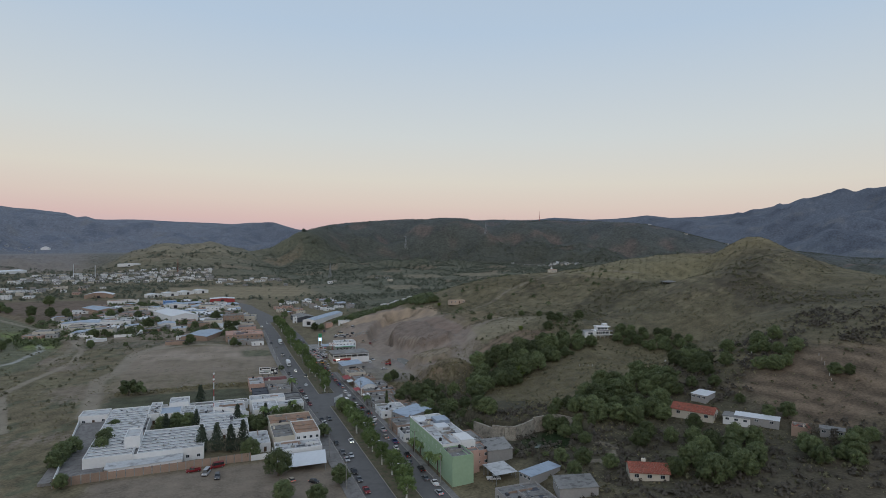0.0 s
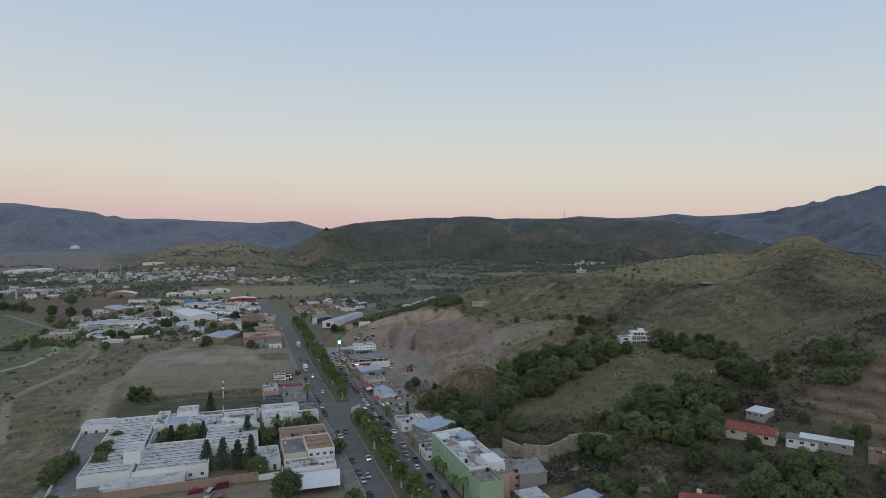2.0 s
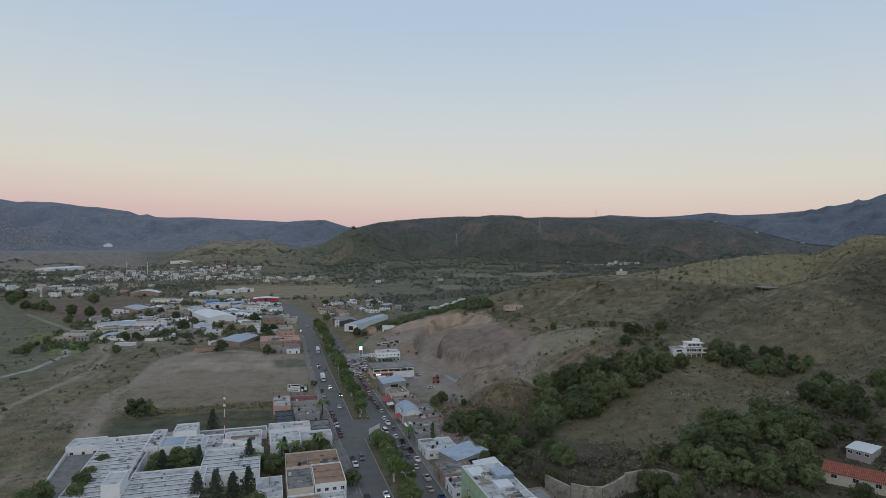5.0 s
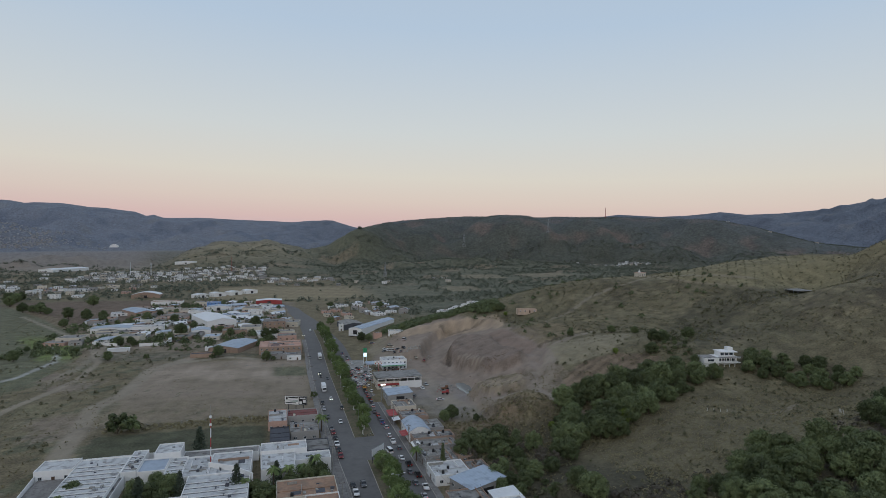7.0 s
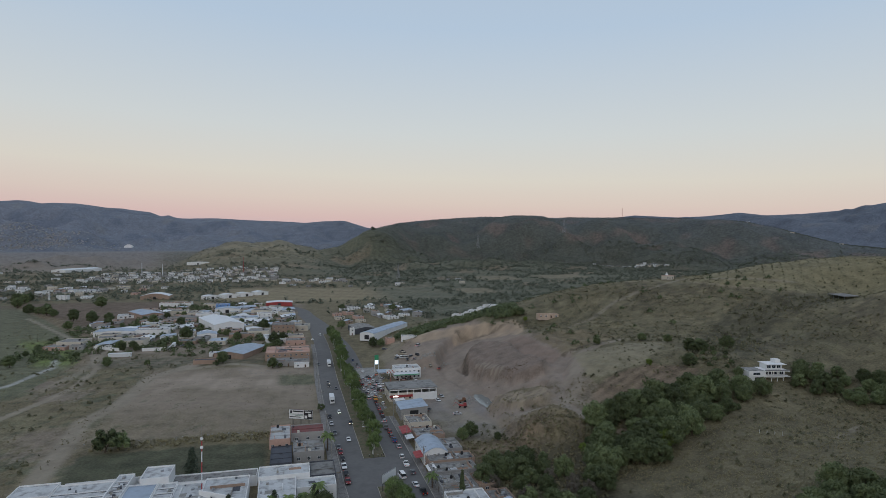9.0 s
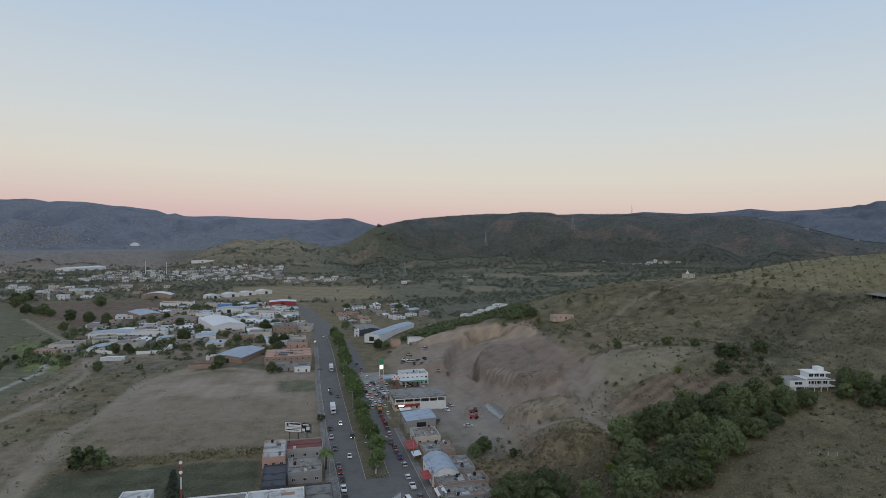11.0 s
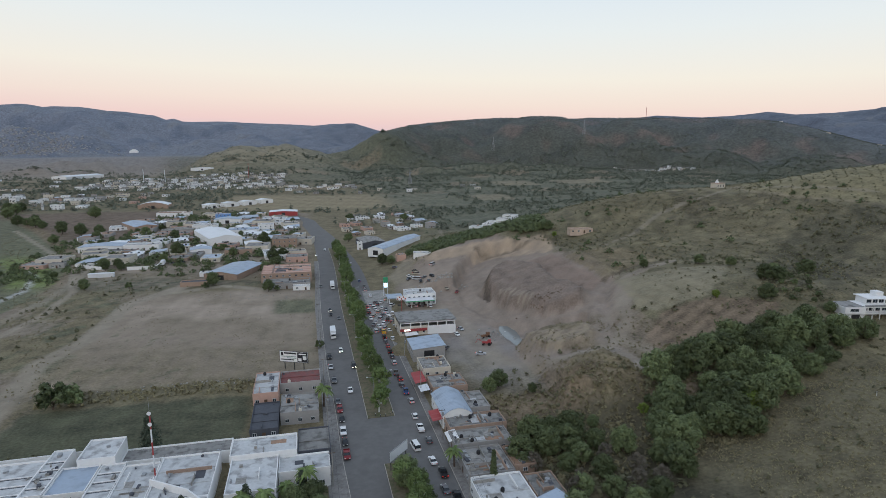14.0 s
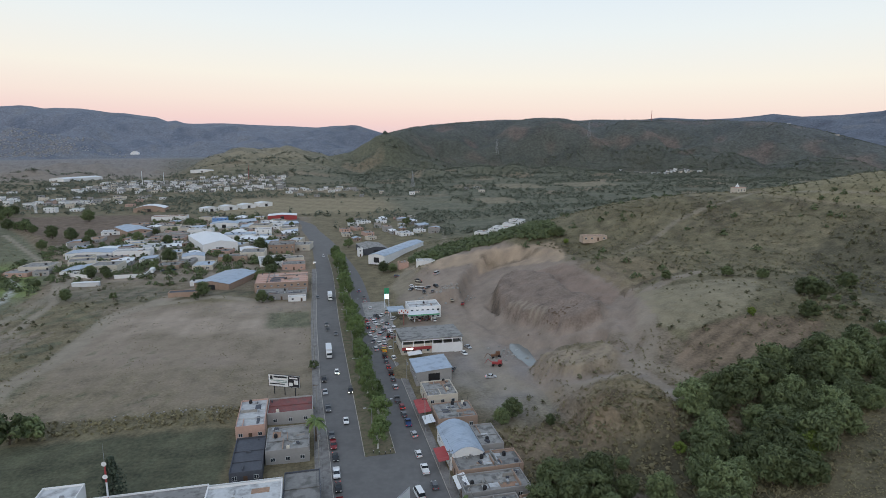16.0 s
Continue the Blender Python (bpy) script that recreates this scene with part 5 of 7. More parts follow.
def modern_house():
    x, y = 198.3, 349
    z = ground_z(x, y) - 1.6
    ob = thing("villa", pose(x, y, z, 0, 0, -12) @ Matrix.Diagonal((0.83, 0.9, 0.8, 1)), "white modern two-storey villa with a roof terrace", "house")
    part("wall", Geo().box(-12, -2, -5, 6, 3.0, 6.4).box(-12, -2, -4, 6, -2, 3.0), white_wall, ob, "white cantilevered bedroom block")
    part("wall", Geo().box(-2, 12, -1.5, 6, -2, 6.0), white_wall, ob)
    part("slab", Geo().box(-2.4, 13, -4.5, 6.4, 6.0, 6.4), white_wall, ob, "white terrace slab")
    part("slab", Geo().box(-2.4, 13, -4.5, 6.4, 2.8, 3.1), white_wall, ob, "white terrace slab")
    part("upper_floor", Geo().box(1.5, 11, 0, 6.5, 6.4, 9.4), white_wall, ob)
    part("slab", Geo().box(0.8, 12.5, -2.0, 7.2, 9.4, 9.8), white_wall, ob, "white roof slab")
    part("stair_tower", Geo().box(8, 11.4, 2, 6, 9.8, 12), white_wall, ob)
    part("roof", Geo().box(-11.7, -2.3, -4.7, 5.7, 6.4, 6.5), grey_roof, ob)
    for k in range(4):
        window(ob, 0.2 + 3.2 * k, -1.5, 4.6, 2.6, 2.2, 180)
        part("column", Geo().box(-1.9 + 3.6 * k, -1.6 + 3.6 * k, -4.3, -4.0, -2, 6.0), white_wall, ob)
    for k in range(3):
        window(ob, 3 + 3 * k, 0, 8.0, 2.4, 1.8, 180)
    window(ob, -7.5, -5, 4.9, 4.2, 1.5, 180)
    door(ob, -6, -4, 4, 2.4, 180, dark_metal)
    part("railing", Geo().box(-2.3, 12.9, -4.45, -4.4, 6.4, 7.2), grey_metal, ob)
    return ob


modern_house()
flat_house(160, 176, 532, 539, 3.2, material("pale_brick", (0.5, 0.39, 0.31), 0.9, 0.2, 0.5, 0.2), brick_wall, front="south", windows=4, clutter=0, tanks=0, turn=-8, label="roofless unfinished house of pink brick on the hill")


def chapel():
    x, y = 291, 555
    ob = thing("chapel", pose(x, y, ground_z(x, y), 0, 0, 10) @ Matrix.Diagonal((0.6, 0.6, 0.75, 1)), "small pale chapel with a white dome on the hill crest", "chapel")
    part("wall", Geo().box(-7, 7, -5, 5, -3, 4.5), cream_wall, ob)
    part("roof", Geo().box(-7.5, 7.5, -5.5, 5.5, 4.5, 4.9), pink_wall, ob)
    g = Geo()
    for k in range(5):
        a, b = k * 0.3, (k + 1) * 0.3
        g.tube((-2, 0, 4.9 + 2.4 * math.sin(a)), (-2, 0, 4.9 + 2.4 * math.sin(b)), 2.2 * math.cos(a), 2.2 * math.cos(b), 12, False)
    part("dome", g, white_wall, ob, "white dome")
    part("lantern", Geo().tube((-2, 0, 7.0), (-2, 0, 8.6), 0.7, 0.5, 8), white_wall, ob)
    for k in range(3):
        window(ob, -5 + 4.5 * k, -5, 2, 1.4, 2, 180)
    return ob


chapel()
shed(328, 338, 412, 434, 2.6, grey_wall, grey_roof, turn=-24, rise=0.4, both=False, open_sides=True, label="long open roof on posts across the slope", name="shelter", category="shelter")

# ---- trees ----
def leaf_cards(g, rand, centre, radius, count, size, flat=0.85):
    """Leaf clumps as small bent cards scattered through one bough's mass."""
    for _ in range(count):
        while True:
            p = Vector((rand.uniform(-1, 1), rand.uniform(-1, 1), rand.uniform(-1, 1)))
            if 0.25 < p.length < 1:
                break
        p = p * (0.55 + 0.45 * rand.random())
        c = Vector(centre) + Vector((p.x * radius, p.y * radius, p.z * radius * flat))
        n = (p * 1.5 + Vector((rand.uniform(-0.5, 0.5), rand.uniform(-0.5, 0.5), rand.uniform(-0.1, 0.5)))).normalized()
        u = n.orthogonal().normalized()
        u.rotate(Matrix.Rotation(rand.uniform(0, 6.28), 3, n))
        w = n.cross(u)
        s = size * rand.uniform(0.6, 1.3)
        g.add([c - u * s, c + w * s * 0.45 - n * s * 0.2, c + u * s, c - w * s * 0.45 - n * s * 0.2], [(0, 1, 2, 3)])


def crown_boughs(rand, width, low, high, count):
    out = []
    for k in range(count):
        a = k * 2.39996 + rand.uniform(-0.4, 0.4)
        u = (k + 0.5) / count
        z = low + (high - low) * u
        r = width * math.sqrt(max(0.05, 1 - (2 * u - 0.85) ** 2 * 0.8)) * rand.uniform(0.45, 0.85)
        out.append((r * math.cos(a), r * math.sin(a), z + rand.uniform(-0.4, 0.4)))
    return out


def broad_tree(seed, tall, width, leaves, trunk=None, cards=70, size=0.5, boughs=16, clear=0.25, label="", group="broad trees", name="tree"):
    rand = random.Random(seed)
    ob = thing(name, pose(0, 0, 0), label or "broad dark green tree with a ragged crown", "tree", group)
    spots = crown_boughs(rand, width * 0.72, tall * clear + width * 0.25, tall - width * 0.22, boughs)
    g = Geo()
    lean = Vector((rand.uniform(-0.3, 0.3), rand.uniform(-0.3, 0.3), tall * (clear + 0.15)))
    r = 0.035 * tall
    g.tube((0, 0, -0.6), lean * 0.5, r * 1.2, r * 0.9, 7).tube(lean * 0.5, lean, r * 0.9, r * 0.7, 7)
    for s in spots[::2]:
        mid = lean.lerp(Vector(s), 0.5) + Vector((0, 0, 0.3))
        g.tube(lean * 0.85, mid, r * 0.45, r * 0.25, 5, False).tube(mid, s, r * 0.25, r * 0.08, 5, False)
    part("trunk", g, trunk or bark, ob)
    g = Geo()
    for s in spots:
        leaf_cards(g, rand, s, width * rand.uniform(0.24, 0.4), cards, size)
    me = bpy.data.meshes.new("crown")
    me.from_pydata(g.v, [], g.f)
    me.materials.append(leaves)
    part("crown", me, None, ob)
    return ob


def cypress(seed, tall, width, leaves):
    rand = random.Random(seed)
    ob = thing("cypress", pose(0, 0, 0), "tall narrow dark cypress", "tree", "cypresses")
    part("trunk", Geo().tube((0, 0, -0.6), (0, 0, tall * 0.7), 0.2, 0.06, 6), bark, ob)
    g = Geo()
    for k in range(16):
        u = k / 15
        for a in range(3):
            r = width * 0.5 * (1 - u * 0.85) * (0.65 + 0.35 * min(1, u * 6))
            b = a * 2.094 + k
            leaf_cards(g, rand, (r * 0.5 * math.cos(b), r * 0.5 * math.sin(b), tall * (0.1 + 0.84 * u)), r * rand.uniform(0.5, 0.8) + 0.2, 30, 0.42, 0.9)
    me = bpy.data.meshes.new("crown")
    me.from_pydata(g.v, [], g.f)
    me.materials.append(leaves)
    part("crown", me, None, ob)
    return ob


def palm(seed, tall, spread):
    rand = random.Random(seed)
    ob = thing("palm", pose(0, 0, 0), "palm tree with arching fronds", "palm", "palms")
    part("trunk", Geo().tube((0, 0, -0.5), (0.15, 0.1, tall), 0.32, 0.2, 8), bark, ob)
    for k in range(22):
        a, up = k * 2.39996, rand.uniform(-0.35, 1.0)
        g = Geo()
        d, side = Vector((math.cos(a), math.sin(a), 0)), Vector((-math.sin(a), math.cos(a), 0))
        last = None
        for j in range(7):
            u = j / 6
            p = Vector((0.15, 0.1, tall)) + d * spread * u * (1 - 0.2 * abs(up)) + Vector((0, 0, spread * (0.75 * up * u - 0.75 * u * u)))
            w = 0.42 * math.sin(math.pi * min(1, u * 0.85 + 0.15)) * spread / 2.4
            row = (p - side * w - Vector((0, 0, w * 0.5)), p, p + side * w - Vector((0, 0, w * 0.5)))
            if last:
                g.add([*last, *row], [(0, 1, 4, 3), (1, 2, 5, 4)])
            last = row
        me = bpy.data.meshes.new("frond")
        me.from_pydata(g.v, [], g.f)
        me.materials.append(leaf_mid)
        part("frond", me, None, ob)
    return ob


def plant(model, x, y, size=1.0, sink=0.0, z=None, label=""):
    ob = copy_thing(model, pose(x, y, (ground_z(x, y) if z is None else z) - sink, 0, 0, rnd.uniform(0, 360)) @ Matrix.Diagonal((size * rnd.uniform(0.9, 1.1), size * rnd.uniform(0.9, 1.1), size, 1)))
    if label:
        tagged(ob, label)
    return ob


big = [broad_tree(11 + k, 9 + 0.8 * k, 6.2 + 0.4 * k, leaf_dark, cards=115, size=0.46, boughs=26 + 2 * k, clear=0.04) for k in range(3)]
mid_trees = [broad_tree(31 + k, 7.6 + 0.6 * k, 4.4 + 0.3 * k, leaf_mid, lime_bark, cards=110, size=0.32, boughs=16, clear=0.2, label="street tree with a limewashed trunk", group="street trees", name="street_tree") for k in range(3)]
lime_tree = broad_tree(51, 7, 4.2, leaf_lime, cards=140, size=0.34, clear=0.1, label="yellow-green tree among darker ones")
bush_models = [broad_tree(61 + k, 3.2, 2.6, leaf_dark if k < 2 else leaf_dry, cards=80, size=0.3, boughs=10, clear=0.02, label="low round shrub on dry ground", group="shrubs", name="shrub") for k in range(3)]
bare_trees = [broad_tree(65 + k, 6.5 + k, 3.6, leaf_bare, cards=60, size=0.3, boughs=14, clear=0.12, label="half-bare grey-brown tree over dry undergrowth", group="bare trees", name="bare_tree") for k in range(2)]
cypresses = [cypress(71 + k, 12 + k, 8.6, leaf_pine) for k in range(2)] + [cypress(77, 10, 2.6, leaf_dark)]
palms = [palm(81 + k, 5.5 + 2.5 * k, 3.2) for k in range(2)]
models = big + mid_trees + [lime_tree] + bush_models + bare_trees + cypresses + palms

# the wooded ravine east of the avenue
RAVINE_EAST = [(81, 303), (94, 302), (107, 301), (120, 307), (138, 317), (154, 321), (174, 331), (187, 335), (168, 345), (150, 347), (135, 347), (121, 345), (106, 340), (94, 336)]
RAVINE_WEST = [(42, 318), (52, 328), (62, 322), (72, 312), (84, 304), (78, 289), (60, 285), (44, 295), (40, 306)]
GROVE = [(94, 226), (99, 213), (107, 207), (114, 199), (128, 206), (142, 216), (151, 226), (145, 239), (135, 250), (120, 246)]
GROVE_LEFT = [(82, 226), (91, 215), (105, 230), (98, 242)]
VILLA_ROW = [(208, 338), (211, 325), (217, 314), (224, 303), (232, 297), (243, 304), (237, 322), (229, 337), (219, 350)]
VILLA_BACK = [(166, 364), (188, 358), (214, 392), (191, 395)]
UPPER_GROVES = [[(160, 229), (170, 219), (192, 239), (190, 256)], [(198, 242), (205, 221), (220, 230), (212, 244)], [(188, 208), (199, 197), (218, 208), (210, 222)]]
HOMES = [(88, 158), (100, 149), (116, 147), (139, 164), (130, 177), (112, 172)]
HOMES_EAST = [(137, 146), (145, 129), (172, 143), (156, 158)]
HEDGE = [(52, 240), (62, 244), (62, 292), (44, 300), (40, 282), (50, 268)]
POND_SCRUB = [(50, 216), (60, 200), (76, 196), (90, 214), (80, 206), (66, 206)]


def inside(x, y, poly):
    hit = False
    for (ax, ay), (bx, by) in zip(poly, poly[1:] + poly[:1]):
        if (ay > y) != (by > y) and x < (bx - ax) * (y - ay) / (by - ay) + ax:
            hit = not hit
    return hit


def grove(poly, gap, kit, size, seed, cap=200):
    rand, got = random.Random(seed), []
    xs, ys = [p[0] for p in poly], [p[1] for p in poly]
    for _ in range(4000):
        x, y = rand.uniform(min(xs), max(xs)), rand.uniform(min(ys), max(ys))
        if len(got) < cap and inside(x, y, poly) and all((x - a) ** 2 + (y - b) ** 2 > gap * gap for a, b in got):
            got.append((x, y))
            plant(rand.choice(kit), x, y, rand.uniform(*size), 0.3)


grove(RAVINE_EAST, 6.4, big + big + [bush_models[0]], (0.8, 1.3), 1, 80)
grove(RAVINE_WEST, 6.0, big + bare_trees + [bush_models[2]], (0.65, 1.05), 9, 30)
grove(GROVE, 6.2, big + big + [bush_models[1]], (0.75, 1.2), 2, 56)
grove(GROVE_LEFT, 5.5, big, (0.6, 0.95), 8, 12)
grove(VILLA_ROW, 5.6, big, (0.55, 0.85), 3, 34)
for k, poly in enumerate(UPPER_GROVES):
    grove(poly, 6.5, big + bush_models[:2], (0.6, 1.0), 20 + k, 14)
grove(POND_SCRUB, 4.6, bush_models[:2] + bare_trees + big[:1], (0.5, 0.9), 24, 22)
for x, y, s in ((168, 342, 0.7), (174, 352, 0.6), (180, 345, 0.5), (206, 338, 0.45), (212, 342, 0.6), (186, 352, 0.55)):
    plant(big[int(x) % 3], x, y, s)
grove(VILLA_BACK, 6.0, bush_models[:2] + big[:1], (0.6, 0.95), 4, 22)
grove(HOMES, 6.0, big + big + bush_models[:2], (0.7, 1.05), 5, 30)
grove(HOMES_EAST, 6.0, big + bare_trees, (0.65, 1.0), 7, 22)
grove(HEDGE, 6.0, big + bush_models[:2], (0.55, 0.9), 6, 20)
for x, y, s in ((66, 190, 0.7), (72, 184, 0.8), (78, 176, 0.7), (64, 178, 0.6), (100, 186, 0.8), (107, 190, 0.75), (112, 182, 0.7), (118, 176, 0.8), (158, 176, 0.6), (164, 172, 0.7), (146, 214, 0.6), (156, 216, 0.7), (164, 210, 0.6), (226, 228, 0.9), (222, 236, 0.8), (207, 182, 0.75), (211, 178, 0.6), (170, 242, 0.9), (176, 232, 0.8), (184, 222, 0.8), (52, 366, 0.75), (47, 362, 0.6), (62, 357, 0.4), (70, 326, 0.45), (84, 200, 0.6), (96, 212, 0.5), (128, 186, 0.7), (124, 200, 0.8), (160, 192, 0.5), (118, 210, 0.9)):
    plant(big[int(x) % 3], x, y, s)
plant(lime_tree, 115, 310, 1.3)
for x, y, k in ((153, 556, 0.9), (150, 561, 0.8), (76, 604, 0.8), (40, 612, 0.9), (46, 606, 0.7)):
    plant(big[int(x) % 3], x, y, k)
for x, y in ((180, 425), (152, 376), (190, 414), (88, 326), (152, 542), (158, 440)):
    plant(lime_tree if x in (152, 88) else big[0], x, y, 0.6)
for x, y, k in ((-80, 306, 0.72), (-75, 303, 0.75), (-68.5, 305, 0.8), (-74, 311, 0.7), (-81, 298, 0.6), (-70, 297, 0.55), (-101, 279, 0.75), (-101.5, 288, 0.8), (-102, 299, 0.75), (-101, 312, 0.65), (-115, 277, 0.85), (-112.5, 285, 0.8), (-115, 268, 0.8), (-109, 247, 0.6), (-43, 255, 0.9), (-37, 291, 0.85), (-40, 297, 0.7), (-17, 309, 0.7), (-22, 307, 0.75), (-16, 304, 0.6), (-28, 303, 0.7), (-34, 233, 1.1), (-13, 217, 0.8), (-35, 207, 0.8), (-24, 204, 0.8), (-9.4, 274, 0.75)):
    plant(big[int(-x) % 3], x, y, k, z=0.2 if x > -14 else None)
for x, y, k in ((-62, 268, 1.0), (-56, 266.5, 1.05), (-50.5, 264.5, 1.0), (-45.5, 263.5, 1.08), (-65, 301, 0.8), (-78, 301, 0.8), (-64, 345.5, 1.0), (-46.5, 300, 0.95), (-33, 305, 0.8), (-20, 312, 0.7)):
    plant(cypresses[int(-x) % 2], x, y, k)
plant(cypresses[2], 30.4, 306.2, 1.1)
# median rows
y = 358.0
while y < 690:
    plant(mid_trees[int(y) % 3], 7.4 + rnd.uniform(-1.6, 1.6) + float(drift(y)), y, rnd.uniform(0.9, 1.5), z=0.2)
    y += rnd.uniform(5, 11)
y = 196.0
while y < 318:
    plant(mid_trees[int(y) % 3], 7.6 + rnd.uniform(-1.8, 1.8), y, rnd.uniform(0.85, 1.3), z=0.2)
    y += rnd.uniform(5, 9)
for x, y, s in ((8, 316, 1.15), (10, 309, 1.1), (7, 311, 1.05), (11, 302, 0.95)):
    plant(big[1], x, y, 0.6 * s, z=0.2)
for x, y, k in ((-12.6, 367, 0), (-34, 303.5, 1), (-29, 304.5, 1), (-19, 313, 1), (-24, 311, 0), (-44, 300, 0), (24, 222, 0), (24, 212, 1), (24.5, 234, 0), (23.5, 240, 0), (22.5, 318, 0)):
    plant(palms[k], x, y, 1.35 if (x, y) == (-12.6, 367) else 1.0)
for x, y, s in ((-104, 383, 3.2), (-99, 385, 2.6), (-80, 556, 1.5), (-128, 567, 1.5), (-128, 716, 2.2), (-130, 678, 1.8), (-40, 626, 2.4), (-189, 688, 1.5), (-152, 861, 2.5), (37, 900, 3), (99, 860, 3), (23, 733, 3), (-36, 545, 1.2), (-12.2, 430, 1.3)):
    plant(bush_models[int(abs(x)) % 2], x, y, s)


# ---- far and low growth, nobody could count ----
def tufts(name, spots, cards, size, mat, label, seed, category="shrubs"):
    """Many shrubs in one mesh, each of a few bent leaf cards."""
    rs = np.random.RandomState(seed)
    p = np.repeat(np.array(spots), cards, axis=0)
    n = len(p)
    z, s = np.repeat(height(np.array(spots)[:, 0], np.array(spots)[:, 1]), cards), p[:, 2]
    a, e = rs.uniform(0, 6.283, n), rs.rand(n)
    c = np.stack([p[:, 0] + s * 0.55 * e * np.cos(a), p[:, 1] + s * 0.55 * e * np.sin(a), z + s * rs.uniform(0.05, 0.62, n) * (1.15 - e * 0.7)], -1)
    nor = np.stack([np.cos(a) * e, np.sin(a) * e, rs.uniform(0.2, 1, n)], -1)
    nor /= np.linalg.norm(nor, axis=1)[:, None]
    u = np.cross(nor, rs.normal(size=(n, 3)))
    u /= np.linalg.norm(u, axis=1)[:, None] + 1e-9
    w, k = np.cross(nor, u), (s * size * rs.uniform(0.7, 1.3, n))[:, None]
    quad = np.stack([c - u * k, c - w * k * 0.6 - nor * k * 0.25, c + u * k, c + w * k * 0.6 - nor * k * 0.25], 1).reshape(-1, 3)
    me = bpy.data.meshes.new(name)
    me.from_pydata(quad.tolist(), [], np.arange(4 * n).reshape(-1, 4).tolist())
    me.materials.append(mat)
    return tagged(new(name, me), label, category, kind="stuff")


def scatter(count, x0, x1, y0, y1, sizes, seed, keep):
    rand = random.Random(seed)
    out = []
    for _ in range(count):
        x, y = rand.uniform(x0, x1), rand.uniform(y0, y1)
        if keep(x, y, rand.random()):
            out.append((x, y, rand.uniform(*sizes)))
    return out


def ellipse(x, y, cx, cy, rx, ry):
    return ((x - cx) / rx) ** 2 + ((y - cy) / ry) ** 2 < 1


def sow(count, x0, x1, y0, y1, sizes, seed, keep):
    """Like scatter, all at once for very many."""
    rs = np.random.RandomState(seed)
    x, y, r = rs.uniform(x0, x1, count), rs.uniform(y0, y1, count), rs.rand(count)
    ok = keep(x, y, r)
    return np.stack([x, y, rs.uniform(*sizes, count)], -1)[ok]


def on_slope(x, y, r):
    """Scrub stands in lines along the slope, thin on the fields and absent from the quarry."""
    bare = ellipse(x, y, 152, 405, 36, 34) | ellipse(x, y, 140, 288, 64, 30) | ellipse(x, y, 120, 120, 75, 38) | ellipse(x, y, 350, 485, 54, 62) | ellipse(x, y, 204, 180, 40, 36)
    none = ellipse(x, y, 98, 470, 52, 124) | ellipse(x, y, 60, 410, 40, 45)
    lines = 0.5 + 0.5 * np.sin(height(x, y) * 6.283 / 1.15 + 0.8 * wave(x, y, 40, 43))
    some = (0.3 + 0.35 * wave(x, y, 70, 41)) * (0.25 + 1.2 * lines)
    return ~none & np.where(bare, r < 0.07, r < some)


def orchard(seed):
    """Rows of low plants on the upper field."""
    rand, out = random.Random(seed), []
    for i in range(-20, 21):
        for j in range(-20, 21):
            x, y = 352 + i * 6.4 * 0.75 + j * 6.4 * 0.66, 485 - i * 6.4 * 0.66 + j * 6.4 * 0.75
            if inside(x, y, ORCHARD) and rand.random() < 0.93:
                out.append((x + rand.uniform(-0.4, 0.4), y + rand.uniform(-0.4, 0.4), rand.uniform(1.1, 1.8)))
    return out


tufts("scrub", sow(110000, 60, 480, 110, 720, (0.5, 1.4), 1, on_slope), 4, 0.36, leaf_dry, "low dry scrub over the hillside", 2)
tufts("scrub", sow(52000, 60, 480, 110, 720, (0.6, 2.0), 3, on_slope), 6, 0.32, leaf_scrub, "dark green bushes over the hillside", 4)
tufts("row_planting", orchard(5), 12, 0.26, leaf_scrub, "rows of low plants across the upper field", 6)
tufts("undergrowth", scatter(6500, 40, 245, 125, 396, (1.2, 3.4), 7, lambda x, y, r: any(inside(x, y, q) for q in (RAVINE_EAST, RAVINE_WEST, GROVE, GROVE_LEFT, HOMES, HOMES_EAST, HEDGE, POND_SCRUB, VILLA_ROW, VILLA_BACK)) or r < 0.04), 12, 0.24, leaf_scrub, "dense undergrowth below the trees", 8)
tufts("dry_brush", scatter(2200, 44, 118, 300, 358, (0.8, 2.2), 9, lambda x, y, r: r < 0.6 and not ellipse(x, y, 92, 366, 26, 18)), 8, 0.3, leaf_dry, "brown dry brush at the quarry edge", 10)


def near_gully(x, y, r):
    for pts in ([(205, 385), (235, 415), (280, 440), (325, 425), (345, 400)], [(355, 360), (320, 330), (300, 290), (330, 250)], [(180, 440), (200, 430), (215, 400)]):
        for (ax, ay), (bx, by) in zip(pts, pts[1:]):
            u = min(1, max(0, ((x - ax) * (bx - ax) + (y - ay) * (by - ay)) / ((bx - ax) ** 2 + (by - ay) ** 2)))
            if math.hypot(x - ax - u * (bx - ax), y - ay - u * (by - ay)) < 14 * r + 2:
                return True
    return False


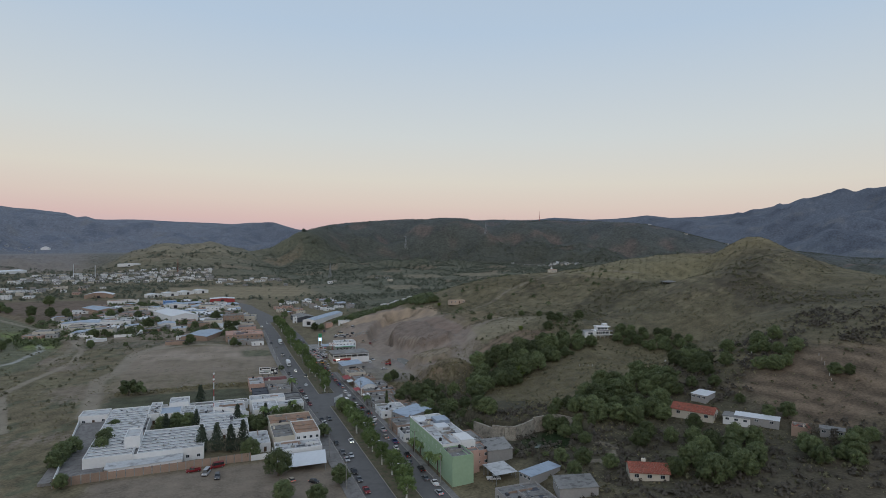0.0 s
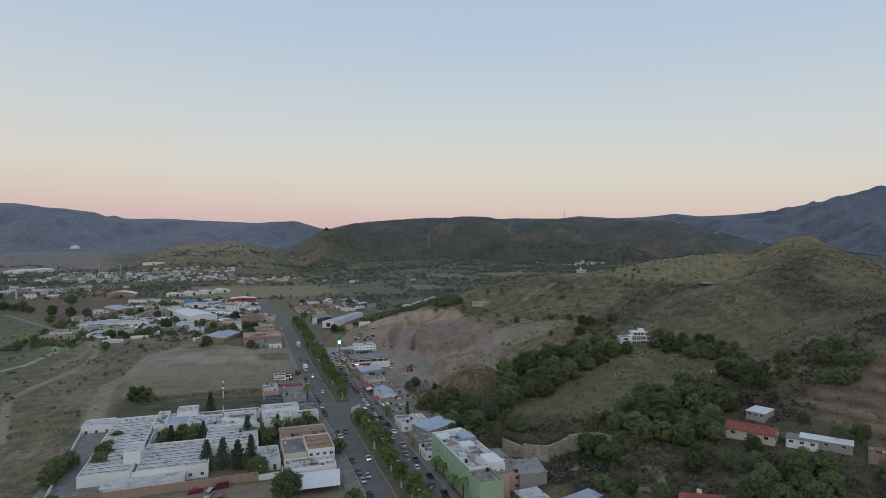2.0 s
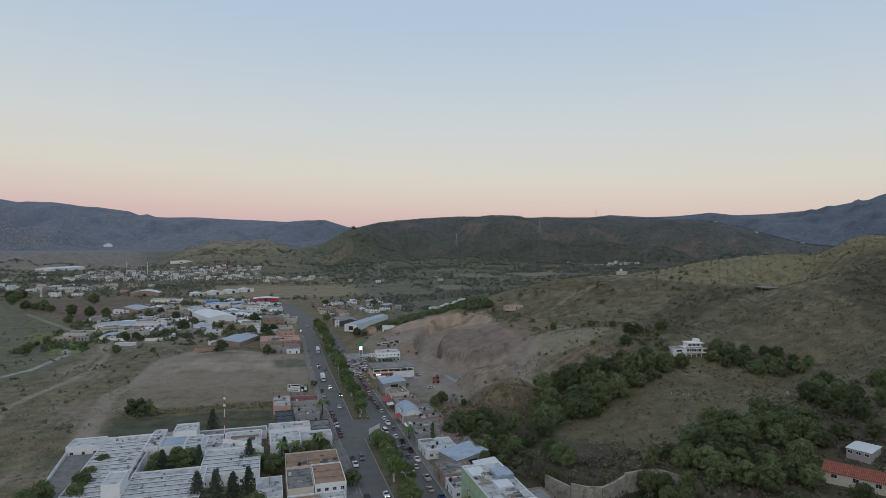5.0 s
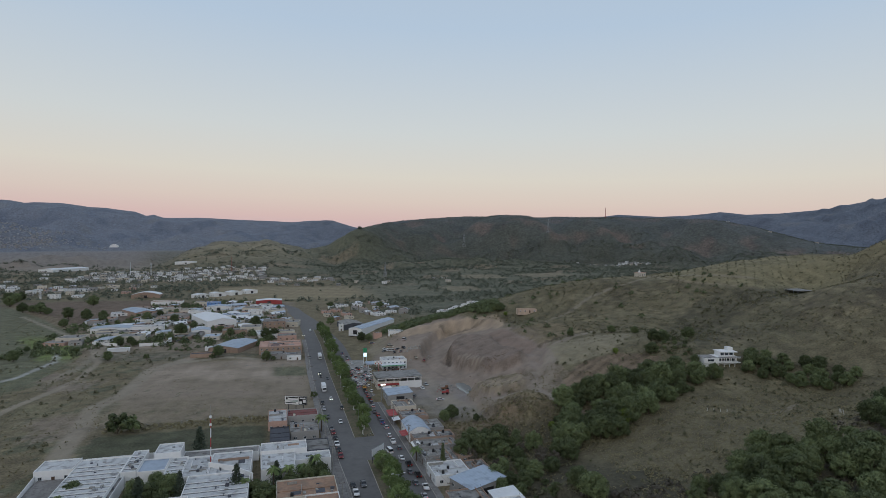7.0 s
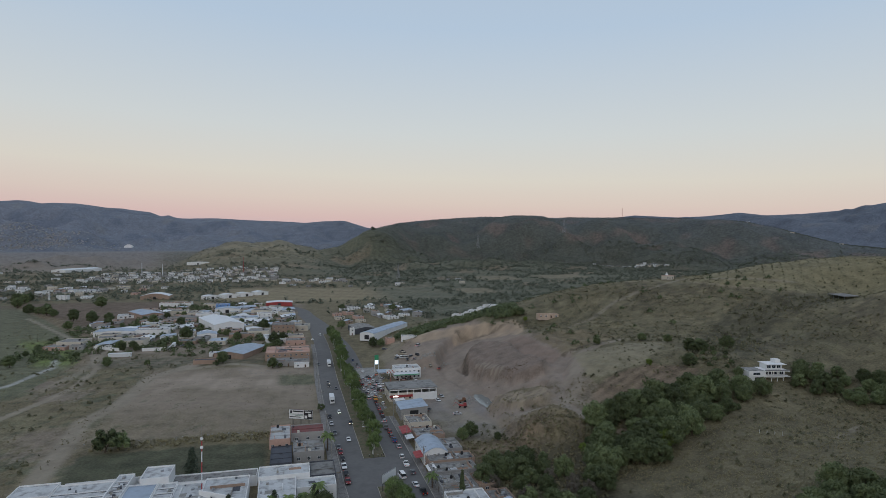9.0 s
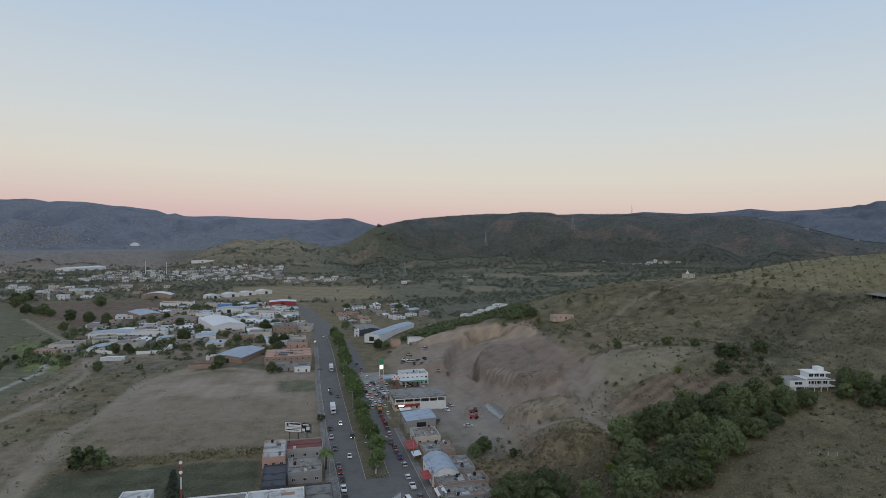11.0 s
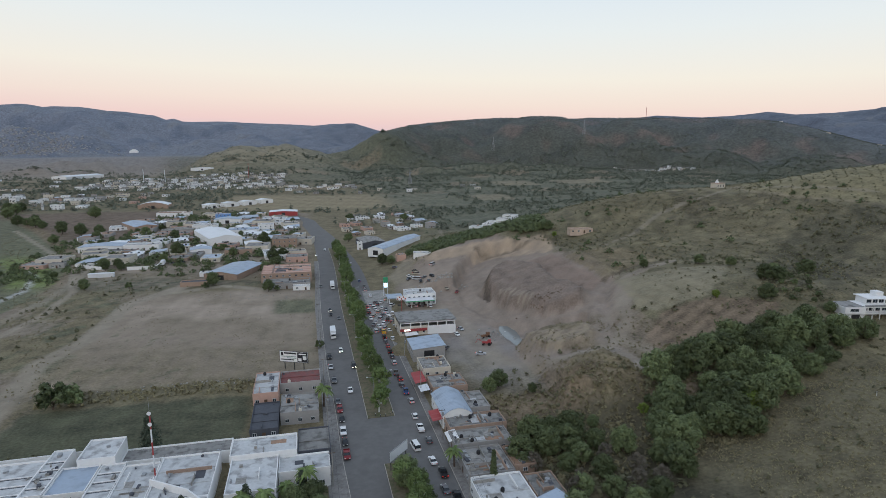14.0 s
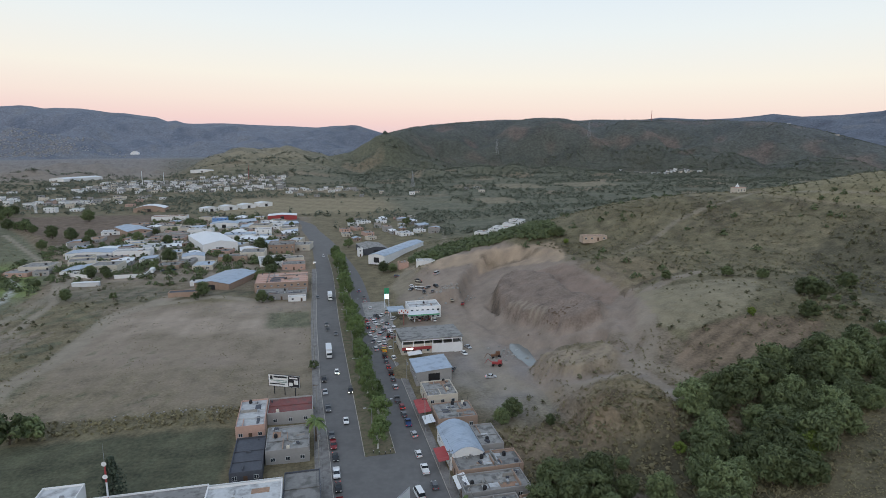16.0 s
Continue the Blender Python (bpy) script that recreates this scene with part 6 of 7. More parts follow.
tufts("gully_bushes", scatter(3000, 160, 380, 230, 460, (1.4, 3.6), 24, near_gully), 18, 0.2, leaf_scrub, "dark bushes along the hillside gullies", 25)
BANK_WOOD = [(60, 618), (74, 598), (100, 579), (126, 571), (146, 561), (156, 562), (164, 600), (150, 650), (128, 672), (92, 660), (70, 644)]
tufts("bank_wood", scatter(5200, 50, 195, 555, 680, (3.5, 8.0), 26, lambda x, y, r: inside(x, y, BANK_WOOD) and r < 0.42 + 0.3 * float(wave(x, y, 25, 70))), 44, 0.15, leaf_dark, "dense green wood behind the quarry bank", 27, "trees")
tufts("hill_bushes", scatter(420, 130, 330, 440, 640, (3.0, 6.5), 28, lambda x, y, r: r < 0.16 + 0.2 * float(wave(x, y, 60, 44))), 34, 0.16, leaf_dark, "single dark bushes across the upper slope", 29)

tufts("bare_brush", sow(5200, 56, 290, 120, 250, (1.4, 3.6), 33, lambda x, y, r: (r < 0.42 + 0.5 * wave(x, y, 45, 57)) & ~ellipse(x, y, 137, 195, 16, 14) & ~ellipse(x, y, 155, 175, 16, 22) & ~ellipse(x, y, 204, 180, 36, 30)), 16, 0.22, leaf_bare, "grey-brown leafless brush round the homes", 34)
tufts("grass_clumps", sow(26000, 90, 220, 240, 320, (0.3, 0.8), 35, lambda x, y, r: r < 0.5 + 0.4 * wave(x, y, 14, 58)), 4, 0.36, leaf_dry, "dry grass clumps on the open slope", 36, "grass")


def post_fence(points, gap, mat, label):
    ob = thing("fence", pose(0, 0, 0), label, "fence", "slope fences")
    me = Geo().box(-0.09, 0.09, -0.09, 0.09, -0.5, 1.5, 0.02).mesh("post", mat)
    for (ax, ay), (bx, by) in zip(points, points[1:]):
        n = max(1, int(math.hypot(bx - ax, by - ay) / gap))
        for k in range(n):
            u = k / n
            px, py = ax + (bx - ax) * u, ay + (by - ay) * u
            part("post", me, None, ob).location = (px, py, ground_z(px, py))
    return ob


post_fence([(151, 301), (158, 293)], 2.6, lime_bark, "limewashed fence posts across the grassy slope")
post_fence([(190, 216), (198, 222), (217, 228), (232, 232)], 3.0, lime_bark, "limewashed fence posts above the terraces")
post_fence([(182, 262), (187, 268), (196, 275)], 2.4, lime_bark, "limewashed fence posts across the grassy slope")
post_fence([(109, 210), (107, 203), (104, 190), (101, 178)], 3.0, wood_pole, "wooden fence posts along the footpath")
post_fence([(216, 196), (208, 186), (200, 178)], 3.4, lime_bark, "limewashed fence posts beside the lane")
post_fence([(134, 437), (149, 442), (163, 444), (182, 447)], 4.0, wood_pole, "wooden fence posts above the quarry track")


def rubble(name, cx, cy, rx, ry, count, sizes, mat, label, seed):
    """Loose stones as low irregular blocks."""
    rand, g = random.Random(seed), Geo()
    for _ in range(count):
        x, y, s = cx + rand.gauss(0, rx), cy + rand.gauss(0, ry), rand.uniform(*sizes)
        z = ground_z(x, y)
        g.box(x - s, x + s * rand.uniform(0.6, 1.2), y - s * rand.uniform(0.5, 1), y + s, z - 0.2, z + s * rand.uniform(0.5, 1.2), s * 0.3)
    return mesh_thing(name, g, mat, pose(0, 0, 0), label, "rubble", kind="stuff")


rubble("rubble", 71, 424, 4, 4, 60, (0.2, 0.7), concrete, "grey rubble dumped on the quarry floor", 41)
rubble("rubble", 98, 436, 5, 3, 40, (0.2, 0.6), material("brown_stone", (0.16, 0.12, 0.09), 0.95, 0.3, 0.5, 0.3), "brown stones below the spoil face", 42)
rubble("rubble", 66, 520, 9, 3, 60, (0.3, 0.8), concrete, "rubble and scrap behind the filling station", 43)
rubble("rubble", -60, 395, 26, 1.5, 90, (0.15, 0.4), concrete, "pale stones along the field edge", 44)
rubble("rubble", -40, 530, 20, 5, 60, (0.15, 0.4), concrete, "pale rubble strewn over the dirt lot", 45)
tufts("mound_brush", sow(3600, 60, 125, 320, 410, (0.4, 1.3), 48, lambda x, y, r: (ellipse(x, y, 81, 347, 17, 15) & (r < 0.8)) | ((x > 70) & (y < 400) & (r < 0.25 + 0.4 * wave(x, y, 22, 67)))), 6, 0.32, leaf_dry, "dry brush over the earth mounds", 49)

for x, y, s in ((-392, 1029, 1.5), (-346, 945, 1.4), (-315, 913, 1.5), (-303, 900, 1.1), (-266, 850, 1.4), (-241, 829, 1.4), (-252, 790, 1.1), (-280, 998, 1.6), (-214, 790, 1.1), (-173, 800, 1.1), (-140, 770, 1.1), (-121, 684, 1.3), (-161, 633, 0.7), (-150, 632, 0.7), (-155, 571, 0.75), (-77, 564, 0.9), (-226, 836, 1.1), (-330, 930, 1.2), (-55, 732, 1.2), (-36, 660, 1.0), (-43, 646, 1.1), (-41, 543, 0.8), (-165, 644, 0.9), (-156, 646, 0.8), (-316, 916, 1.5), (-410, 1075, 1.6), (-400, 1090, 1.4), (-395, 1060, 1.5), (-76, 670, 0.8)):
    plant(big[int(-x) % 3], x, y, s)


# ---- vehicles ----
tyre_mat = material("tyre_rubber", (0.02, 0.02, 0.02), 0.9, 0.1, 0.3, 0)
rim_mat = material("wheel_rim", (0.4, 0.4, 0.42), 0.4, 0.1, 0.3, 0, metal=0.7)
car_glass = glass("car_glass", (0.02, 0.025, 0.03))
lamp_clear = material("clear_lamp", (0.8, 0.8, 0.75), 0.2, 0.05, 0.3, 0)
lamp_lit = material("lit_headlamp", (1.0, 0.92, 0.75), 0.2, 0.02, 0.3, 0, glow=6.0)
lamp_red = material("red_lamp", (0.5, 0.02, 0.02), 0.3, 0.05, 0.3, 0)
lamp_brake = material("lit_brake_lamp", (1.0, 0.05, 0.03), 0.3, 0.02, 0.3, 0, glow=0.8)
PAINTS = {"white": (0.75, 0.75, 0.75), "silver": (0.42, 0.43, 0.45), "grey": (0.12, 0.125, 0.135), "black": (0.02, 0.02, 0.022), "red": (0.22, 0.025, 0.03), "blue": (0.04, 0.08, 0.2), "yellow": (0.6, 0.38, 0.04), "beige": (0.4, 0.36, 0.28)}
wheel_tyre = Geo().tube((-0.11, 0, 0), (0.11, 0, 0), 0.33, 0.33, 12).mesh("tyre", tyre_mat)
wheel_rim = Geo().tube((-0.115, 0, 0), (0.115, 0, 0), 0.2, 0.2, 10).mesh("rim", rim_mat)
CARS = {}


def car_model(kind, color, lit=False):
    key = (kind, color, lit)
    if key in CARS:
        return CARS[key]
    paint = material(color + "_car_paint", PAINTS[color], 0.3, 0.06, 0.8, 0)
    L, W, H = {"sedan": (4.5, 1.75, 1.45), "hatch": (3.9, 1.7, 1.5), "suv": (4.7, 1.85, 1.75), "pickup": (5.3, 1.9, 1.75), "van": (5.2, 1.95, 2.2)}[kind]
    ob = thing("car", pose(0, 0, 0), f"{color} {'hatchback' if kind == 'hatch' else kind} car on the asphalt", kind if kind in ("van", "pickup") else "car", "cars")
    l, w = L / 2, W / 2
    belt = {"sedan": 0.9, "hatch": 0.92, "suv": 1.05, "pickup": 1.05, "van": 1.15}[kind]
    prof = [(-l, 0.35), (-l + 0.05, belt - 0.12), (-l + 0.35, belt), (l - 1.25, belt), (l - 0.2, belt - 0.2), (l, belt - 0.4), (l, 0.35), (l - 0.3, 0.22), (-l + 0.3, 0.22)]
    if kind == "pickup":
        prof = [(-l, 0.45), (-l, belt), (-l + 0.06, belt), (-l + 0.07, 0.75), (-0.5, 0.75), (-0.45, belt), (l - 1.2, belt), (l - 0.1, belt - 0.2), (l, 0.5), (l - 0.3, 0.35), (-l + 0.3, 0.35)]
    body = Geo().prism(prof, -w, w)
    if kind == "pickup":
        body.box(-w, -w + 0.07, -l, -0.45, 0.7, belt).box(w - 0.07, w, -l, -0.45, 0.7, belt)
    part("body", body, paint, ob, f"{color} painted body")
    rear = {"sedan": (-l + 0.75, -l + 1.35), "hatch": (-l + 0.15, -l + 0.55), "suv": (-l + 0.1, -l + 0.45), "pickup": (-0.4, -0.25), "van": (-l + 0.05, -l + 0.2)}[kind]
    nose = {"sedan": (l - 1.25, l - 1.95), "hatch": (l - 1.0, l - 1.7), "suv": (l - 1.25, l - 1.9), "pickup": (l - 1.25, l - 1.9), "van": (l - 0.75, l - 1.35)}[kind]
    a, b = w - 0.05, w - 0.22
    glassy = [(-a, rear[0], belt), (a, rear[0], belt), (a, nose[0], belt), (-a, nose[0], belt), (-b, rear[1], H - 0.06), (b, rear[1], H - 0.06), (b, nose[1], H - 0.06), (-b, nose[1], H - 0.06)]
    part("cabin_glass", Geo().add(glassy, [(0, 1, 5, 4), (1, 2, 6, 5), (2, 3, 7, 6), (3, 0, 4, 7)]), car_glass, ob, "dark car windows")
    part("roof", Geo().box(-b - 0.03, b + 0.03, rear[1] - 0.05, nose[1] + 0.05, H - 0.07, H, 0.03), paint, ob)
    pillar = Geo()
    for s in (-1, 1):
        m = (rear[1] + nose[1]) / 2
        pillar.add([(s * (a + 0.012), m - 0.06, belt), (s * (a + 0.012), m + 0.06, belt), (s * (b + 0.012), m + 0.06, H - 0.06), (s * (b + 0.012), m - 0.06, H - 0.06)], [(0, 1, 2, 3)])
    part("door_pillar", pillar, paint, ob)
    for sx in (-1, 1):
        for yy in (-l + 0.85, l - 0.85):
            wh = part("wheel", wheel_tyre, None, ob)
            wh.location = (sx * (w - 0.1), yy, 0.33)
            part("rim", wheel_rim, None, wh, "metal rim").location = (sx * 0.005, 0, 0)
        part("headlight", Geo().box(-0.2, 0.2, -0.06, 0.03, -0.08, 0.08), lamp_lit if lit else lamp_clear, ob).location = (sx * (w - 0.28), l - 0.02, belt - 0.3)
        part("tail_light", Geo().box(-0.14, 0.14, -0.03, 0.05, -0.1, 0.1), lamp_red if lit or color in ("white", "grey") else lamp_brake, ob).location = (sx * (w - 0.2), -l, belt - 0.2)
        part("mirror", Geo().box(-0.09, 0.09, -0.05, 0.05, -0.06, 0.06), paint, ob).location = (sx * (w + 0.05), nose[0] - 0.3, belt + 0.05)
    part("bumper", Geo().box(-w + 0.05, w - 0.05, l - 0.05, l + 0.06, 0.3, 0.5), dark_metal, ob)
    part("number_plate", Geo().box(-0.2, 0.2, -l - 0.02, -l + 0.02, 0.55, 0.67), white_metal, ob)
    CARS[key] = ob
    return ob


def park(kind, color, x, y, turn, lit=False, z=None):
    return copy_thing(car_model(kind, color, lit), pose(x, y, (0.11 if z is None and -11 < x < 40 and y < 900 else ground_z(x, y)) if z is None else z, 0, 0, turn))


kinds = ["sedan", "hatch", "suv", "pickup", "sedan", "hatch", "van"]
shades = ["white", "silver", "grey", "black", "beige", "white", "grey", "blue", "silver", "black"]
crand = random.Random(9)
# southbound, parked at the western kerb and moving
PARKED = [(-7.6, 369), (-7.4, 362.5), (-7.5, 355), (-7.2, 346), (-7.6, 339), (-7.8, 389), (-8, 403.6), (-8, 416), (-8.4, 550), (-8, 331), (-8, 300), (-8, 293), (-7.8, 262), (-8, 249), (-7.8, 240), (-7.9, 226), (-8, 218), (-7.8, 207)]
for k, (x, y) in enumerate(PARKED):
    park(kinds[(k * 3) % 6], ["grey", "red", "black", "white", "black", "grey", "silver", "black"][k % 8], kerb_x(y) + 1.35 + 0.1 * (k % 3), y, 180)
for k, (x, y, c) in enumerate([(-2.5, 378, "white"), (-3.3, 422.5, "white"), (0.8, 402.7, "black"), (-5.2, 490.7, "grey"), (-5.0, 482, "black"), (-1.2, 474.3, "grey"), (-9, 664, "white"), (-1, 690, "white"), (-2, 300, "grey"), (1, 262, "white"), (-3, 244, "silver")]):
    park(kinds[k % 5], c, x, y, 180, k in (1, 2, 3, 6, 9))
# northbound queue
QUEUE = [(17.2, 351.3), (17.4, 342.4), (18.4, 333.9), (18.1, 363.6), (17.6, 371.9), (17.2, 378.4), (17.5, 384.6), (16.8, 390.9), (17.8, 402.3), (18, 410.1), (18.1, 416.7), (18.1, 423.8), (18, 430.5), (18.2, 437.2), (21.8, 434.2), (14.5, 615.5), (19, 541), (18.6, 532.5), (17.5, 560)]
for k, (x, y) in enumerate(QUEUE):
    park(kinds[(k * 2 + 1) % 6], ["white", "white", "grey", "silver", "blue", "grey", "red", "grey", "silver", "grey", "black", "red", "grey", "black"][k % 14], x, y, crand.uniform(-3, 3))
park("van", "white", 13.6, 331, 8)
for k, (x, y) in enumerate([(17, 322), (18.5, 315), (17.2, 307), (19.5, 303), (17, 296), (19.6, 291), (17.4, 284), (18.8, 272), (17.2, 262), (19.4, 254), (17.5, 246), (19.5, 236), (17.8, 228), (19.8, 219), (18.2, 210), (20, 204), (18.5, 196)]):
    park(kinds[(k * 3) % 6], shades[(k * 3) % 10], x, y, crand.uniform(-4, 4))
# the jam before the petrol station
JAM = [(17.8, 454.4), (20.8, 451.4), (21, 459.2), (23.7, 464.9), (20.7, 468.1), (26.6, 464.2), (19.8, 487), (21.1, 481.1), (23.7, 489), (25, 480.2), (28, 476), (33.7, 489.5), (18.2, 496), (21.8, 501.4), (25.2, 501), (28.6, 507), (30.4, 493), (33.5, 510), (20.5, 518), (39, 487.0), (43, 484.5), (46.5, 484.5), (50.4, 482), (17.6, 474), (17.2, 463)]
for k, (x, y) in enumerate(JAM):
    park(kinds[(k * 5) % 6], ["white", "silver", "white", "black", "silver", "grey", "white", "beige"][k % 8], x, y, crand.uniform(-35, 15))
for k in range(40):
    x, y = 15.6 + 3.3 * (k % 4) + crand.uniform(-0.4, 0.4), 447 + 5.6 * (k // 4) + crand.uniform(-0.5, 0.5)
    if all(math.hypot(x - a, (y - b) * 0.7) > 2.7 for a, b in JAM + QUEUE) and y < 503:
        park(kinds[(k * 5 + 2) % 6], ["silver", "grey", "white", "black", "red", "white", "beige"][k % 7], x, y, crand.uniform(-8, 8))
for k, (x, y) in enumerate([(50.3, 549.8), (49, 543), (53, 536), (54, 528), (58, 522), (67.3, 512.3), (73, 508.3), (45.3, 630), (46, 587), (67.9, 555.5), (62, 530)]):
    park(kinds[(k * 3) % 7], ["white", "grey", "silver", "black", "grey", "beige", "red"][k % 7], x, y, crand.uniform(0, 360))
park("pickup", "red", -64.7, 247.5, 95)
park("van", "red", -56, 248.5, 100)
park("pickup", "yellow", 18.9, 444.4, 0)
for k, (x, y) in enumerate([(52.7, 430), (56.2, 436.5), (42.9, 412), (55.7, 557), (55, 549), (51.7, 541), (57.5, 534), (46.4, 588), (55.7, 400.8), (44, 200), (41, 197), (-60, 243), (-56, 238), (-22, 222), (-30, 226), (-128, 641), (-118, 647), (-112, 650)]):
    park(kinds[(k * 3 + 1) % 7], shades[k % 10], x, y, crand.uniform(0, 360))


def lorry(x, y, turn, box_mat, cab, label):
    ob = thing("lorry", pose(x, y, 0.11 if x > -11 else ground_z(x, y), 0, 0, turn), label, "lorry")
    part("cargo_box", Geo().box(-1.25, 1.25, -6, 2.6, 1.0, 3.7), box_mat, ob)
    part("cab", Geo().box(-1.2, 1.2, 2.9, 5.0, 0.6, 2.9, 0.08), cab, ob)
    part("windscreen", Geo().box(-1.05, 1.05, 4.9, 5.03, 1.7, 2.6), car_glass, ob)
    part("chassis", Geo().box(-0.9, 0.9, -5.8, 4.8, 0.55, 0.98), dark_metal, ob)
    for sx in (-1, 1):
        for yy in (-4.6, -3.4, 3.9):
            wh = part("wheel", wheel_tyre, None, ob)
            wh.location, wh.scale = (sx * 1.05, yy, 0.5), (1.5, 1.5, 1.5)
            part("rim", wheel_rim, None, wh, "metal rim")
        part("headlight", Geo().box(-0.2, 0.2, 0, 0.06, -0.1, 0.1), lamp_clear, ob).location = (sx * 0.8, 5.0, 0.9)
    return ob


lorry(-5.6, 445, 180, white_metal, material("white_car_paint", PAINTS["white"], 0.3, 0.06, 0.8, 0), "white box lorry at the roadside")
lorry(-1.2, 545, 180, white_metal, material("white_car_paint", PAINTS["white"], 0.3, 0.06, 0.8, 0), "white delivery lorry on the avenue")
lorry(-124, 644, 5, white_metal, material("white_car_paint", PAINTS["white"], 0.3, 0.06, 0.8, 0), "white box lorry parked in a yard")


def tractor(x, y, turn, color, label):
    z = ground_z(x, y)
    ob = thing("tractor", pose(x, y, z, 0, 0, turn), label, "tractor")
    part("bonnet", Geo().box(-0.5, 0.5, 0, 2.4, 0.8, 1.7, 0.06), color, ob)
    part("cabin", Geo().box(-0.75, 0.75, -1.6, 0, 0.9, 2.7, 0.1), color, ob)
    part("boom", Geo().tube((0, 2.2, 1.2), (0, 4.4, 2.6), 0.15, 0.1, 6).tube((0, 4.4, 2.6), (0, 5.6, 0.6), 0.1, 0.1, 6), color, ob)
    for sx in (-1, 1):
        for yy, s in ((-1, 2.2), (1.9, 1.4)):
            wh = part("wheel", wheel_tyre, None, ob)
            wh.location, wh.scale = (sx * 0.95, yy, 0.33 * s), (1.8, s, s)
    return ob


tractor(62.1, 411.3, 60, red_paint, "red tractor with a loader arm on dirt")
tractor(64.5, 421, 100, material("rusty_metal", (0.2, 0.11, 0.07), 0.9, 0.3, 0.4, 0.2), "rusty farm machine on the quarry floor")


# ---- street furniture ----
def lamp_post(x, y, arms, label, tall=9.0):
    ob = thing("street_lamp", pose(x, y, 0.2), label, "street lamp", "street lamps")
    part("pole", Geo().tube((0, 0, 0), (0, 0, tall), 0.11, 0.06, 8), grey_metal, ob)
    for s in arms:
        part("arm", Geo().tube((0, 0, tall - 0.1), (s * 1.8, 0, tall + 0.35), 0.05, 0.04, 6), grey_metal, ob)
        part("lamp_head", Geo().box(s * 2.1 - 0.4, s * 2.1 + 0.4, -0.15, 0.15, tall + 0.28, tall + 0.42), white_metal, ob)
    return ob


for y in (367, 413, 449, 486, 523, 560, 597):
    lamp_post(5 + float(drift(y)), y, (-1,), "grey street lamp on the median")
for y in (372, 430, 505, 580):
    lamp_post(10 + float(drift(y)), y, (1,), "grey street lamp on the median")
for y in (205, 232, 258, 284):
    lamp_post(8, y, (-1, 1), "double-armed street lamp on the median")


def utility_pole(x, y, tall=10.0, box=False):
    z = ground_z(x, y)
    ob = thing("utility_pole", pose(x, y, z), "concrete utility pole with crossarm", "utility pole", "utility poles")
    part("pole", Geo().tube((0, 0, -0.5), (0, 0, tall), 0.17, 0.11, 8), concrete, ob)
    part("crossarm", Geo().box(-0.9, 0.9, -0.06, 0.06, tall - 0.6, tall - 0.46), wood_pole, ob)
    for a in (-0.8, 0, 0.8):
        part("insulator", Geo().tube((a, 0, tall - 0.46), (a, 0, tall - 0.2), 0.06, 0.05, 6), dark_metal, ob)
    if box:
        part("transformer", Geo().tube((0.35, 0, tall - 2.2), (0.35, 0, tall - 1.1), 0.28, 0.28, 10), grey_metal, ob)
    return x, y, z + tall


def cable(a, b, off, sag=0.9):
    g = Geo()
    pts = [Vector(a).lerp(Vector(b), k / 6) + Vector((off, 0, -0.25 - sag * 4 * (k / 6) * (1 - k / 6))) for k in range(7)]
    for p, q in zip(pts, pts[1:]):
        g.tube(p, q, 0.022, 0.022, 3, False)
    return mesh_thing("cable", g, tank_black, pose(0, 0, 0), "thin black overhead cable between poles", "cable", "overhead cables")


east = [utility_pole(22.6, y, 10.5, y in (404, 334)) for y in (205, 236, 270, 302, 334, 368, 404, 440)]
west = [utility_pole(-11.9, y, 10.5, y in (352,)) for y in (212, 246, 280, 316, 352, 388, 430, 470, 505, 543, 580)]
for row in (east, west):
    for a, b in zip(row, row[1:]):
        for off in (-0.8, 0.8):
            cable(a, b, off)


def billboard():
    ob = thing("billboard", pose(-23.3, 405, ground_z(-23.3, 405), 0, 0, -25), "large roadside billboard with worn black and white print", "billboard")
    for a in (-4.2, 0, 4.2):
        part("post", Geo().box(a - 0.13, a + 0.13, 0.1, 0.36, -0.5, 7.6), dark_metal, ob)
    part("panel", Geo().box(-6.2, 6.2, -0.1, 0.1, 3.4, 7.8), white_wall, ob)
    part("frame", Geo().box(-6.35, 6.35, -0.08, 0.14, 7.8, 7.95).box(-6.35, 6.35, -0.08, 0.14, 3.25, 3.4).box(-6.35, -6.2, -0.08, 0.14, 3.4, 7.8).box(6.2, 6.35, -0.08, 0.14, 3.4, 7.8), dark_metal, ob)
    ink = material("black_print", (0.03, 0.03, 0.035), 0.7, 0.2, 0.4, 0)
    grey = material("green_grey_print", (0.25, 0.33, 0.3), 0.7, 0.2, 0.4, 0)
    for x0, x1, z0, z1, m in ((1.6, 6.1, 3.5, 7.7, ink), (-5.6, -4.6, 6.0, 7.4, ink), (-4.2, 1.2, 6.7, 7.4, ink), (-5.8, 1.2, 5.5, 5.8, grey), (-3.0, 1.2, 4.9, 5.2, grey), (-5.8, 0.2, 4.1, 4.5, ink)):
        part("printed_bar", Geo().box(x0, x1, -0.125, -0.1, z0, z1), m, ob)
    for x0, x1, z0, z1 in ((2.0, 3.4, 3.9, 5.2), (4.0, 5.6, 4.6, 6.2), (2.2, 5.4, 6.7, 7.2)):
        part("printed_bar", Geo().box(x0, x1, -0.145, -0.125, z0, z1), white_wall, ob)
    return ob


billboard()


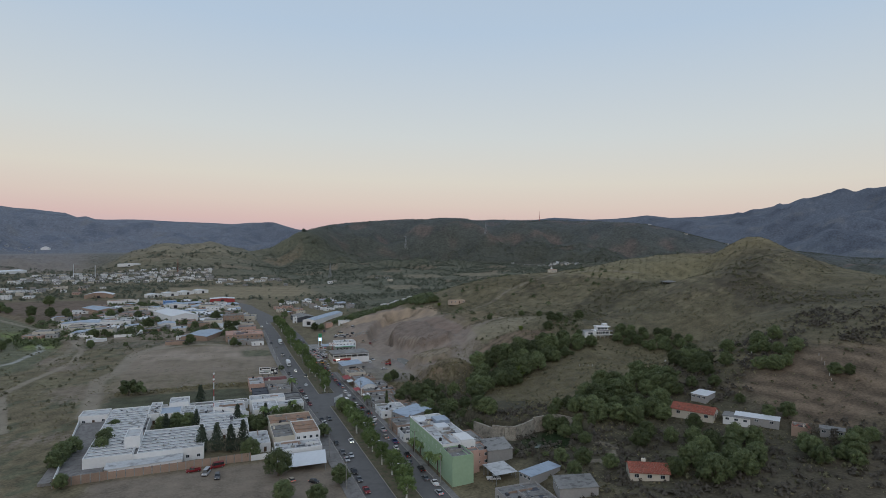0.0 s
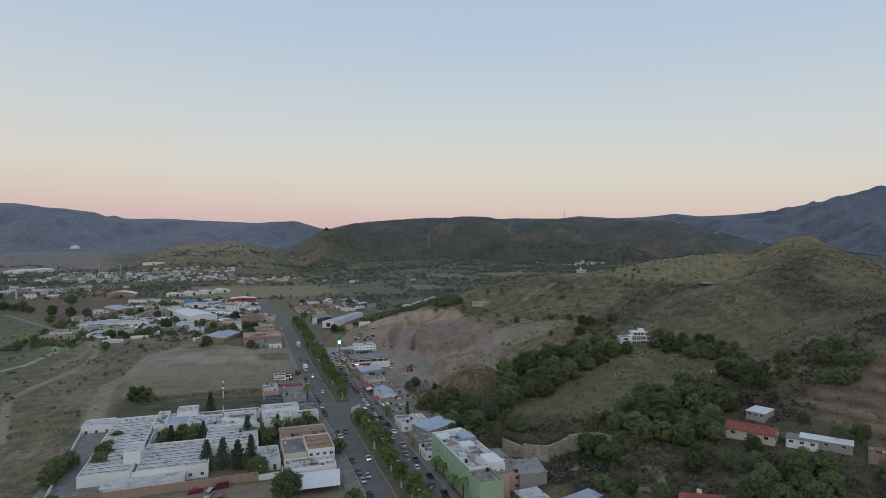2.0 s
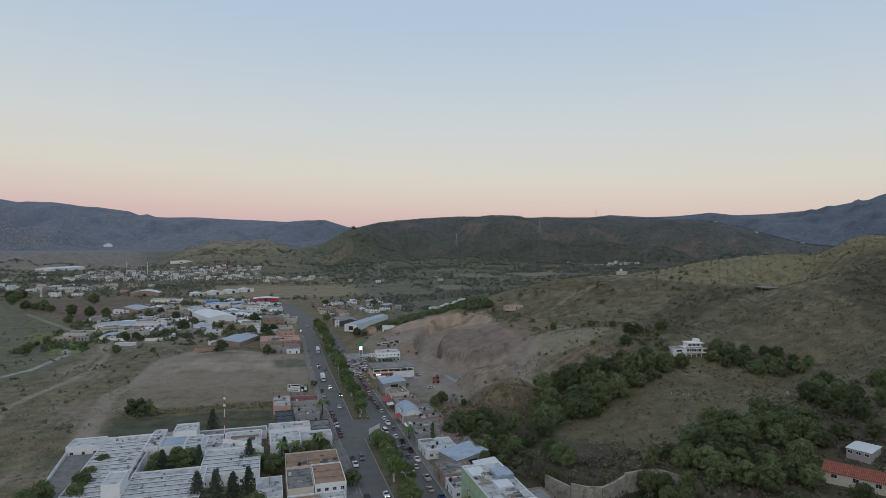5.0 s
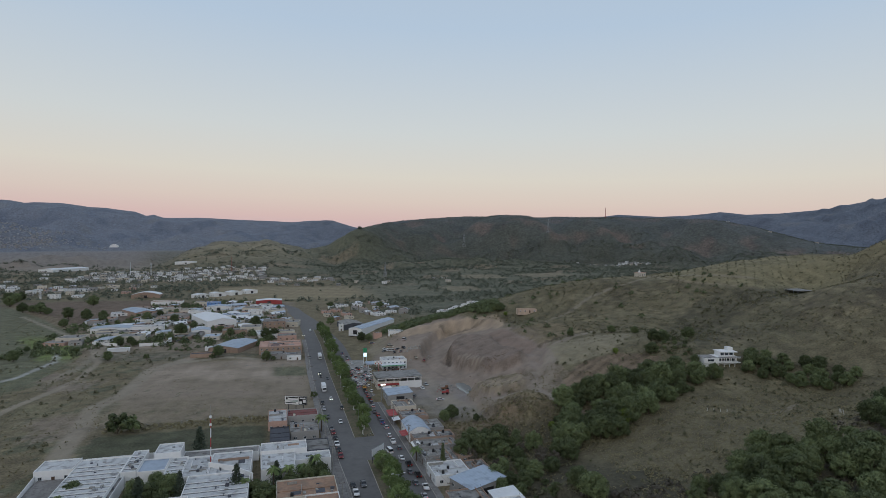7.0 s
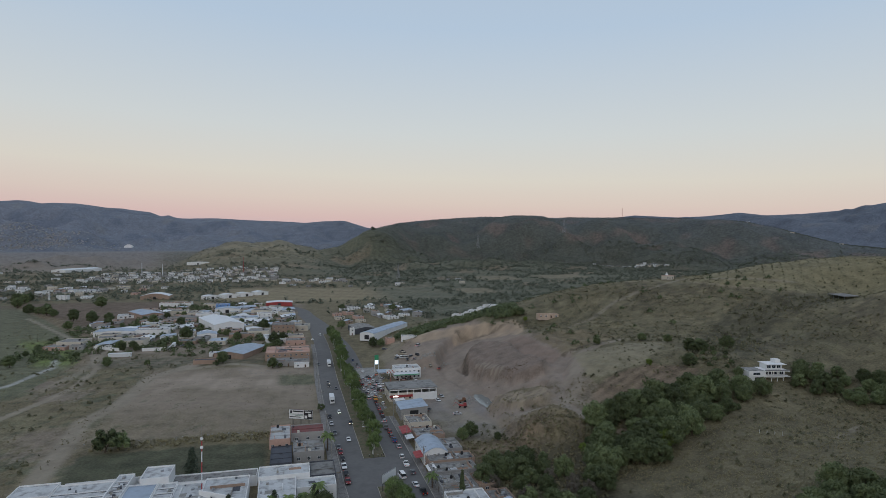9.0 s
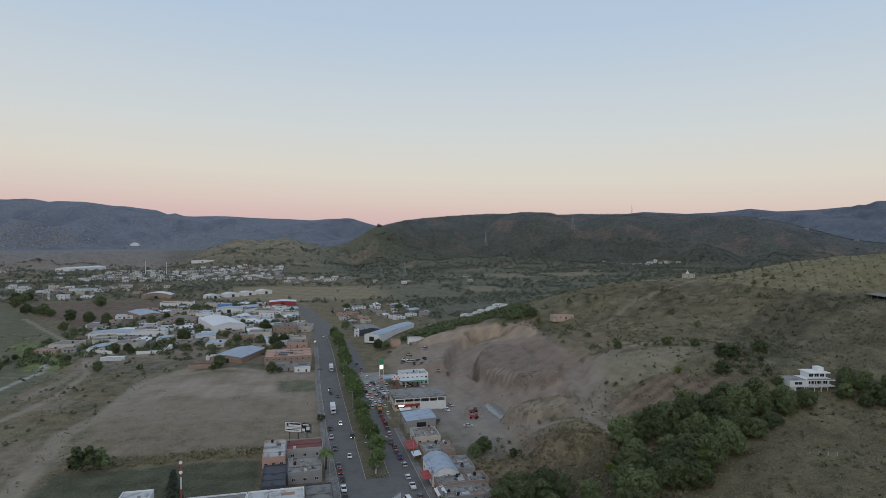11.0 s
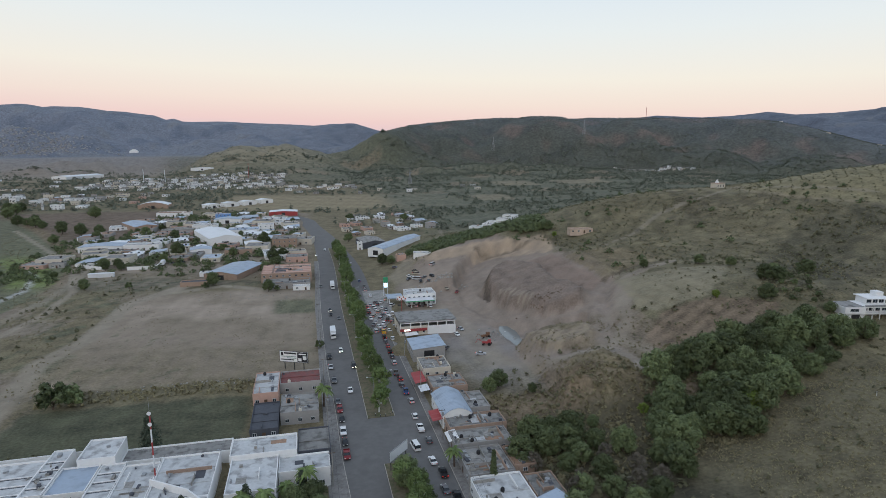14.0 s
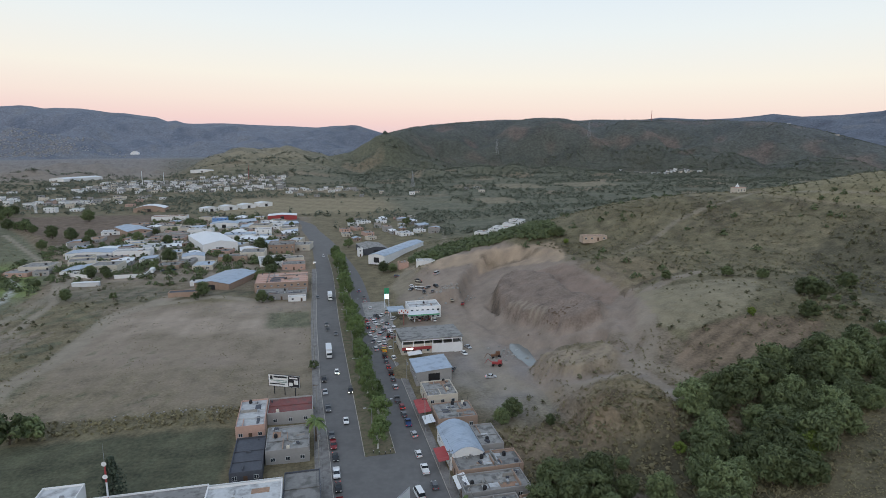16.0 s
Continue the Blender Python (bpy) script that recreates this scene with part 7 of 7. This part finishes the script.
def pylon(x, y, tall, label="grey lattice power pylon"):
    z = ground_z(x, y)
    ob = thing("pylon", pose(x, y, z, 0, 0, 20), label, "pylon", "power pylons")
    b = tall * 0.1
    for sx, sy in ((-1, -1), (1, -1), (1, 1), (-1, 1)):
        part("leg", Geo().tube((sx * b, sy * b, -3), (sx * b * 0.25, sy * b * 0.25, tall * 0.7), 0.35, 0.25, 5).tube((sx * b * 0.25, sy * b * 0.25, tall * 0.7), (0, 0, tall), 0.25, 0.15, 5), grey_metal, ob)
    for k in range(6):
        u, v = k / 6, (k + 1) / 6
        a, c = b * (1 - 0.75 * u), b * (1 - 0.75 * v)
        g = Geo()
        for (p, q), (r, s) in (((-1, -1), (1, -1)), ((1, -1), (1, 1)), ((1, 1), (-1, 1)), ((-1, 1), (-1, -1))):
            g.tube((p * a, q * a, tall * 0.7 * u), (r * c, s * c, tall * 0.7 * v), 0.14, 0.14, 4, False).tube((r * a, s * a, tall * 0.7 * u), (p * c, q * c, tall * 0.7 * v), 0.14, 0.14, 4, False)
        part("brace", g, grey_metal, ob)
    for zz, w in ((0.72, 0.2), (0.83, 0.16), (0.93, 0.12)):
        part("crossarm", Geo().tube((-tall * w, 0, tall * zz), (0, 0, tall * zz + 0.8), 0.15, 0.25, 4).tube((0, 0, tall * zz + 0.8), (tall * w, 0, tall * zz), 0.25, 0.15, 4), grey_metal, ob)
    return ob


pylon(214, 1462, 36)
pylon(605, 2062, 48)
pylon(905, 2002, 46)


def mast(x, y, tall, r, mat, label):
    ob = thing("mast", pose(x, y, ground_z(x, y)), label, "mast", "masts")
    part("pole", Geo().tube((0, 0, -2), (0, 0, tall), r, r * 0.6, 8), mat, ob)
    for k in range(3):
        part("collar", Geo().tube((0, 0, tall * (0.4 + 0.2 * k)), (0, 0, tall * (0.4 + 0.2 * k) + 0.6), r * 1.5, r * 1.5, 8), grey_metal, ob)
    return ob


mast(-365, 1595, 31, 0.9, white_metal, "pale chimney mast over the town")
mast(-319, 1586, 29, 0.9, white_metal, "pale chimney mast over the town")
mast(-140, 1580, 40, 0.7, red_paint, "red radio mast over the town")
mast(1222, 2142, 40, 1.0, red_paint, "red and white radio mast on the mesa")
mast(-383, 1111, 12, 2.0, white_wall, "white cylindrical water tower")


def lamp_tower():
    ob = thing("lamp_tower", pose(-57.2, 322, ground_z(-57, 322)), "tall thin mast with white dishes by the compound", "mast")
    for k in range(6):
        part("section", Geo().tube((0, 0, k * 3.6), (0, 0, k * 3.6 + 3.6), 0.2, 0.2, 8), red_paint if k % 2 else white_metal, ob)
    for zz in (19.5, 22.5):
        part("dish", Geo().tube((0, -0.2, zz), (0, -0.5, zz), 0.2, 0.55, 12), white_wall, ob, "white round dish antenna")
    part("tip", Geo().tube((0, 0, 21.6), (0, 0, 27), 0.06, 0.03, 6), grey_metal, ob)
    return ob


lamp_tower()


# ---- petrol station ----
def station():
    ob = thing("canopy", pose(44.5, 486, 0.12), "petrol station canopy with a pale flat roof on columns", "canopy")
    part("roof", Geo().box(-8.2, 8.2, -6, 6, 4.9, 5.7), white_metal, ob)
    part("fascia", Geo().box(-8.28, 8.28, -6.08, -6.0, 5.0, 5.6), material("green_fascia", (0.1, 0.35, 0.2), 0.5, 0.1, 0.5, 0), ob, "green fascia band")
    for a in (-4.5, 4.5):
        for b in (-3, 3):
            part("column", Geo().box(a - 0.25, a + 0.25, b - 0.25, b + 0.25, 0, 4.9), white_wall, ob)
    for a in (-4.5, 0, 4.5):
        p = thing("fuel_pump", pose(44.5 + a, 486, 0.12), "red and white fuel pump on an island", "fuel pump", "fuel pumps")
        part("cabinet", Geo().box(-0.45, 0.45, -0.3, 0.3, 0.15, 1.9), red_paint, p)
        part("screen", Geo().box(-0.3, 0.3, -0.33, -0.3, 1.2, 1.6), pane_mat, p)
        part("island", Geo().box(-0.8, 0.8, -2, 2, 0, 0.15), concrete, p)
    ob2 = thing("canopy", pose(32.3, 497, 0.12), "smaller pale canopy beside the station", "canopy")
    part("roof", Geo().box(-4.6, 4.6, -5, 5, 4.3, 4.9), metal_roof, ob2)
    for a in (-3.5, 3.5):
        for b in (-4, 4):
            part("column", Geo().box(a - 0.15, a + 0.15, b - 0.15, b + 0.15, 0, 4.3), white_wall, ob2)
    sign = thing("price_sign", pose(30, 518, 0.12), "tall green and white petrol price sign, lit", "sign")
    part("post", Geo().box(-1.4, -1.1, -0.2, 0.2, 0, 10.5).box(1.1, 1.4, -0.2, 0.2, 0, 10.5), white_metal, sign)
    part("panel", Geo().box(-1.4, 1.4, -0.3, 0.3, 8.3, 11.5), material("sign_green", (0.05, 0.3, 0.15), 0.5, 0.1, 0.5, 0), sign, "green head panel")
    part("screen", Geo().box(-1.1, 1.1, -0.32, 0.32, 5.2, 7.8), material("lit_screen", (0.6, 0.85, 1.0), 0.4, 0.02, 0.5, 0, glow=1.6), sign, "glowing blue-white price panel")
    sign2 = thing("sign", pose(33.5, 478, 0.12), "white and red checked shop sign on a pole", "sign")
    part("post", Geo().tube((0, 0, 0), (0, 0, 8.2), 0.18, 0.15, 8), red_paint, sign2)
    part("panel", Geo().box(-2.8, 2.8, -0.15, 0.15, 7.2, 9.6), white_wall, sign2)
    for k in range(5):
        part("printed_bar", Geo().box(-2.5 + k * 1.05, -1.9 + k * 1.05, -0.18, -0.15, 7.5 + 0.9 * (k % 2), 8.3 + 0.9 * (k % 2)), red_paint, sign2)
    band = thing("shop_fascia", pose(32, 434.3, 0.1), "red fascia with a lit white sign over the shop front", "sign")
    part("board", Geo().box(-6.4, 6.8, -0.2, 0, 3.2, 4.5), red_paint, band)
    part("lit_panel", Geo().box(-4.5, -1.5, -0.25, -0.2, 3.5, 4.2), material("lit_white", (1, 0.97, 0.9), 0.4, 0.02, 0.5, 0, glow=2.0), band)
    upper = thing("concrete_frame", pose(39.2, 443.4, 0.1), "white concrete frame of an open upper floor", "building frame")
    for a in (-13.4, -8.5, -3.5, 0.2, 4.8, 9.2, 13.4):
        for b in (-9, 8.9):
            part("column", Geo().box(a - 0.2, a + 0.2, b - 0.2, b + 0.2, 4.3, 7.6), white_wall, upper)
    part("slab", Geo().box(-14, 14.2, -9.4, 9.2, 7.6, 8.0), grey_roof, upper, "stained concrete roof slab")
    part("rear_wall", Geo().box(-13.6, 13.6, 8.6, 8.8, 4.3, 7.6), grey_wall, upper)
    part("beam", Geo().box(-13.6, 13.6, -9.1, -8.9, 7.0, 7.6), white_wall, upper)


station()


def awning(x0, x1, y0, y1, h, mat, label, drop=0.5):
    ob = thing("awning", pose((x0 + x1) / 2, (y0 + y1) / 2, 0.2), label, "awning")
    w, d = (x1 - x0) / 2, (y1 - y0) / 2
    g = Geo()
    n = 8
    v = [(-w + 2 * w * i / 2, -d + 2 * d * j / n, h - drop * (1 - i / 2) + 0.08 * math.sin(j * 2.1)) for j in range(n + 1) for i in range(3)]
    q = [(j * 3 + i, j * 3 + i + 1, j * 3 + i + 4, j * 3 + i + 3) for j in range(n) for i in range(2)]
    k = len(v)
    g.add(v + [(a, b, c - 0.05) for a, b, c in v], q + [(a + k, e + k, c + k, b + k) for a, b, c, e in q])
    part("canvas", g, mat, ob)
    for a in (-w + 0.1, w - 0.1):
        for b in (-d + 0.1, d - 0.1):
            part("post", Geo().tube((a, b, 0), (a, b, h - drop * (0.5 - a / w / 2)), 0.05, 0.05, 6), grey_metal, ob)
    return ob


awning(21.4, 25.8, 372.4, 383.6, 3.4, red_paint, "faded red canvas awning over the pavement")
awning(21.2, 25, 341, 349, 3.4, red_paint, "dull red awning at the workshop front")
awning(22, 25.5, 365, 371, 3.2, white_metal, "pale awning over a shop front")
awning(23.2, 26.4, 327, 333.5, 3.6, white_wall, "white tent roof over a stall", 0.9)
awning(27.5, 33.5, 428.5, 433.5, 3.2, white_wall, "white awning before the shop")


def hoarding():
    """A white panel on posts at the head of the median, set across the corner."""
    ob = thing("hoarding", pose(7.2, 322.6, 0.26, 0, 0, 47), "white advertising hoarding on steel posts at the median head", "billboard")
    part("panel", Geo().box(-4.4, 4.4, -0.08, 0.08, 3.0, 5.8), white_metal, ob)
    part("frame", Geo().box(-4.5, 4.5, -0.12, 0.12, 5.8, 5.95).box(-4.5, 4.5, -0.12, 0.12, 2.85, 3.0), grey_metal, ob)
    for a in (-3.8, -1.3, 1.3, 3.8):
        part("post", Geo().box(a - 0.1, a + 0.1, 0.12, 0.3, -0.2, 5.7), dark_metal, ob)
    return ob


hoarding()
for x, y in ((4.2, 355.2), (5.8, 354.2), (7.6, 354), (9.2, 354.6), (10.2, 355.8)):
    b = thing("bollard", pose(x, y, 0.2), "short dark bollard at the median head", "bollard", "bollards")
    part("post", Geo().tube((0, 0, 0), (0, 0, 0.9), 0.12, 0.1, 8), dark_metal, b)
    part("cap", Geo().tube((0, 0, 0.9), (0, 0, 1.0), 0.14, 0.05, 8), white_metal, b)


# ---- woods and scrub of the valley and the hills ----
def in_valley(x, y, r):
    """Belts and clumps of trees between open fields."""
    d = np.hypot(x + 12, y - 192)
    out = (d < 560) | (d > 2000) | ((x < 130) & (y < 640)) | ((np.abs(x - 5 - drift(y)) < 24) & (y < 1010)) | ((x < -20) & (y < 1010))
    field = ((-430 < x) & (x < -180) & (800 < y) & (y < 1060)) | ((-140 < x) & (x < 240) & (1040 < y) & (y < 1260))
    for cx, cy, rx, ry in FIELDS:
        field = field | ((np.abs(x - cx) < rx) & (np.abs(y - cy) < ry))
    belt = wave(x, y, 210, 51) + 0.6 * wave(x, y, 75, 62) + np.where(x > 90, 0.35, -0.25)
    return ~out & (r < np.where(field, 0.015, np.where(belt > 0.1, 0.85, 0.07)))


tufts("town_trees", scatter(900, -240, -18, 600, 1010, (4, 9), 19, lambda x, y, r: off_road(x, y) and free(x, y, 1.6) and not (y > 790 and x < -200)), 60, 0.13, leaf_dark, "dark trees between the town houses", 20, "trees")
tufts("far_town_trees", scatter(1900, -600, -60, 1080, 1750, (3.5, 7.5), 22, lambda x, y, r: not (-140 < x < 240 and 1040 < y < 1260) and free(x, y, 2.5)), 22, 0.18, leaf_valley_hazed, "dark trees through the far town", 23, "trees")
tufts("far_trees", sow(30000, -900, 1500, 620, 2000, (5, 11), 11, in_valley), 16, 0.17, leaf_valley_hazed, "distant dark green trees across the valley", 12, "trees")
tufts("valley_bushes", scatter(3000, -330, -95, 300, 760, (0.9, 3.2), 31, lambda x, y, r: not (-118 < x and y < 345) and r < 0.14 + 0.45 * float(wave(x, y, 60, 55)) and not (-118 < x < -12 and 396 < y < 548)), 18, 0.22, leaf_scrub, "green bushes over the western flat", 32)
tufts("valley_scrub", scatter(40000, -330, -20, 300, 900, (0.4, 1.3), 13, lambda x, y, r: not (-115 < x < -12 and 340 < y < 548) and r < 0.25 + 0.4 * float(wave(x, y, 45, 52)) and abs(x + 200) > 0 and not (-230 < x < -20 and y > 655)), 4, 0.36, leaf_dry, "dry weeds and scrub on the western flat", 14)
tufts("field_edge_scrub", scatter(600, -112, -13, 384, 396, (0.8, 2.2), 15, lambda x, y, r: r < 0.7), 9, 0.3, leaf_dry, "weedy bank between field and dirt lot", 16)


def on_mesa(x, y, r):
    d, az = np.hypot(x + 12, y - 192), np.degrees(np.arctan2(x + 12, y - 192))
    there = (1450 < d) & (d < 2650) & (2 < az) & (az < 62) | (1650 < d) & (d < 2200) & (-12 < az) & (az <= 2)
    thick = (0.5 + 0.5 * wave(x, y, 190, 53)) * np.where(az < 4, 0.35, 1.0) * np.where(ellipse(x, y, 240, 2010, 90, 110), 0.5, 1.0)
    return there & (r < thick)


tufts("mesa_scrub", sow(110000, -500, 2300, 900, 2800, (2.2, 5.5), 17, on_mesa), 3, 0.36, leaf_far_hazed, "dark scrub woods over the mesa and hills", 18, "woods")

# trees between the town's houses, stone wall over the pond hollow
for k in range(60):
    x, y = crand.uniform(-240, -18), crand.uniform(590, 900)
    if off_road(x, y) and free(x, y, 3.0) and not (y > 800 and x < -205):
        plant(big[k % 3], x, y, crand.uniform(0.5, 0.95))
stone = material("pale_rubble_stone", (0.34, 0.31, 0.26), 0.95, 0.35, 0.6, 0.5, stain=(0.2, 0.18, 0.15))
wall_run([(53.5, 242), (57, 230.5), (61, 226.6), (65, 224.8), (71, 227.2), (78, 231.2), (85, 232), (91.5, 232.2), (96, 224)], 6.3, stone, "curved rubble stone retaining wall over a pond", t=0.9)
pool("water", [(66, 222), (77, 228.5), (90, 229), (91, 217), (84, 209), (72, 210), (65, 215)], 5.0, "dark green still pond below the stone wall", (0.03, 0.045, 0.022))

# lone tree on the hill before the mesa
tufts("hilltop_tree", [(230, 2048, 15), (236, 2050, 14), (232, 2053, 16), (239, 2049, 11)], 60, 0.14, leaf_far_hazed, "lone dark trees on a hilltop", 37, "trees")
tufts("lot_weeds", sow(5000, -116, -13, 398, 546, (0.25, 0.7), 46, lambda x, y, r: r < 0.12 + 0.5 * wave(x, y, 38, 63)), 4, 0.4, leaf_dry, "sparse weeds on the dirt lot", 47, "weeds")
for model in models + house_kit + list(CARS.values()):
    for o in (*model.children_recursive, model):
        bpy.data.objects.remove(o)
